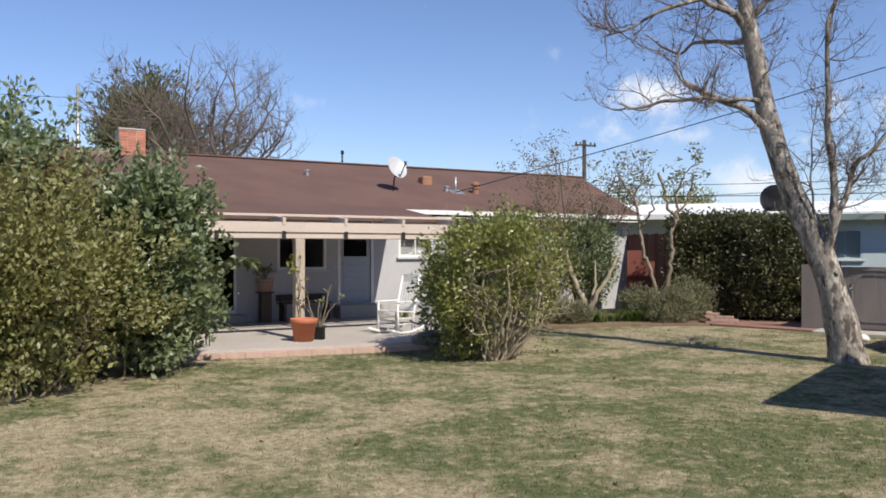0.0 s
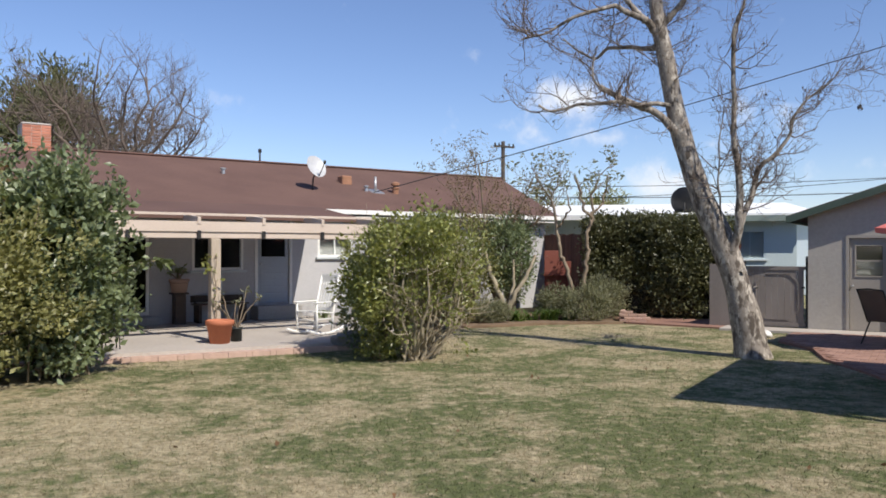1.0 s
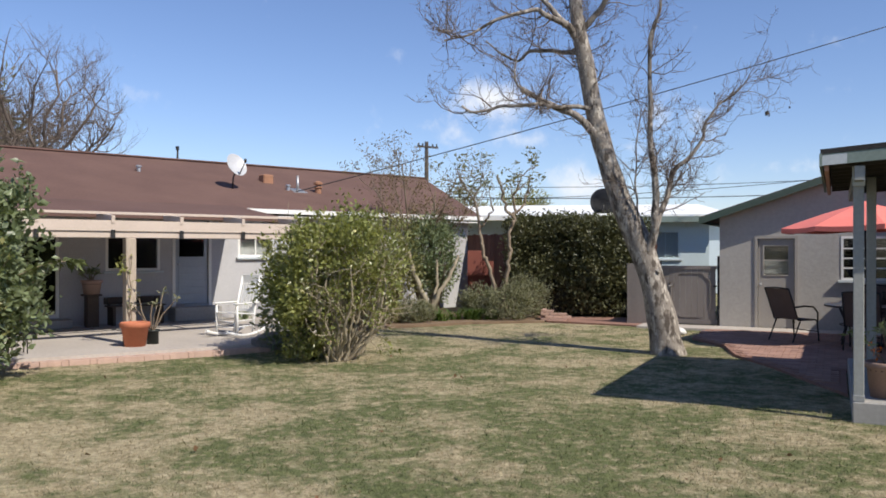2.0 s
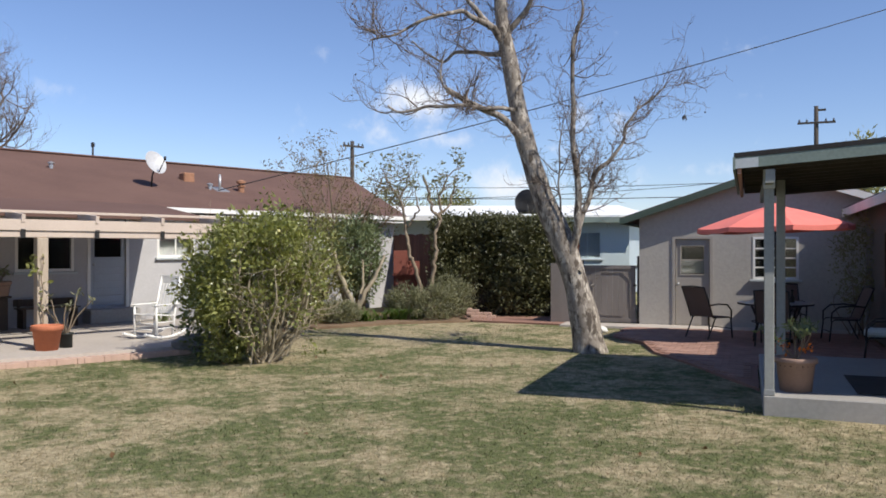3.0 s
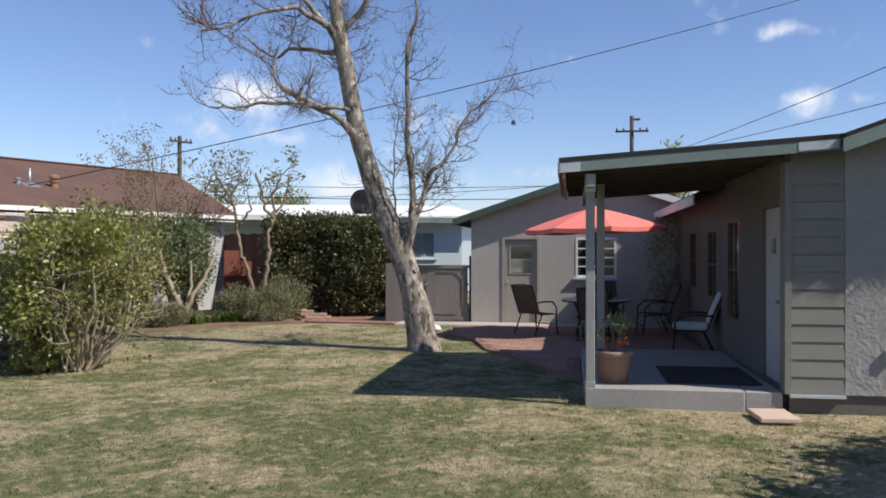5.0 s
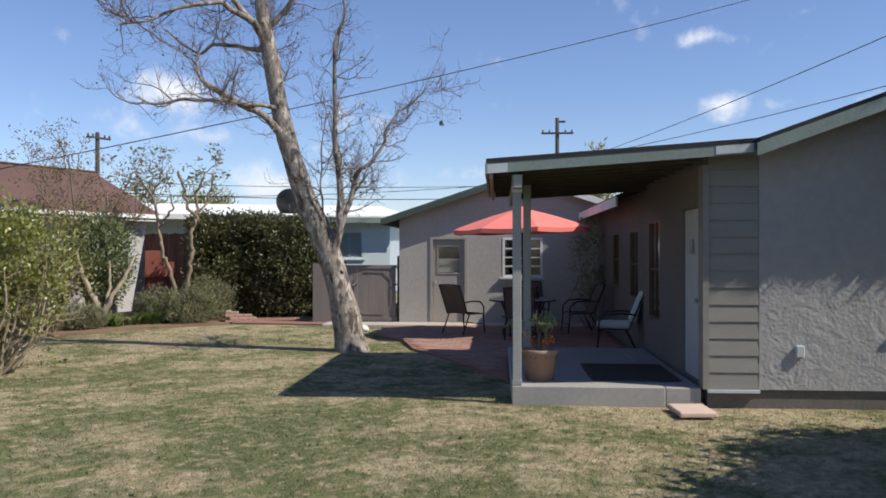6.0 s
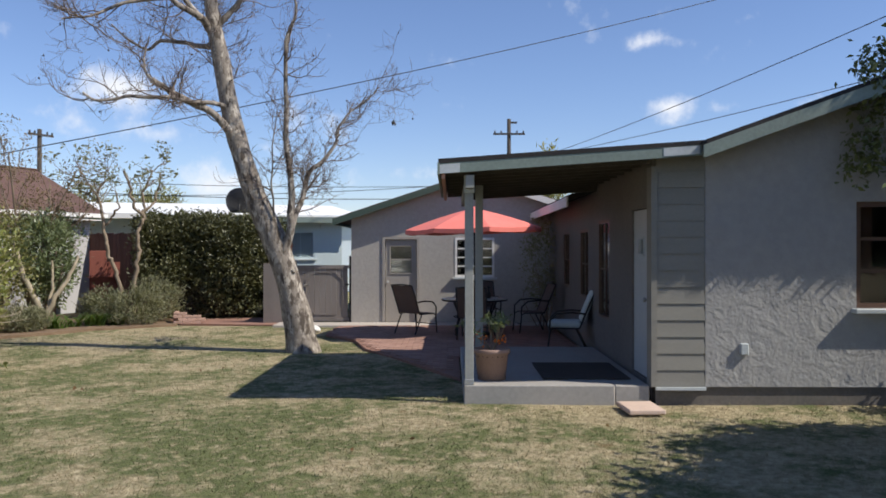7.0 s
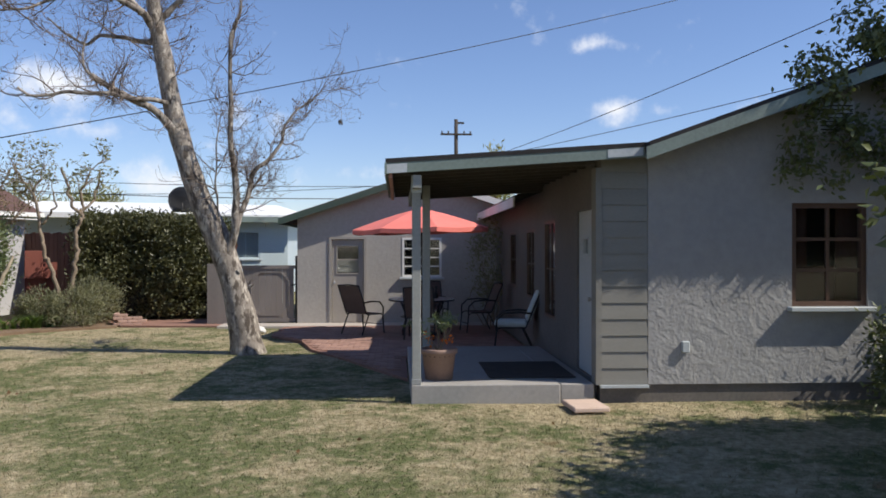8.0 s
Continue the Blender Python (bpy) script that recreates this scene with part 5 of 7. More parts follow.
def winter_tree(at, height, trunk_r, fork, arms, seed, label, wide=0.5, levels=3, density=2.2, twig_r=0.02, leaf=None, n_leaf=0, size=0.07, shoot=0.32, mat=None, begin=0.3, crook=0.0):
    """A tree forking low into several arms, with twigs, and leaf tufts at the ends if asked."""
    rng = np.random.default_rng(seed)
    t = thing("tree", pose(*at), label, "tree")
    mat = mat or BARK_PALE
    stem = smooth_line([[0, 0, -0.05, trunk_r * 1.25], [0.03, 0, fork * 0.5, trunk_r], [0, 0, fork, trunk_r * 0.9]], 4)
    part("trunk", tubes("trunk", [(stem[:, :3], stem[:, 3])], mat, 9), mat, t)
    lines = []
    for k in range(arms):
        a = 6.283 * (k + rng.uniform(-0.25, 0.25)) / arms
        reach = height * wide * rng.uniform(0.5, 1.0)
        tip = np.array([math.cos(a) * reach, math.sin(a) * reach, height * rng.uniform(0.72, 0.95)])
        mid = np.array([tip[0] * 0.42, tip[1] * 0.42, fork + (tip[2] - fork) * 0.5]) + rng.normal(size=3) * height * 0.02
        row = smooth_line([[0, 0, fork - 0.05, trunk_r * 0.75], [*mid, trunk_r * 0.5], [*tip, trunk_r * 0.2]], 8)
        bend = np.array([[noise.noise(Vector((seed * 3.7 + k, j * 0.33, c * 5.0))) for c in range(3)] for j in range(len(row))]) * crook
        bend -= bend[0]
        lines.append((row[:, :3] + bend, row[:, 3]))
        part("limb", tubes("limb", [lines[-1]], mat, 7), mat, t)
    shoots = branch_out(rng, lines, density, height * shoot, twig_r, levels, spread=0.75, lift=0.12, begin=begin)
    tagged(part("twig_spray", tubes("twig_spray", shoots, TWIG if mat is not BARK_PALE else mat, 4), mat, t), kind="stuff")
    if leaf:
        ends = np.array([s[0][-1] for s in shoots])
        ends = ends[ends[:, 2] > fork + (height - fork) * 0.45]
        cs = ends[rng.choice(len(ends), min(n_leaf, len(ends)), replace=False)]
        p, w = foliage(rng, cs, unit(rng.normal(size=cs.shape)), 16, 0.09, 0.1)
        part("crown", leaves("crown", p, w, size, 0.4, leaf, rng), leaf, t)
    return t


# two pruned trees in the bed, the russet one against the roof, and the big bare one behind the house
def pruned_tree(at, arms, seed, label, tufts=7):
    """A small tree cut back to crooked limbs; arms of (sideways, height, depth, radius), leaf tufts on its young shoots."""
    rng = np.random.default_rng(seed)
    t = thing("tree", pose(*at), label, "tree")
    right, back = np.array([0.945, -0.326, 0]), np.array([0.326, 0.945, 0])
    lines = []
    for k, rows in enumerate(arms):
        row = smooth_line([[*(right * a + back * d + np.array([0, 0, z])), r] for a, z, d, r in rows], 6)
        bend = np.array([[noise.noise(Vector((seed + k * 2.3, j * 0.45, c * 5.0))) for c in range(3)] for j in range(len(row))]) * 0.08
        lines.append((row[:, :3] + bend - bend[0], row[:, 3] * 0.78))
        part("trunk" if k == 0 else "limb", tubes("limb", [lines[-1]], BARK_PALE, 8), BARK_PALE, t)
    young = branch_out(rng, [(l[0][len(l[0]) // 2:], l[1][len(l[0]) // 2:]) for l in lines], 3.4, 0.55, 0.014, 2, spread=0.7, lift=0.16, begin=0.3)
    young = [y for y in young if y[0][-1][2] > 1.9]
    tagged(part("twig_spray", tubes("twig_spray", young, BARK_PALE, 4), BARK_PALE, t), kind="stuff")
    ends = np.array([y[0][-1] for y in young])
    ends = ends[ends[:, 2] > 2.55]
    cs = ends[rng.choice(len(ends), min(58, len(ends)), replace=False)]
    at_ = np.repeat(cs, tufts, 0) + rng.normal(size=(len(cs) * tufts, 3)) * 0.05
    w = rng.normal(size=at_.shape) * np.array([1, 1, 0.5]) + np.array([0, 0, -0.15])
    tagged(part("leaf_tuft", leaves("leaf_tuft", at_, w, 0.11, 0.42, SAGE, rng), SAGE, t), kind="stuff")


pruned_tree((5.3, 19.75, 0), [
    [(0.0, -0.05, 0, 0.085), (0.0, 0.4, 0, 0.07), (-0.24, 1.25, 0, 0.062), (-0.39, 1.72, 0, 0.056), (-0.48, 2.27, 0.05, 0.05), (-0.6, 2.95, 0.1, 0.04), (-0.88, 3.37, 0.1, 0.026), (-1.02, 3.61, 0.1, 0.014)],
    [(-0.48, 2.3, 0.05, 0.04), (-0.3, 2.5, 0, 0.036), (-0.16, 2.75, -0.1, 0.03), (-0.2, 3.1, -0.15, 0.018)],
    [(-0.6, 2.95, 0.1, 0.03), (-0.5, 3.37, 0.1, 0.024), (-0.4, 3.65, 0.1, 0.012)],
    [(-0.88, 3.37, 0.1, 0.02), (-1.25, 3.5, 0.1, 0.014), (-1.45, 3.62, 0.15, 0.008)]], 61, "small pruned tree with pale forked trunk and sparse leaf tufts")
pruned_tree((5.42, 19.72, 0), [
    [(0.0, -0.05, 0, 0.08), (0.04, 0.5, 0, 0.068), (0.1, 1.25, 0, 0.062), (0.16, 1.65, 0, 0.06), (0.14, 2.07, 0, 0.055), (0.24, 2.41, 0, 0.05), (0.28, 2.7, 0.05, 0.045), (0.25, 3.05, 0.05, 0.036), (0.38, 3.37, 0.05, 0.026), (0.5, 3.65, 0.05, 0.018), (0.82, 3.85, 0.05, 0.009)],
    [(0.26, 2.55, 0.03, 0.05), (0.1, 2.8, -0.1, 0.045), (0.0, 3.2, -0.15, 0.042), (-0.1, 3.58, -0.2, 0.036)],
    [(0.28, 2.65, 0.05, 0.042), (0.5, 2.9, 0.2, 0.036), (0.58, 3.2, 0.25, 0.034), (0.59, 3.6, 0.25, 0.03)]], 62, "small pruned tree with pale crooked limbs and cut stubs")
winter_tree((3.45, 21.0, 0), 4.15, 0.06, 0.5, 6, 63, "thin tree with russet winter leaves before the white fascia", wide=0.42, levels=2, density=3.2, twig_r=0.012, leaf=DRY_LEAF, n_leaf=340, size=0.075, shoot=0.24)
winter_tree((-9.8, 33.0, 0), 8.6, 0.15, 2.0, 16, 64, "large grey bare tree behind the house", wide=0.46, levels=3, density=2.9, twig_r=0.026, shoot=0.2, mat=TWIG, crook=0.5)


def conifer(at, height, half, seed, label, n=420, mat=None, low=0.25):
    rng = np.random.default_rng(seed)
    t = thing("tree", pose(*at), label, "tree")
    part("trunk", tubes("trunk", [(np.array([[0, 0, 0], [0.1, 0, height * 0.5], [0, 0, height * 0.95]]), np.array([0.3, 0.2, 0.04]))], BARK, 9), BARK, t)
    cs, out = clumps(rng, n, (0, 0, height * (1 + low) / 2), (half, half, height * (1 - low) / 2), 0.45, 0.7)
    p, w = foliage(rng, cs, out, 42, 0.3, 0.5)
    part("crown", leaves("crown", p, w, 0.34, 0.22, mat or PINE, rng), mat or PINE, t)
    return t


conifer((-13.4, 37.0, 0), 9.7, 2.3, 71, "dark green conifer behind the house")
conifer((26.0, 27.0, 0), 5.9, 0.9, 72, "bright green tree top beyond the garage roof", n=46, mat=OLIVE)
conifer((14.6, 50.0, 0), 5.0, 2.2, 73, "distant green tree beyond the white roofs", n=200, mat=OLIVE)
conifer((10.6, 48.0, 0), 4.6, 1.6, 74, "distant green tree beyond the white roofs", n=140, mat=OLIVE)


def near_tree(at, seed, centre, half, n, label, trunk=True):
    """A leafy tree beside the grey gable wall, whose shade lies on the lawn."""
    rng = np.random.default_rng(seed)
    t = thing("tree", pose(*at), label, "tree")
    stem = smooth_line([[0, 0, -0.05, 0.16], [0.05, 0.0, 0.9, 0.13], [0.0, 0.05, 1.7, 0.12]], 5)
    part("trunk", tubes("trunk", [(stem[:, :3], stem[:, 3])], BARK, 10), BARK, t)
    lines = []
    for k in range(9):
        a = 6.283 * k / 9
        row = smooth_line([[0, 0, 1.6, 0.07], [math.cos(a) * half[0] * 0.45, math.sin(a) * half[1] * 0.45, 2.2, 0.045],
                           [math.cos(a) * half[0] * 0.85, math.sin(a) * half[1] * 0.85, centre[2] - 0.6 + half[2] * (k % 3) / 2, 0.015]], 6)
        lines.append((row[:, :3], row[:, 3]))
        part("limb", tubes("limb", [lines[-1]], BARK, 7), BARK, t)
    tagged(part("twig_spray", tubes("twig_spray", branch_out(rng, lines, 3, 0.7, 0.012, 2), TWIG, 4), TWIG, t), kind="stuff")
    cs, out = clumps(rng, n, centre, half, 0.35, 0.7)
    p, w = foliage(rng, cs, out, 40, 0.14, 0.0)
    part("crown", leaves("crown", p, w, 0.13, 0.55, CITRUS_DULL, rng), CITRUS_DULL, t)


CITRUS_DULL = leaf_material("dull_green_leaf", (0.125, 0.145, 0.05), (0.08, 0.095, 0.034), clear=0.12)
near_tree((8.3, 0.35, 0), 82, (0, 0, 2.55), (2.7, 1.95, 0.95), 2300, "leafy tree with small green leaves at the lawn's edge")


def wall_tree():
    """A tree kept flat before the gable wall so the lower wall stays sunlit, its twigs hanging past the eave."""
    rng = np.random.default_rng(84)
    t = thing("tree", PORCH_AT @ pose(7.3, -0.45, 0), "small-leaved tree spread flat before the gable wall", "tree")
    stem = smooth_line([[0, 0, -0.05, 0.1], [-0.05, -0.05, 1.2, 0.085], [0.0, 0, 2.2, 0.075]], 5)
    part("trunk", tubes("trunk", [(stem[:, :3], stem[:, 3])], BARK, 9), BARK, t)
    lines = []
    for k in range(7):
        tip = (-2.7 + 0.62 * k, 0.26 - 0.04 * (k % 2), 3.0 + 1.4 * abs(math.sin(k * 1.3)))
        row = smooth_line([[0, 0, 2.0, 0.045], [tip[0] * 0.5, 0.2, 2.4 + 0.6 * (tip[2] - 2.2), 0.03], [*tip, 0.01]], 6)
        lines.append((row[:, :3], row[:, 3]))
        part("limb", tubes("limb", [lines[-1]], BARK, 6), BARK, t)
    n = 1600
    cs = np.stack([rng.uniform(-2.95, 1.2, n), rng.uniform(-0.45, 0.34, n), rng.uniform(2.2, 5.7, n)], 1)
    lump = np.array([noise.noise(Vector((c[0] * 1.6, c[2] * 1.6, 4.0))) for c in cs])
    depth = 0.45 - cs[:, 1]
    keep = (cs[:, 2] > 1.5 + 3.5 * depth) & (cs[:, 2] < 4.0 + 1.1 * (cs[:, 0] + 2.7) + 0.6 * lump) & (lump > -0.1 - 0.16 * (cs[:, 0] + 2.2))
    cs = cs[keep]
    # unseen upper growth, added to shade the top of the gable wall
    m = 900
    high = np.stack([rng.uniform(-1.3, 3.0, m), rng.uniform(-1.1, -0.25, m), rng.uniform(3.9, 7.0, m)], 1)
    high = high[high[:, 2] > 1.62 + 3.54 * (0.45 - high[:, 1]) + 0.25 * np.sin(high[:, 0] * 4)]
    cs = np.concatenate([cs, high])
    p, w = foliage(rng, cs, unit(rng.normal(size=cs.shape)), 34, 0.09, -0.3)
    # leaves whose shadow would reach the sunlit lower wall are left out
    ok = (p[:, 1] < 0.4) & (p[:, 2] > 1.55 + 0.12 * np.sin(p[:, 0] * 3) + 3.54 * (0.45 - p[:, 1]))
    part("crown", leaves("crown", p[ok], w[ok], 0.09, 0.5, CITRUS_DULL, rng), CITRUS_DULL, t)


wall_tree()
bush((9.95, 3.55, 0), (0, 0, 0.55), (0.55, 0.3, 0.6), 80, 34, 0.1, 0.08, 0.5, CITRUS_DULL, "low green shrub at the foot of the gable wall", 83, stems=12)
# ---- paving, fences, neighbours, poles ----
SCREEN_RED = material("brick_red_panel_paint", (0.25, 0.078, 0.055), (0.18, 0.058, 0.043), scale=2, fine=25, rough=0.8, bump=0.25)
RED_FENCE = material("red_brown_fence", (0.135, 0.062, 0.046), (0.09, 0.042, 0.033), scale=2, fine=25, rough=0.85, bump=0.3, stretch=(3, 3, 0.5), each=0.15)
GATE_GREY = material("grey_brown_gate_paint", (0.235, 0.205, 0.185), (0.18, 0.155, 0.14), scale=2, fine=28, rough=0.8, bump=0.25, stretch=(3, 3, 0.6), each=0.06)
TEAL = material("pale_teal_stucco", (0.50, 0.58, 0.60), (0.43, 0.51, 0.53), scale=1, fine=30, rough=0.9, bump=0.25)
PALE_BLUE = material("pale_blue_paint", (0.66, 0.74, 0.8), (0.58, 0.66, 0.72), scale=1, fine=20, rough=0.8, bump=0.1)
WHITE_ROOF = material("white_roof_coating", (0.82, 0.82, 0.80), (0.72, 0.72, 0.7), scale=1.2, fine=12, rough=0.7, bump=0.1)
POLE_WOOD = material("dark_pole_wood", (0.065, 0.052, 0.043), (0.04, 0.033, 0.028), scale=2, fine=20, bump=0.3)
WIRE = material("black_wire", (0.02, 0.02, 0.022), rough=0.6, bump=0)
MULCH = material("dry_mulch", (0.24, 0.165, 0.105), (0.14, 0.09, 0.055), scale=4, fine=35, rough=1.0, bump=0.9, depth=0.03)
BRICK_DUSTY = material("dusty_paving_brick", (0.36, 0.215, 0.165), (0.27, 0.16, 0.125), scale=3, fine=60, rough=0.95, bump=0.4, each=0.15)
RED_DIRT = material("red_dust_paving", (0.30, 0.165, 0.12), (0.22, 0.12, 0.09), scale=2.5, fine=35, rough=0.95, bump=0.4)


def patio():
    edge = [(-7.6, -4.3), (-5.14, -4.86), (-3.44, -5.16), (-1.76, -5.42), (-0.6, -5.5), (0.3, -5.1), (0.8, -4.2)]
    curve = smooth_line([(x, y, 0.1, 0) for x, y in edge], 6)[:, :2]
    outline = [(x, y, 0.1) for x, y in curve] + [(1.6, -3.2, 0.1), (1.6, -0.003, 0.1), (-7.6, -0.003, 0.1)]
    bm = bmesh.new()
    slab_from(bm, outline, 0.2)
    p = solid("patio", bm, CONCRETE, "pale concrete patio slab with a brick edge", "patio", HOUSE_AT, kind="structure")
    # scored joints are shallow gaps between the two pours; the edge is a course of bricks on end
    seg = np.linalg.norm(np.diff(curve, axis=0), axis=1)
    run = np.concatenate([[0], np.cumsum(seg)])
    data = mesh_of("brick", boxed(-0.0497, -0.19, -0.1, 0.0497, 0.0, 0.05, bevel=0.003), BRICK_EDGE)
    s, k = 0.05, 0
    while s < run[-1] - 0.05:
        x, y = np.interp(s, run, curve[:, 0]), np.interp(s, run, curve[:, 1])
        x2, y2 = np.interp(s + 0.04, run, curve[:, 0]), np.interp(s + 0.04, run, curve[:, 1])
        b = part("brick", data, BRICK_EDGE, p)
        b.location = (x + 0.03, y - 0.004, 0.003 * math.sin(k * 2.3))
        b.rotation_euler = (0, 0, math.atan2(y2 - y, x2 - x) + 0.02 * math.sin(k * 1.7))
        s, k = s + 0.1, k + 1


def court_edge(y):
    """Where the brick paving gives way to lawn, in the porch's own directions."""
    return np.interp(y, (1.6, 3.6, 4.9, 6.3, 7.2), (-0.02, -0.95, -1.65, -2.0, -2.7))


def brick_court():
    """Brick paving between the porch and the garage, with a concrete apron at the garage wall."""
    solid("pavement", boxed(-4.2, 9.05, -0.05, 2.1, 9.79, 0.035, bevel=0.01), CONCRETE, "pale concrete apron along the garage wall", "apron", PORCH_AT, kind="structure")
    bm = bmesh.new()
    slab_from(bm, [(-0.02, 1.6, 0.012), (-0.02, 3.72, 0.012), (2.13, 3.72, 0.012), (2.13, 9.04, 0.012), (-2.7, 9.04, 0.012), (-2.7, 7.2, 0.012), (-2.0, 6.3, 0.012), (-1.65, 4.9, 0.012), (-0.95, 3.6, 0.012)], 0.07)
    bed = solid("pavement", bm, RED_DIRT, "worn red brick paving before the garage", "paving", PORCH_AT, kind="structure")
    rng = random.Random(4)
    data = mesh_of("brick", boxed(-0.1, -0.047, -0.02, 0.1, 0.047, 0.022, bevel=0.005), BRICK_DUSTY)
    vs, fs, n = [], [], 0
    for row in range(73):
        y = 1.7 + row * 0.101
        for col in range(23):
            x = -2.6 + col * 0.208 + (0.104 if row % 2 else 0) + rng.uniform(-0.004, 0.004)
            if x > 2.03 or x < court_edge(y) + 0.1 or (y < 3.8 and x > -0.12):
                continue
            z = 0.012 + rng.uniform(-0.004, 0.004)
            if x < 0.2 and n < 290:
                b = part("brick", data, BRICK, bed)
                b.location, b.rotation_euler = (x, y, z), (0, 0, rng.uniform(-0.02, 0.02))
                n += 1
            else:
                o = len(vs)
                vs += [(x + sx * 0.1, y + sy * 0.047, z + sz) for sz in (-0.02, 0.022) for sx, sy in ((-1, -1), (1, -1), (1, 1), (-1, 1))]
                fs += [(o + 4, o + 5, o + 6, o + 7), (o, o + 1, o + 5, o + 4), (o + 1, o + 2, o + 6, o + 5), (o + 2, o + 3, o + 7, o + 6), (o + 3, o, o + 4, o + 7)]
    rest = bpy.data.meshes.new("bricks")
    rest.from_pydata(vs, [], fs)
    rest.materials.append(BRICK_DUSTY)
    part("bricks", rest, BRICK, bed)["kind"] = "stuff"


def path_and_bed():
    bm = bmesh.new()
    slab_from(bm, [(6.3, 18.9, 0.012), (8.2, 17.1, 0.012), (8.9, 17.7, 0.012), (9.2, 19.0, 0.012), (7.3, 20.1, 0.012), (6.4, 20.3, 0.012)], 0.08)
    solid("pavement", bm, RED_DIRT, "dusty red path between hedge and lawn", "path", kind="structure")
    bm = bmesh.new()
    slab_from(bm, [(0.6, 17.2, 0.01), (2.2, 18.2, 0.014), (4.4, 18.85, 0.014), (6.2, 18.8, 0.014), (6.6, 20.6, 0.01), (5.6, 24.0, 0.01), (-0.4, 20.6, 0.01), (-0.6, 18.6, 0.01)], 0.06)
    solid("flower_bed", bm, MULCH, "dry mulched flower bed along the white wall", "flower bed", kind="structure")
    t = thing("brick_planter", pose(6.5, 18.95, 0, 0, 0, -24), "low broken corner of red brick edging", "brick edging")
    data = mesh_of("brick", boxed(-0.1, -0.05, 0, 0.1, 0.05, 0.062, bevel=0.006), BRICK_PALE)
    for row in range(4):
        for i in range(3 if row < 3 else 1):
            part("brick", data, BRICK_PALE, t).location = (-0.22 + i * 0.21 + (0.1 if row % 2 else 0), 0, row * 0.068)
        for i in range(2):
            b = part("brick", data, BRICK_PALE, t)
            b.location, b.rotation_euler = (-0.3 + (0.02 if row % 2 else 0), 0.18 + i * 0.21, row * 0.068), (0, 0, radians(90))


def fence():
    """Board fence from the white house's corner to the gate."""
    for name, a, b, high, mat, lab in (("fence", (5.42, 24.6), (6.6, 21.75), 2.2, RED_FENCE, "red-brown board fence beside the white house"),
                                       ("fence", (6.6, 21.7), (9.9, 20.35), 2.15, RED_FENCE, "red-brown board fence behind the hedge")):
        d = Vector((b[0] - a[0], b[1] - a[1], 0))
        f = thing(name, pose(a[0], a[1], 0, 0, 0, math.degrees(math.atan2(d.y, d.x))), lab, "fence")
        n = int(d.length / 0.148)
        data = mesh_of("board", boxed(0, 0, 0.03, 0.142, 0.022, high, bevel=0.004), mat)
        for i in range(n):
            q = part("board", data, mat, f)
            q.location = (i * 0.148, 0.004 * (i % 3), 0.02 * math.sin(i * 1.9))
        for z in (0.4, high - 0.35):
            part("rail", boxed(0, 0.03, z, d.length, 0.07, z + 0.09), mat, f)
        for i in range(int(d.length / 1.5) + 1):
            part("post", boxed(i * 1.5, 0.072, 0, i * 1.5 + 0.09, 0.16, high - 0.05), mat, f)
    # stepped red panel at the house corner
    c = thing("garden_screen", pose(5.18, 22.75, 0, 0, 0, -16), "stepped brick-red timber panels by the house corner", "fence")
    part("panel", boxed(0, 0, 0.02, 0.75, 0.05, 1.42), SCREEN_RED, c)
    part("panel", boxed(0, -0.09, 1.04, 0.42, -0.01, 1.72, bevel=0.01), SCREEN_RED, c)
    part("ledge", boxed(-0.02, -0.1, 1.0, 0.7, -0.003, 1.036), SCREEN_RED, c)


def garden_gate():
    g = thing("gate", PORCH_AT @ pose(-4.1, 9.86, 0), "grey-brown wooden gate with an eight-sided moulding", "gate")
    for i in range(9):
        part("board", boxed(0.32 + i * 0.132, 0.02, 0.05, 0.32 + i * 0.132 + 0.128, 0.045, 1.36, bevel=0.003), GATE_GREY, g)
    part("rail", boxed(0.3, 0.0, 1.3, 1.54, 0.018, 1.38), GATE_GREY, g)
    part("rail", boxed(0.3, 0.0, 0.05, 1.54, 0.018, 0.15), GATE_GREY, g)
    bm = bmesh.new()
    ring = [(0.52, 0.42), (0.72, 0.22), (1.2, 0.22), (1.4, 0.42), (1.4, 1.02), (1.2, 1.22), (0.72, 1.22), (0.52, 1.02)]
    for i in range(8):
        a, b = ring[i], ring[(i + 1) % 8]
        beam(bm, (a[0], 0.012, a[1]), (b[0], 0.012, b[1]), 0.02, 0.035)
    part("moulding", bm, GATE_GREY, g)
    part("post", boxed(1.545, -0.02, 0, 1.6, 0.1, 1.6, bevel=0.006), DARK_METAL, g)
    part("post", boxed(0.18, -0.02, 0, 0.29, 0.1, 1.5, bevel=0.006), GATE_GREY, g)
    part("side_panel", boxed(-0.5, 0.02, 0, 0.175, 0.05, 1.42), GATE_GREY, g)
    part("latch", boxed(1.46, -0.03, 0.9, 1.535, -0.003, 0.94, bevel=0.004), DARK_METAL, g)


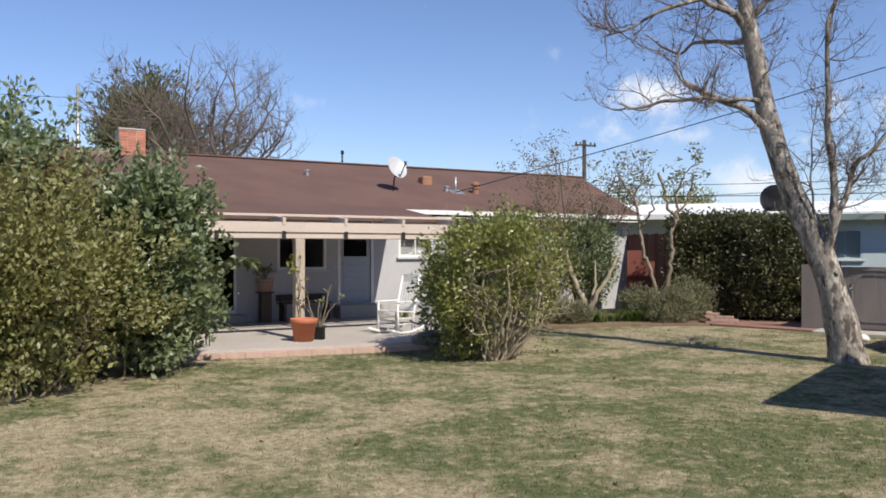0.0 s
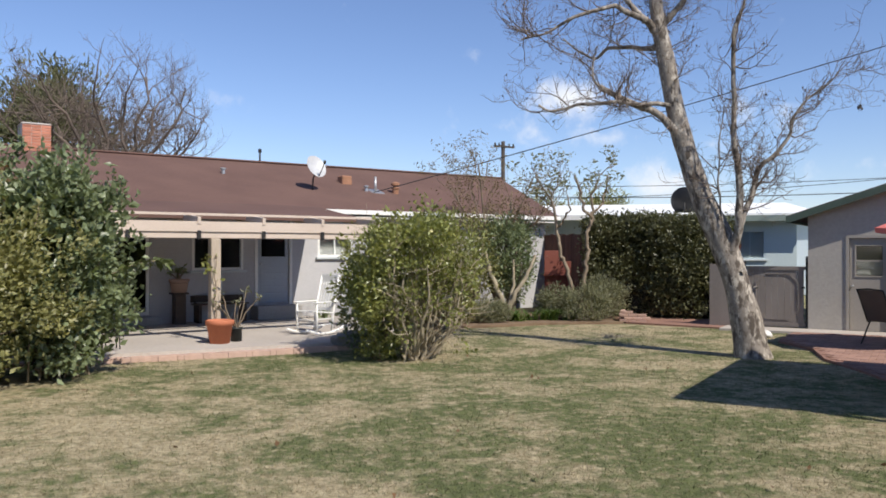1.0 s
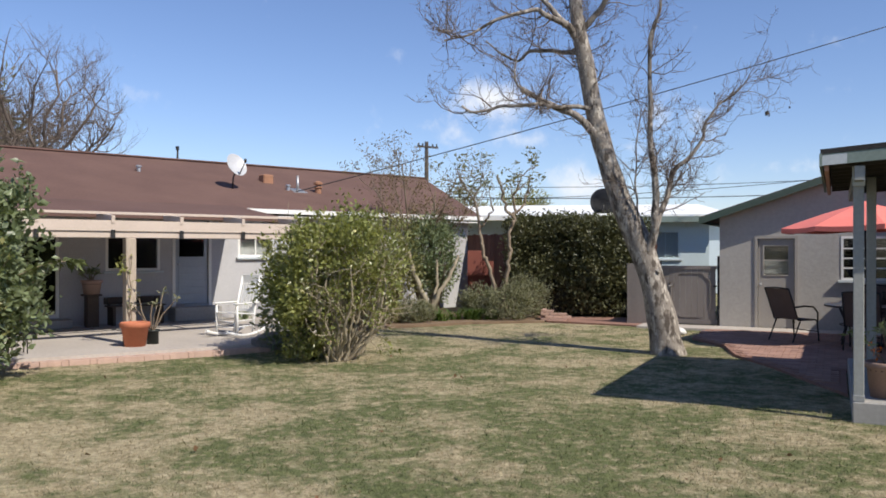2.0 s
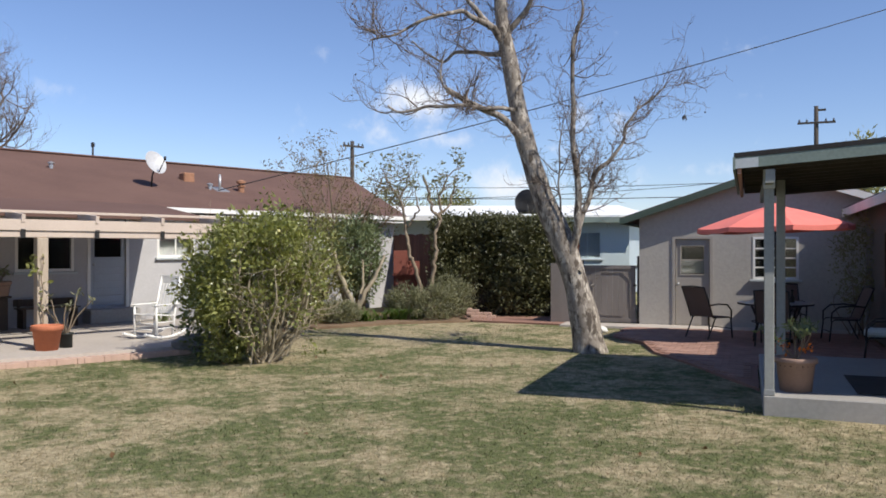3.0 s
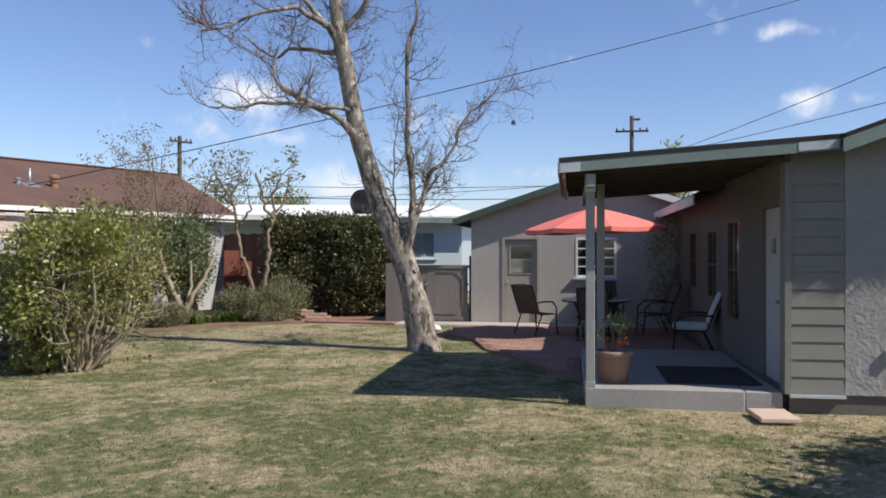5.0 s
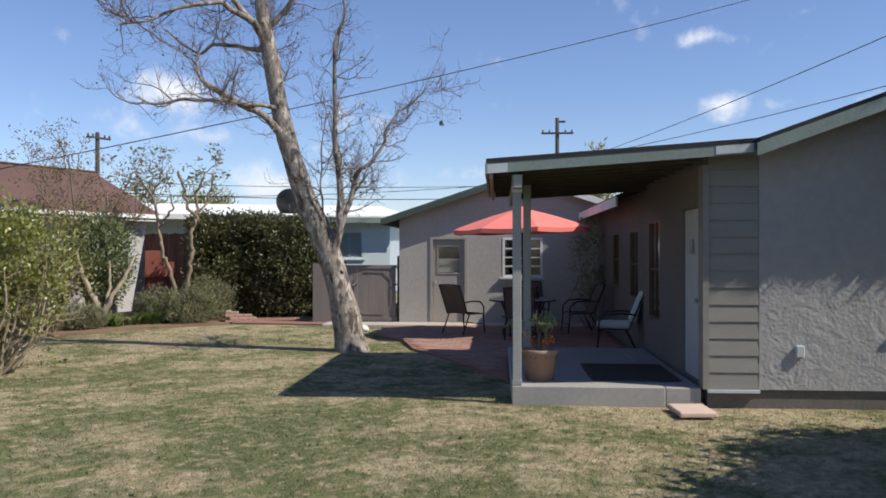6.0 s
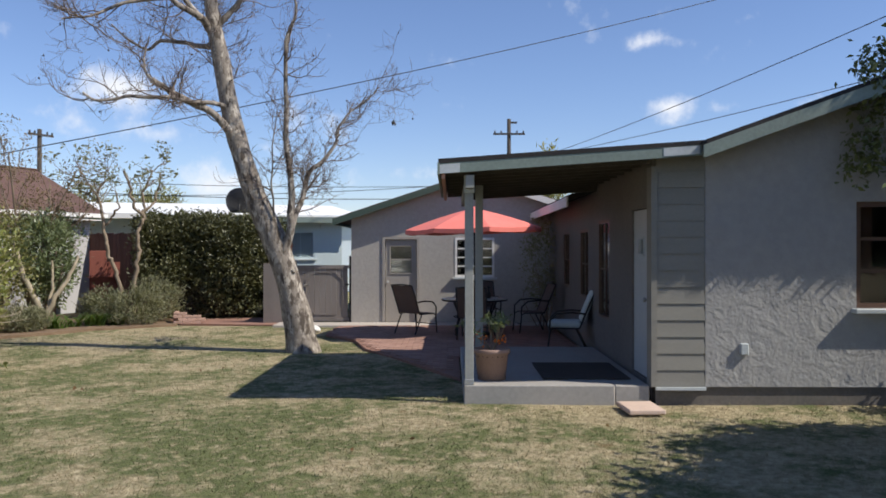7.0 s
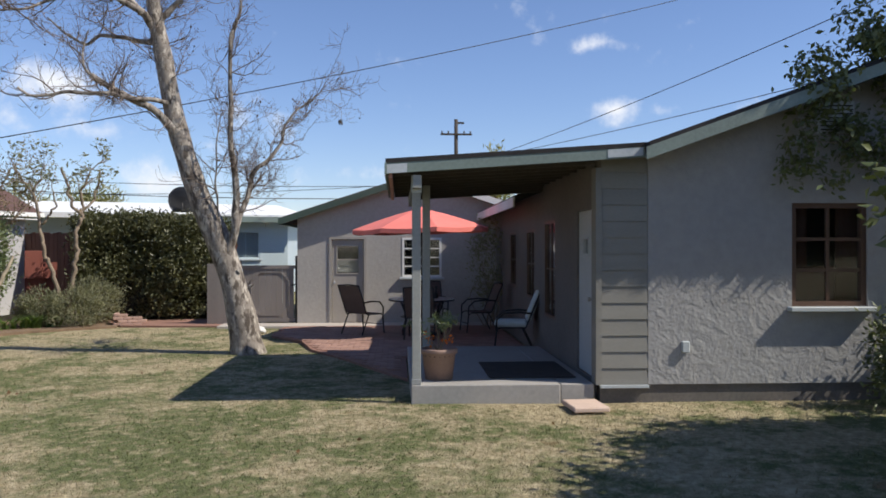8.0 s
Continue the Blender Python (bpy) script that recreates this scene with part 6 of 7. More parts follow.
def neighbour():
    """The low pale teal building with a white roof beyond the fence."""
    h = thing("house", pose(7.3, 25.8, 0, 0, 0, -20), "low pale teal house with a flat white roof", "house")
    part("wall", wall_bm(0.6, 6.35, 0, 2.72, 0, 0.2, [(4.55, 1.45, 5.45, 2.35)]), TEAL, h)
    part("wall", boxed(6.15, 0.2, 0, 6.35, 6, 2.72), TEAL, h)
    part("wall", boxed(-4.9, 0.4, 0, 0.598, 0.6, 2.72), TEAL, h)
    part("wall", boxed(-4.9, 5.8, 0, 6.15, 6, 2.72), TEAL, h)
    bm = bmesh.new()
    slab_from(bm, [(-5.4, -0.5, 2.86), (7.0, -0.5, 2.86), (7.0, 6.4, 3.55), (-5.4, 6.4, 3.55)], 0.12)
    part("roof", bm, WHITE_ROOF, h, "white coated low-slope roof")
    part("fascia", boxed(0.5, -0.53, 2.62, 7.0, -0.503, 2.8), GREEN_TRIM, h)
    part("fascia", boxed(-5.4, -0.54, 2.7, 0.496, -0.504, 2.86), WHITE_PAINT, h)
    window(h, 4.55, 1.45, 5.45, 2.35, 0.03, 2, 1, TEAL, wide=0.05)
    part("blind", boxed(4.6, 0.085, 1.5, 5.4, 0.095, 2.3), PALE_TRIM, h, "drawn pale blind behind the pane")
    d = thing("satellite_dish", h.matrix_world @ pose(3.05, 0.15, 2.9), "dark mesh satellite dish on the white roof", "satellite dish")
    bm = bmesh.new()
    lathe(bm, [(0.03, 0), (0.22, 0.03), (0.38, 0.09), (0.5, 0.17), (0.49, 0.185), (0.37, 0.11), (0.2, 0.05), (0.03, 0.02)], 28)
    bmesh.ops.transform(bm, verts=bm.verts, matrix=pose(0, 0, 0.32, 70, 0, 160))
    part("dish", bm, DARK_METAL, d)
    bm = bmesh.new()
    tube(bm, [(0, 0.02, -0.08), (0, 0.02, 0.4)], 0.03, 8)
    part("mast", bm, DARK_METAL, d)
    b = thing("house", pose(15.2, 30.5, 0, 0, 0, -27), "pale blue-white neighbouring house far behind the gate", "house")
    part("wall", boxed(-3, 0, 0, 4, 5, 2.8), PALE_BLUE, b)
    bm = bmesh.new()
    slab_from(bm, [(-3.3, -0.3, 2.9), (4.3, -0.3, 2.9), (4.3, 5.3, 3.05), (-3.3, 5.3, 3.05)], 0.1)
    part("roof", bm, WHITE_ROOF, b)


def pole(x, y, high, arms, turn, label, r=0.14, mat=None):
    t = thing("utility_pole", pose(x, y, 0, 0, 0, turn), label, "utility pole")
    bm = bmesh.new()
    tube(bm, [(0, 0, -0.1), (0, 0, high * 0.5), (0, 0, high)], [r, r * 0.88, r * 0.75], 10)
    part("pole", bm, mat or POLE_WOOD, t)
    for z, wide in arms:
        part("crossarm", boxed(-wide / 2, -0.16, z, wide / 2, -0.07, z + 0.1), mat or POLE_WOOD, t)
        for k in (-0.45, -0.25, 0.25, 0.45):
            bm = bmesh.new()
            lathe(bm, [(0.03, 0), (0.05, 0.03), (0.035, 0.07), (0.05, 0.1), (0.02, 0.14)], 8, (k * wide, -0.115, z + 0.1))
            part("insulator", bm, DARK_METAL, t)
    return t


def wire(a, b, sag, label="thin black overhead cable between poles and houses", r=0.012):
    a, b = Vector(a), Vector(b)
    pts = [a.lerp(b, i / 24) - Vector((0, 0, sag * 4 * (i / 24) * (1 - i / 24))) for i in range(25)]
    solid("cable", tubes("cable", [([tuple(p) for p in pts], [r] * 25)], WIRE, 5), WIRE, label, "cable")


patio()
brick_court()
path_and_bed()
fence()
garden_gate()
neighbour()
pole(7.75, 44.3, 7.75, [(7.4, 1.35)], 25, "dark wooden utility pole with crossarms")
p2 = pole(29.6, 33.9, 9.0, [(8.1, 1.75)], -37, "dark wooden utility pole with crossarms")
part("transformer_arm", boxed(0.05, -0.05, 8.75, 0.45, 0.05, 8.85), POLE_WOOD, p2)
pole(-16.5, 36.5, 9.2, [], 0, "pale street lamp pole beyond the house", r=0.1, mat=GALVANISED)
# ---- loose things ----
RED_CLOTH = material("coral_red_cloth", (0.80, 0.225, 0.185), (0.72, 0.185, 0.15), scale=3, fine=60, rough=0.85, bump=0.1)
SLING = material("brown_mesh_sling", (0.13, 0.095, 0.08), (0.10, 0.07, 0.06), scale=4, fine=80, rough=0.8, bump=0.2)
CUSHION = material("pale_cushion", (0.62, 0.66, 0.64), (0.5, 0.54, 0.53), scale=4, fine=40, rough=0.9, bump=0.2)
TABLE_GLASS = glass_material("table_glass", (0.72, 0.76, 0.74))
TABLE_GLASS.node_tree.nodes["Principled BSDF"].inputs["Transmission Weight"].default_value = 0.12
TABLE_GLASS.node_tree.nodes["Principled BSDF"].inputs["Roughness"].default_value = 0.2
MAT_BROWN = material("dark_doormat", (0.055, 0.045, 0.04), (0.035, 0.03, 0.027), scale=5, fine=90, rough=1.0, bump=0.6)
PINK_STONE = material("pinkish_stone", (0.6, 0.46, 0.37), (0.5, 0.37, 0.3), scale=5, fine=40, rough=0.9, bump=0.3)
STONE_WHITE = material("white_stone", (0.72, 0.7, 0.66), (0.55, 0.53, 0.5), scale=8, fine=40, rough=0.9, bump=0.5)
STONE_GREY = material("grey_stone", (0.27, 0.265, 0.26), (0.19, 0.185, 0.18), scale=6, fine=40, rough=0.95, bump=0.5)
ORANGE = leaf_material("orange_flower", (0.75, 0.2, 0.03), (0.6, 0.14, 0.02))
DARK_WOOD = material("dark_bench_wood", (0.085, 0.06, 0.045), (0.05, 0.036, 0.028), scale=2, fine=25, bump=0.3, stretch=(0.6, 3, 3))


def tube_bm(points, r, sides=7):
    bm = bmesh.new()
    tube(bm, points, r, sides)
    return bm


def flower_pot(name, m, r_top, r_foot, high, mat, label, rim=0.05):
    t = thing(name, m, label, "plant pot")
    bm = bmesh.new()
    w = max(0.02, r_top * 0.09)
    lathe(bm, [(r_foot, 0), (r_top - w * 1.2, high - rim), (r_top, high - rim + 0.003), (r_top, high - 0.008), (r_top - 0.008, high), (r_top - w, high), (r_top - w * 1.3, high - 0.06)], 28)
    for f in bm.faces:
        f.smooth = len(f.verts) == 4
    part("pot_body", bm, mat, t)
    bm = bmesh.new()
    lathe(bm, [(r_top - w * 1.35, high - 0.09), (r_top - w * 1.3, high - 0.055), (r_top * 0.3, high - 0.045)], 20)
    part("soil", bm, SOIL, t)
    return t


def rocking_chair(m):
    t = thing("rocking_chair", m, "white painted wooden rocking chair on the patio", "chair")
    W = WHITE_PAINT
    for s in (-0.26, 0.26):
        pts = [(-0.52 + 0.104 * i, s, 0.03 + 0.11 * ((-0.52 + 0.104 * i) / 0.55) ** 2) for i in range(11)]
        part("rocker", tube_bm(pts, 0.028, 8), W, t)
        part("front_leg", tube_bm([(0.24, s, 0.05), (0.25, s, 0.62)], [0.024, 0.022], 8), W, t)
        part("back_post", tube_bm([(-0.2, s * 0.9, 0.06), (-0.24, s * 0.9, 0.42), (-0.42, s * 0.86, 1.14)], [0.024, 0.024, 0.019], 8), W, t)
        part("arm", boxed(-0.32, s - 0.045, 0.62, 0.32, s + 0.045, 0.645, bevel=0.01), W, t)
        part("stretcher", tube_bm([(0.24, s, 0.2), (-0.2, s * 0.9, 0.2)], 0.012, 6), W, t)
        part("stretcher", tube_bm([(0.24, s, 0.31), (-0.21, s * 0.9, 0.31)], 0.012, 6), W, t)
    part("stretcher", tube_bm([(0.24, -0.26, 0.18), (0.24, 0.26, 0.18)], 0.012, 6), W, t)
    part("stretcher", tube_bm([(0.24, -0.26, 0.29), (0.24, 0.26, 0.29)], 0.012, 6), W, t)
    for i in range(7):
        x = -0.22 + i * 0.073
        part("seat_slat", boxed(x, -0.27, 0.41 + 0.006 * i, x + 0.062, 0.27, 0.43 + 0.006 * i, bevel=0.005), W, t)
    for i in range(6):
        y = -0.175 + i * 0.07
        bm = bmesh.new()
        beam(bm, (-0.255, y, 0.47), (-0.4, y, 1.0), 0.052, 0.018)
        part("back_slat", bm, W, t)
    bm = bmesh.new()
    beam(bm, (-0.42, -0.25, 1.07), (-0.42, 0.25, 1.07), 0.03, 0.17)
    part("top_rail", bm, W, t)
    bm = bmesh.new()
    beam(bm, (-0.25, -0.24, 0.48), (-0.25, 0.24, 0.48), 0.022, 0.06)
    part("lower_rail", bm, W, t)


def sling_chair(m, label, fabric=None, cushion=False):
    """A metal patio chair, facing +x."""
    t = thing("patio_chair", m, label, "chair", "chairs round the garden table" if not cushion else "")
    F = DARK_METAL
    for s in (-0.28, 0.28):
        part("side_frame", tube_bm([(-0.46, s, 1.0), (-0.34, s, 0.72), (-0.22, s, 0.42), (0.2, s, 0.42), (0.26, s, 0.38), (0.3, s, 0.02)], 0.014, 7), F, t)
        part("back_leg", tube_bm([(-0.16, s, 0.42), (-0.36, s, 0.02)], 0.014, 7), F, t)
        part("armrest", tube_bm([(-0.32, s * 1.02, 0.66), (-0.1, s * 1.08, 0.68), (0.14, s * 1.08, 0.66), (0.26, s * 1.04, 0.55), (0.27, s, 0.38)], 0.016, 7), F, t)
    part("top_bar", tube_bm([(-0.46, -0.28, 1.0), (-0.47, 0, 1.02), (-0.46, 0.28, 1.0)], 0.014, 7), F, t)
    part("crossbar", tube_bm([(0.28, -0.28, 0.2), (0.28, 0.28, 0.2)], 0.01, 6), F, t)
    if not cushion:
        bm = bmesh.new()
        line = [(-0.455, 0.99), (-0.34, 0.71), (-0.23, 0.44), (0.0, 0.405), (0.2, 0.425)]
        rows = [[bm.verts.new((x, y, z + dz)) for y in (-0.265, 0.265)] for dz in (0, 0.008) for x, z in line]
        for k in (0, 5):
            for i in range(4):
                a, b = rows[k + i], rows[k + i + 1]
                bm.faces.new((a[0], a[1], b[1], b[0]) if k else (a[0], b[0], b[1], a[1]))
        for i in range(4):
            for e in (0, 1):
                bm.faces.new((rows[i][e], rows[i + 1][e], rows[i + 6][e], rows[i + 5][e]))
        part("sling", bm, fabric or SLING, t)
    else:
        part("seat_cushion", boxed(-0.24, -0.26, 0.43, 0.3, 0.26, 0.53, bevel=0.03), CUSHION, t)
        bm = boxed(-0.05, -0.26, 0, 0.05, 0.26, 0.55, bevel=0.03)
        bmesh.ops.transform(bm, verts=bm.verts, matrix=pose(-0.25, 0, 0.53, 0, -22, 0))
        part("back_cushion", bm, CUSHION, t)
    return t


def garden_table(m):
    t = thing("garden_table", m, "round glass-topped garden table on dark metal legs", "table")
    bm = bmesh.new()
    lathe(bm, [(0.66, 0.0), (0.67, 0.004), (0.67, 0.01), (0.66, 0.014)], 36, (0, 0, 0.716))
    part("glass_top", bm, TABLE_GLASS, t)
    ring = [(0.66 * math.cos(a * 0.17453), 0.66 * math.sin(a * 0.17453), 0.7) for a in range(37)]
    part("rim", tube_bm(ring, 0.016, 6), DARK_METAL, t)
    for k in range(4):
        a = 0.785 + k * 1.5708
        part("leg", tube_bm([(0.6 * math.cos(a), 0.6 * math.sin(a), 0.69), (0.42 * math.cos(a), 0.42 * math.sin(a), 0.36), (0.55 * math.cos(a), 0.55 * math.sin(a), 0.02)], 0.016, 7), DARK_METAL, t)
    part("ring", tube_bm([(0.42 * math.cos(a * 0.3491), 0.42 * math.sin(a * 0.3491), 0.36) for a in range(19)], 0.01, 6), DARK_METAL, t)
    return t


def parasol(m, high=2.54, reach=1.34, drop=0.4):
    t = thing("parasol", m, "open coral-red garden parasol through the glass table", "parasol")
    part("pole", tube_bm([(0, 0, 0.02), (0, 0, high + 0.02)], 0.02, 10), DARK_METAL, t)
    bm = bmesh.new()
    lathe(bm, [(0.25, 0.0), (0.25, 0.05), (0.06, 0.09), (0.03, 0.3)], 20)
    part("base", bm, DARK_METAL, t)
    bm = bmesh.new()
    n, rings = 8, 6
    def spot(k, sub, u, lift=0.0):
        a = 6.28319 * (k + sub) / n
        flat = math.cos(3.14159 / n) / math.cos(6.28319 * (sub - 0.5) / n)
        r = reach * u * flat
        belly = 0.07 * math.sin(3.14159 * sub) * u
        return (r * math.cos(a), r * math.sin(a), high - drop * u ** 1.25 - belly * 0.35 + lift)
    for lift, flip in ((0, False), (-0.006, True)):
        for k in range(n):
            for s in range(4):
                for j in range(rings):
                    q = [bm.verts.new(spot(k, (s + ds) / 4, max(0.03, (j + dj) / rings), lift)) for ds, dj in ((0, 0), (0, 1), (1, 1), (1, 0))]
                    bm.faces.new(q[::-1] if flip else q)
    bmesh.ops.remove_doubles(bm, verts=bm.verts, dist=0.002)
    canopy = part("canopy", bm, RED_CLOTH, t, "coral-red fabric canopy of eight panels")
    bm = bmesh.new()
    for k in range(n):
        for s in range(4):
            a, b = spot(k, s / 4, 1.0), spot(k, (s + 1) / 4, 1.0)
            q = [bm.verts.new(p) for p in (a, b, (b[0] * 1.002, b[1] * 1.002, b[2] - 0.085), (a[0] * 1.002, a[1] * 1.002, a[2] - 0.085))]
            bm.faces.new(q)
    bmesh.ops.remove_doubles(bm, verts=bm.verts, dist=0.002)
    part("valance", bm, RED_CLOTH, canopy)
    bm = bmesh.new()
    lathe(bm, [(0.2, high - 0.05), (0.12, high + 0.0), (0.03, high + 0.035)], 16)
    part("vent_cap", bm, RED_CLOTH, canopy)
    for k in range(n):
        a = 6.28319 * k / n
        e = spot(k, 0, 1.0, -0.02)
        part("rib", tube_bm([(0.03 * math.cos(a), 0.03 * math.sin(a), high - 0.03), spot(k, 0, 0.5, -0.02), e], 0.008, 5), DARK_METAL, t)
        part("strut", tube_bm([(0, 0, high - 0.45), spot(k, 0, 0.5, -0.03)], 0.007, 5), DARK_METAL, t)
    return t


P = PORCH_AT
rocking_chair(HOUSE_AT @ pose(-0.92, -4.05, 0.1, 0, 0, 200))
pot = flower_pot("plant_pot", HOUSE_AT @ pose(-2.98, -4.42, 0.1), 0.25, 0.17, 0.41, TERRACOTTA, "large terracotta pot before the patio post", rim=0.09)
black = flower_pot("plant_pot", HOUSE_AT @ pose(-2.62, -4.28, 0.1), 0.125, 0.1, 0.25, BLACK_PLASTIC, "black plastic nursery pot with a bare forked plant", rim=0.03)


def sparse_plant(parent, arms, high, seed, leaf, base=0.2, n_tip=9, size=0.11, ratio=0.35, r=0.016, bark=None):
    rng = np.random.default_rng(seed)
    lines, tips = [], []
    for k in range(arms):
        a = 6.283 * k / arms + rng.uniform(-0.4, 0.4)
        pts, rad = twig(rng, (0, 0, base), (math.cos(a) * 0.5, math.sin(a) * 0.5, 1), high * rng.uniform(0.7, 1.0), r, lift=0.02, wander=0.14)
        lines.append((pts, np.linspace(r, r * 0.6, len(pts))))
        tips.append(pts[-1])
        part("stem", tubes("stem", [lines[-1]], bark or BARK_PALE, 6), bark or BARK_PALE, parent)
    at = np.repeat(np.array(tips), n_tip, 0) + rng.normal(size=(arms * n_tip, 3)) * 0.03
    tagged(part("leaf_tuft", leaves("leaf_tuft", at, rng.normal(size=at.shape) + np.array([0, 0, 0.2]), size, ratio, leaf, rng), leaf, parent), kind="stuff")


sparse_plant(black, 6, 0.75, 91, SAGE, base=0.18, n_tip=7)


def post_vine():
    rng = np.random.default_rng(92)
    t = thing("vine", HOUSE_AT @ pose(-2.93, -4.15, 0), "thin vine with yellowing leaves up the post", "vine")
    pts = np.array([[0.02 * math.sin(i * 1.3) - 0.04, -0.03 + 0.01 * math.cos(i), 0.45 + i * 0.1] for i in range(13)])
    part("stem", tubes("stem", [(pts, np.linspace(0.012, 0.006, 13))], BARK_PALE, 6), BARK_PALE, t)
    at = np.concatenate([pts[rng.integers(0, 13, 5)], np.array([-0.18, -0.05, 1.48]) + rng.normal(size=(26, 3)) * 0.09])
    tagged(part("leaf_tuft", leaves("leaf_tuft", at, rng.normal(size=at.shape), 0.1, 0.6, CITRUS, rng), CITRUS, t), kind="stuff")


post_vine()
ped = thing("pedestal", HOUSE_AT @ pose(-2.42, -0.4, 0.1), "dark timber pedestal by the patio wall", "pedestal")
part("column", boxed(-0.12, -0.12, 0, 0.12, 0.12, 0.66, bevel=0.01), DARK_WOOD, ped)
part("top", boxed(-0.17, -0.17, 0.662, 0.17, 0.17, 0.7, bevel=0.006), DARK_WOOD, ped)
# pot colour already carries the patio shade
bowl = flower_pot("plant_pot", HOUSE_AT @ pose(-2.42, -0.4, 0.8), 0.22, 0.16, 0.3, TERRACOTTA_SHADED, "terracotta pot on a pedestal in the patio shade", rim=0.06)
sparse_plant(bowl, 5, 0.3, 93, GLOSSY, base=0.25, n_tip=14, size=0.12)
bench = thing("bench", HOUSE_AT @ pose(-1.45, -0.32, 0.1), "low dark wooden bench under the patio window", "bench")
for i in range(3):
    part("seat_slat", boxed(-0.62, -0.18 + i * 0.125, 0.4, 0.62, -0.07 + i * 0.125, 0.43, bevel=0.004), DARK_WOOD, bench)
for x in (-0.55, 0.5):
    part("leg", boxed(x, -0.17, 0, x + 0.06, 0.17, 0.398), DARK_WOOD, bench)
part("backrest", boxed(-0.62, 0.2, 0.45, 0.62, 0.23, 0.6, bevel=0.004), DARK_WOOD, bench)
for x in (-0.55, 0.5):
    part("back_post", boxed(x, 0.172, 0, x + 0.05, 0.198, 0.6), DARK_WOOD, bench)
stand = thing("plant_stand", HOUSE_AT @ pose(-4.75, -4.2, 0.1), "thin dark metal plant stand by the shrubs", "plant stand")
for k in range(4):
    a = 0.785 + 1.5708 * k
    part("leg", tube_bm([(0.16 * math.cos(a), 0.16 * math.sin(a), 0), (0.14 * math.cos(a), 0.14 * math.sin(a), 0.5)], 0.01, 6), DARK_METAL, stand)
part("ring", tube_bm([(0.14 * math.cos(i * 0.3491), 0.14 * math.sin(i * 0.3491), 0.5) for i in range(19)], 0.01, 6), DARK_METAL, stand)
strap_plant(tuple((HOUSE_AT @ Vector((0.95, -0.85, 0.1)))), 22, 0.85, 94, GLOSSY, "dark spiky potless plant against the white wall")

# leafy shoot that reaches out over the patio
def shoot():
    rng = np.random.default_rng(95)
    t = thing("branch", pose(-3.6, 11.7, 0), "leafy shoot reaching from the camellia-like shrub", "branch")
    p = np.array([[-0.4, 0, 1.15], [0, 0, 1.35], [0.3, 0.02, 1.5], [0.6, 0.03, 1.58], [0.85, 0.03, 1.58]])
    row = smooth_line([[*q, 0.008] for q in p], 6)
    part("stem", tubes("stem", [(row[:, :3], row[:, 3])], BARK_PALE, 5), BARK_PALE, t)
    at = np.repeat(row[6:, :3], 4, 0)
    tagged(part("leaf_tuft", leaves("leaf_tuft", at, rng.normal(size=at.shape) * 0.5 + np.array([0.5, 0, -0.3]), 0.15, 0.4, CITRUS_DULL, rng), CITRUS_DULL, t), kind="stuff")


shoot()

# garden table group before the garage
a_chair = sling_chair(P @ pose(-0.84, 7.2, 0.034, 0, 0, 50), "brown sling garden chair with dark metal frame")
copy_thing(a_chair, P @ pose(0.3, 6.2, 0.034, 0, 0, 80))
copy_thing(a_chair, P @ pose(1.5, 7.5, 0.034, 0, 0, 190))
copy_thing(a_chair, P @ pose(0.6, 8.35, 0.034, 0, 0, -80))
garden_table(P @ pose(0.33, 7.1, 0.034))
parasol(P @ pose(0.38, 6.98, 0.034, 0, -1.6, 10), reach=1.39)
bottle = thing("bottle", P @ pose(0.62, 7.1, 0.764), "small dark bottle on the glass table", "bottle")
bm = bmesh.new()
lathe(bm, [(0.04, 0), (0.045, 0.02), (0.045, 0.1), (0.015, 0.14), (0.015, 0.2), (0.03, 0.205), (0.03, 0.24)], 14)
part("bottle_body", bm, DARK_METAL, bottle)
sling_chair(P @ pose(1.78, 4.3, 0.034, 0, 0, 172), "metal porch chair with pale grey cushions", cushion=True)
# pot colour already carries the porch shade
big = flower_pot("plant_pot", P @ pose(0.34, 0.44, 0.197), 0.225, 0.165, 0.37, TERRACOTTA_SHADED, "terracotta pot with flowers on the porch, shade in its colour", rim=0.06)
sparse_plant(big, 9, 0.5, 96, GLOSSY, base=0.3, n_tip=16, size=0.1, ratio=0.3, r=0.006)
sparse_plant(big, 2, 0.24, 97, ORANGE, base=0.32, n_tip=12, size=0.06, ratio=0.7, r=0.004)
solid("doormat", boxed(0.95, 0.4, 0.2, 2.0, 1.75, 0.214, bevel=0.004), MAT_BROWN, "dark brown doormat on the porch slab", "doormat", P)
solid("stepping_stone", boxed(-0.2, -0.26, 0, 0.2, 0.26, 0.055, bevel=0.012), PINK_STONE, "loose pinkish paving tile in the grass by the porch", "paving tile", P @ pose(1.93, -0.38, -0.015, 0, 0, 4))
bm = bmesh.new()
bmesh.ops.create_icosphere(bm, subdivisions=3, radius=0.13)
for v in bm.verts:
    v.co *= 1 + 0.25 * noise.noise(v.co * 9)
    v.co.z *= 0.65
solid("stone", bm, STONE_WHITE, "small pale rounded stone by the tree", "stone", pose(8.05, 15.5, 0.05))
bm = bmesh.new()
bmesh.ops.create_icosphere(bm, subdivisions=3, radius=0.3)
for v in bm.verts:
    v.co *= 1 + 0.3 * noise.noise(v.co * 5)
    v.co.z *= 0.55
    v.co.x *= 1.35
solid("stone", bm, STONE_GREY, "low grey rounded stone beside the rounded bush", "stone", pose(-0.15, 14.6, 0.14, 0, 0, 20))
q = P @ Vector((1.9, 8.7, 0))
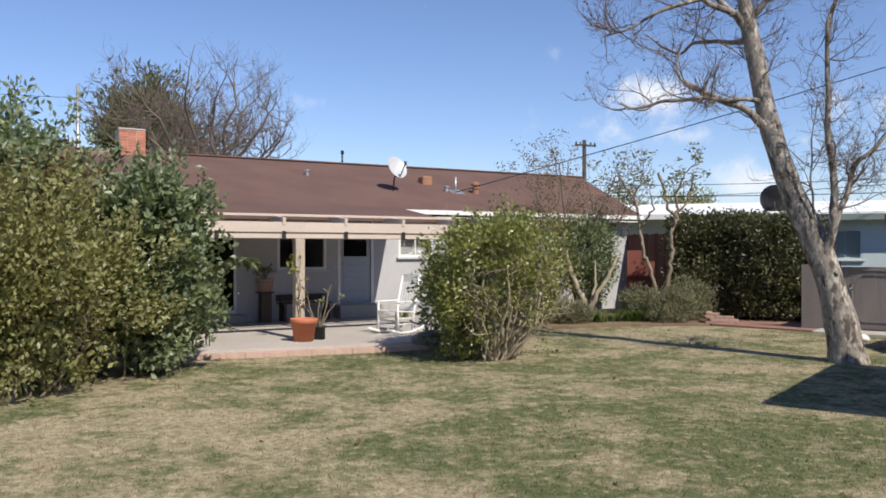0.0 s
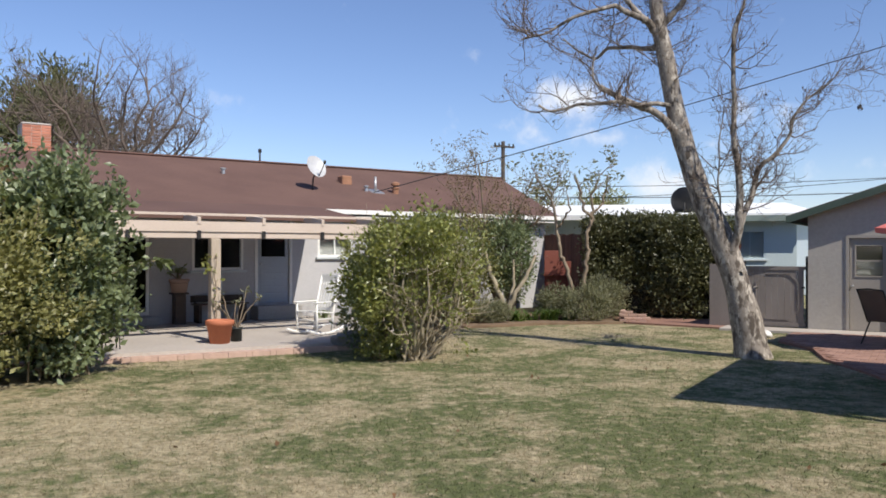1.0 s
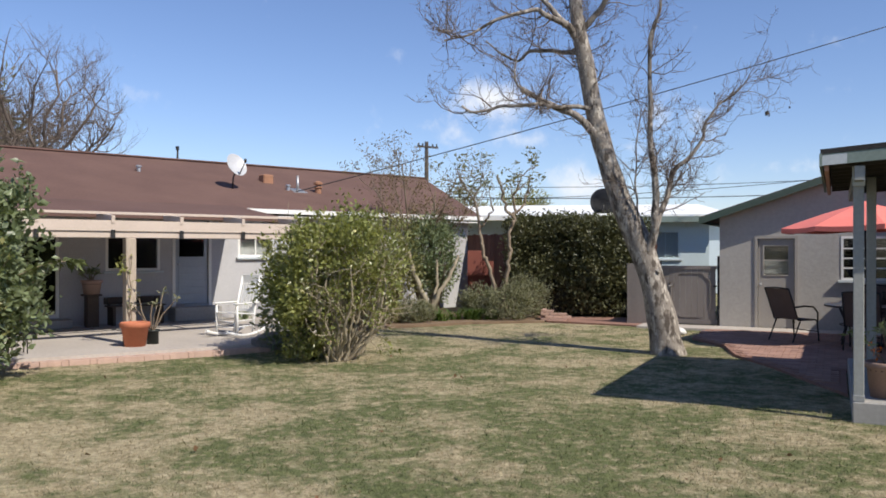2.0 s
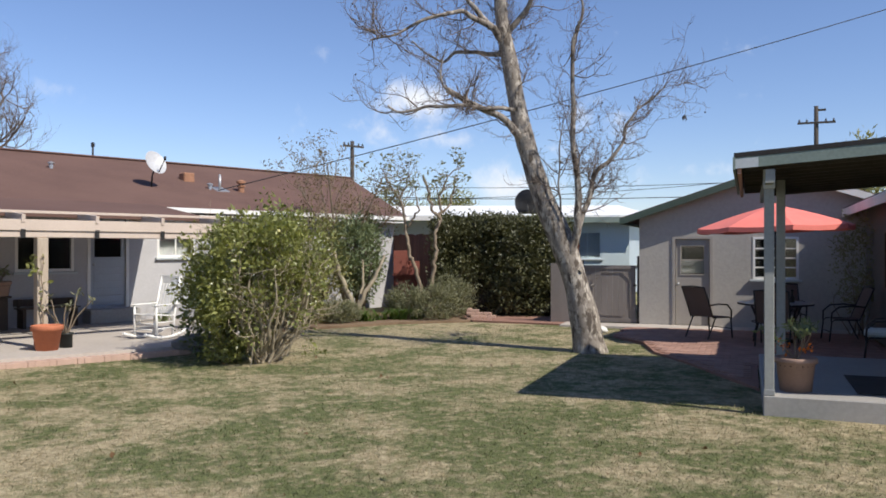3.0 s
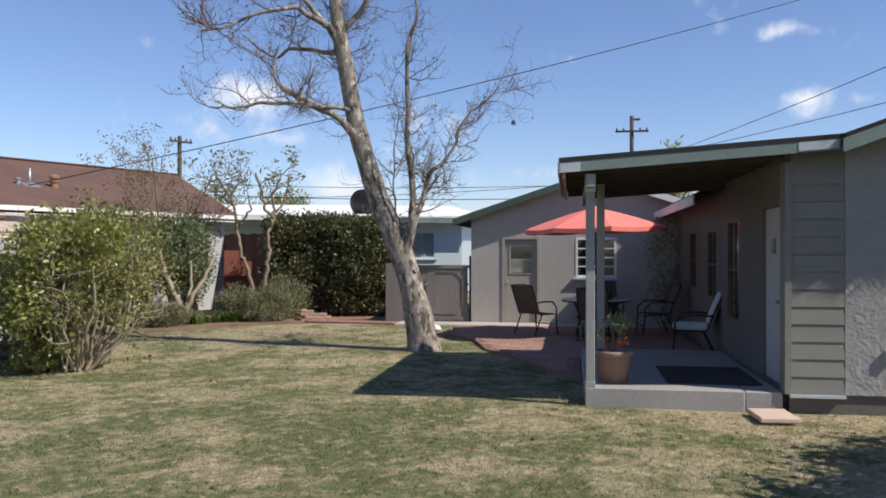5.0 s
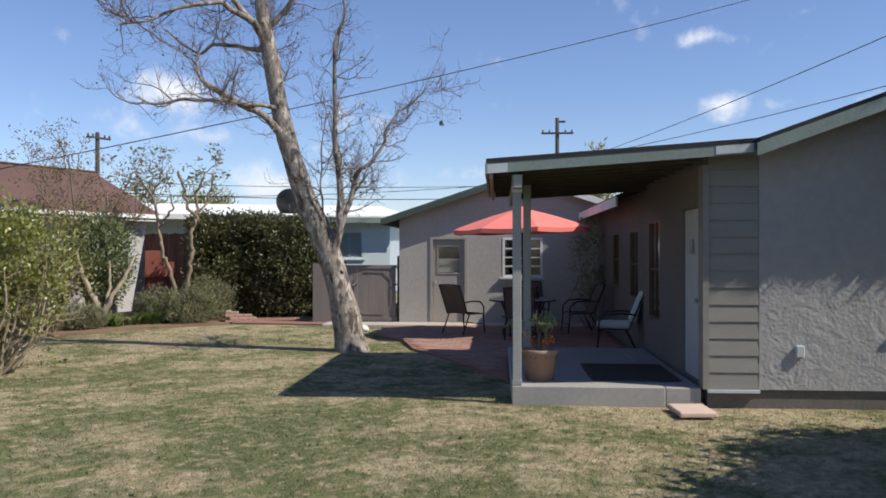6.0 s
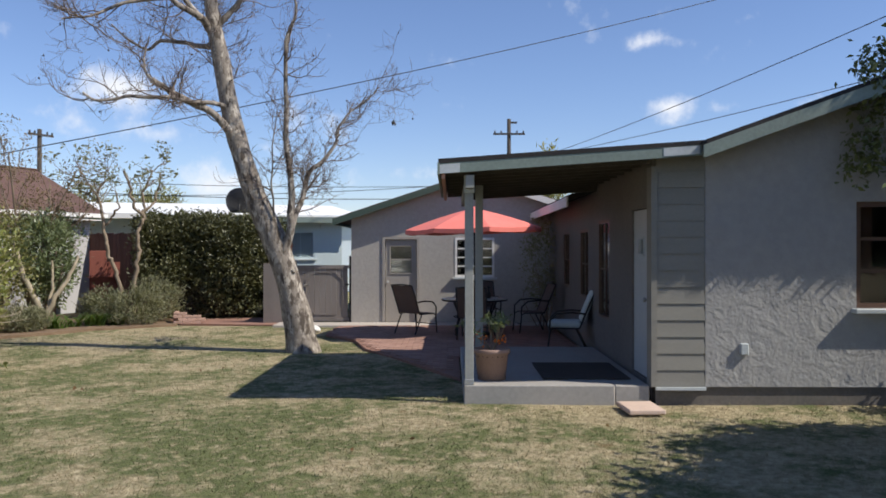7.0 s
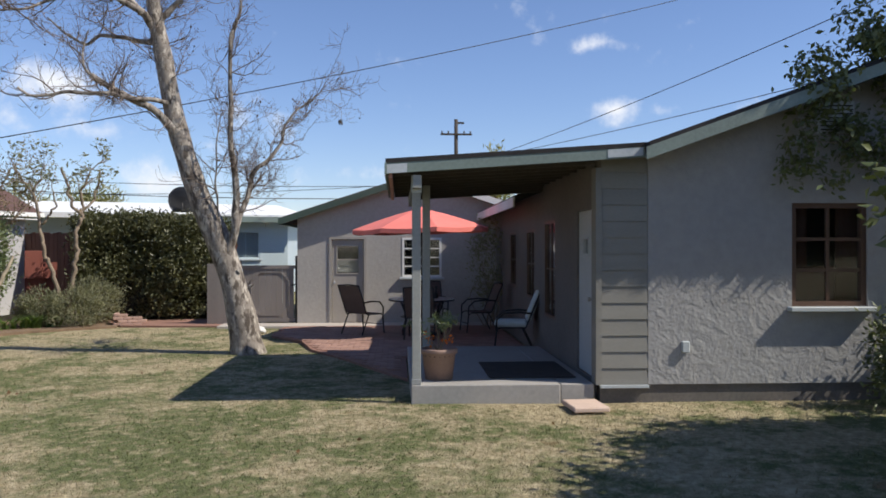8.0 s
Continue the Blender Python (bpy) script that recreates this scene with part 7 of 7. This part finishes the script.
bush((q.x, q.y, 0), (0, 0, 1.35), (0.36, 0.36, 1.15), 75, 22, 0.1, 0.075, 0.4, SAGE, "tall thin shrub in the corner of the brick court", 98, stems=12, stem_r=0.012)


# ---- overhead cables ----
wire((0.3, 22.46, 3.33), (29.45, 17.0, 12.2), 0.3, r=0.014)
wire((7.75, 44.2, 5.25), (29.6, 33.8, 5.35), 0.25, r=0.016)
wire((7.75, 44.2, 4.7), (29.6, 33.8, 4.65), 0.25, r=0.022)
wire((7.75, 44.2, 4.5), (29.6, 33.8, 5.6), 0.35, r=0.016)
wire((29.6, 33.8, 6.3), (20.74, 7.35, 8.05), 0.25, r=0.014)
wire((29.6, 33.8, 6.6), (24.41, 8.95, 7.07), 0.2, r=0.014)
wire((-16.5, 36.5, 8.6), (-40, 30, 9.4), 0.2, r=0.012)
# ---- grass ----
def grass():
    rng = np.random.default_rng(3)
    n = 330000
    d = 1.6 * (19.0 / 1.6) ** (rng.random(n) ** 0.75)
    b = np.radians(rng.uniform(-50, 90, n))
    x, y = d * np.sin(b), d * np.cos(b)

    def local(deg, ox, oy):
        c, s = math.cos(radians(deg)), math.sin(radians(deg))
        return (x - ox) * c + (y - oy) * s, -(x - ox) * s + (y - oy) * c
    px, py = local(-37, 5.7, 7.31)
    hx, hy = local(30, -2.14, 19.89)
    ok = ~((px > -0.02) & (px < 2.14) & (py > -0.02) & (py < 9.9)) & ~((px > 2.1) & (py > 0.0)) & ~((px > court_edge(py) - 0.04 * np.sin(y * 9)) & (px < 2.2) & (py > 1.6) & (py < 9.1))
    ok &= ~((px > -4.3) & (py > 9.0))
    ok &= ~((hx > -7.6) & (hx < 0.9) & (hy > -5.6 + 0.15 * np.abs(hx + 1.2))) & ~((y > 18.7) & (x > 2)) & ~((hy > -2.9) & (hx < 4.5))
    ok &= ~((x < -4.1) & (y > 9.2))
    x, y, d = x[ok], y[ok], d[ok]
    n = len(x)
    z = np.array([lawn_height(a, c) for a, c in zip(x, y)]) - 0.035
    tall = rng.uniform(0.014, 0.04, n) * (1 + 0.5 * (rng.random(n) < 0.08))
    a = rng.uniform(0, 6.283, n)
    w = rng.uniform(0.002, 0.0045, n) * np.sqrt(d / 4.0)
    lean = rng.normal(size=(n, 2)) * 0.032
    foot = np.stack([x, y, z], 1)
    side = np.stack([np.cos(a) * w, np.sin(a) * w, np.zeros(n)], 1)
    tip = foot + np.stack([lean[:, 0], lean[:, 1], tall], 1)
    v = np.stack([foot - side, foot + side, tip], 1).reshape(-1, 3)
    f = np.arange(3 * n).reshape(-1, 3)
    solid("grass", mesh_np("grass", v, f, LAWN), LAWN, "short mown grass blades, part green and part straw", "grass", kind="stuff")
    # fallen leaves on the lawn
    m = 45
    dd, bb = 4.6 + 12 * rng.random(m), np.radians(rng.uniform(-22, 50, m))
    at = np.stack([dd * np.sin(bb), dd * np.cos(bb), np.full(m, 0.015)], 1)
    ok = at[:, 1] < 14
    way = rng.normal(size=(m, 3)) * np.array([1, 1, 0.12])
    solid("fallen_leaves", leaves("fallen_leaves", at[ok], way[ok], 0.07, 0.8, RUSSET, rng), RUSSET, "scattered dry brown leaves on the lawn", "leaves", kind="stuff")


grass()
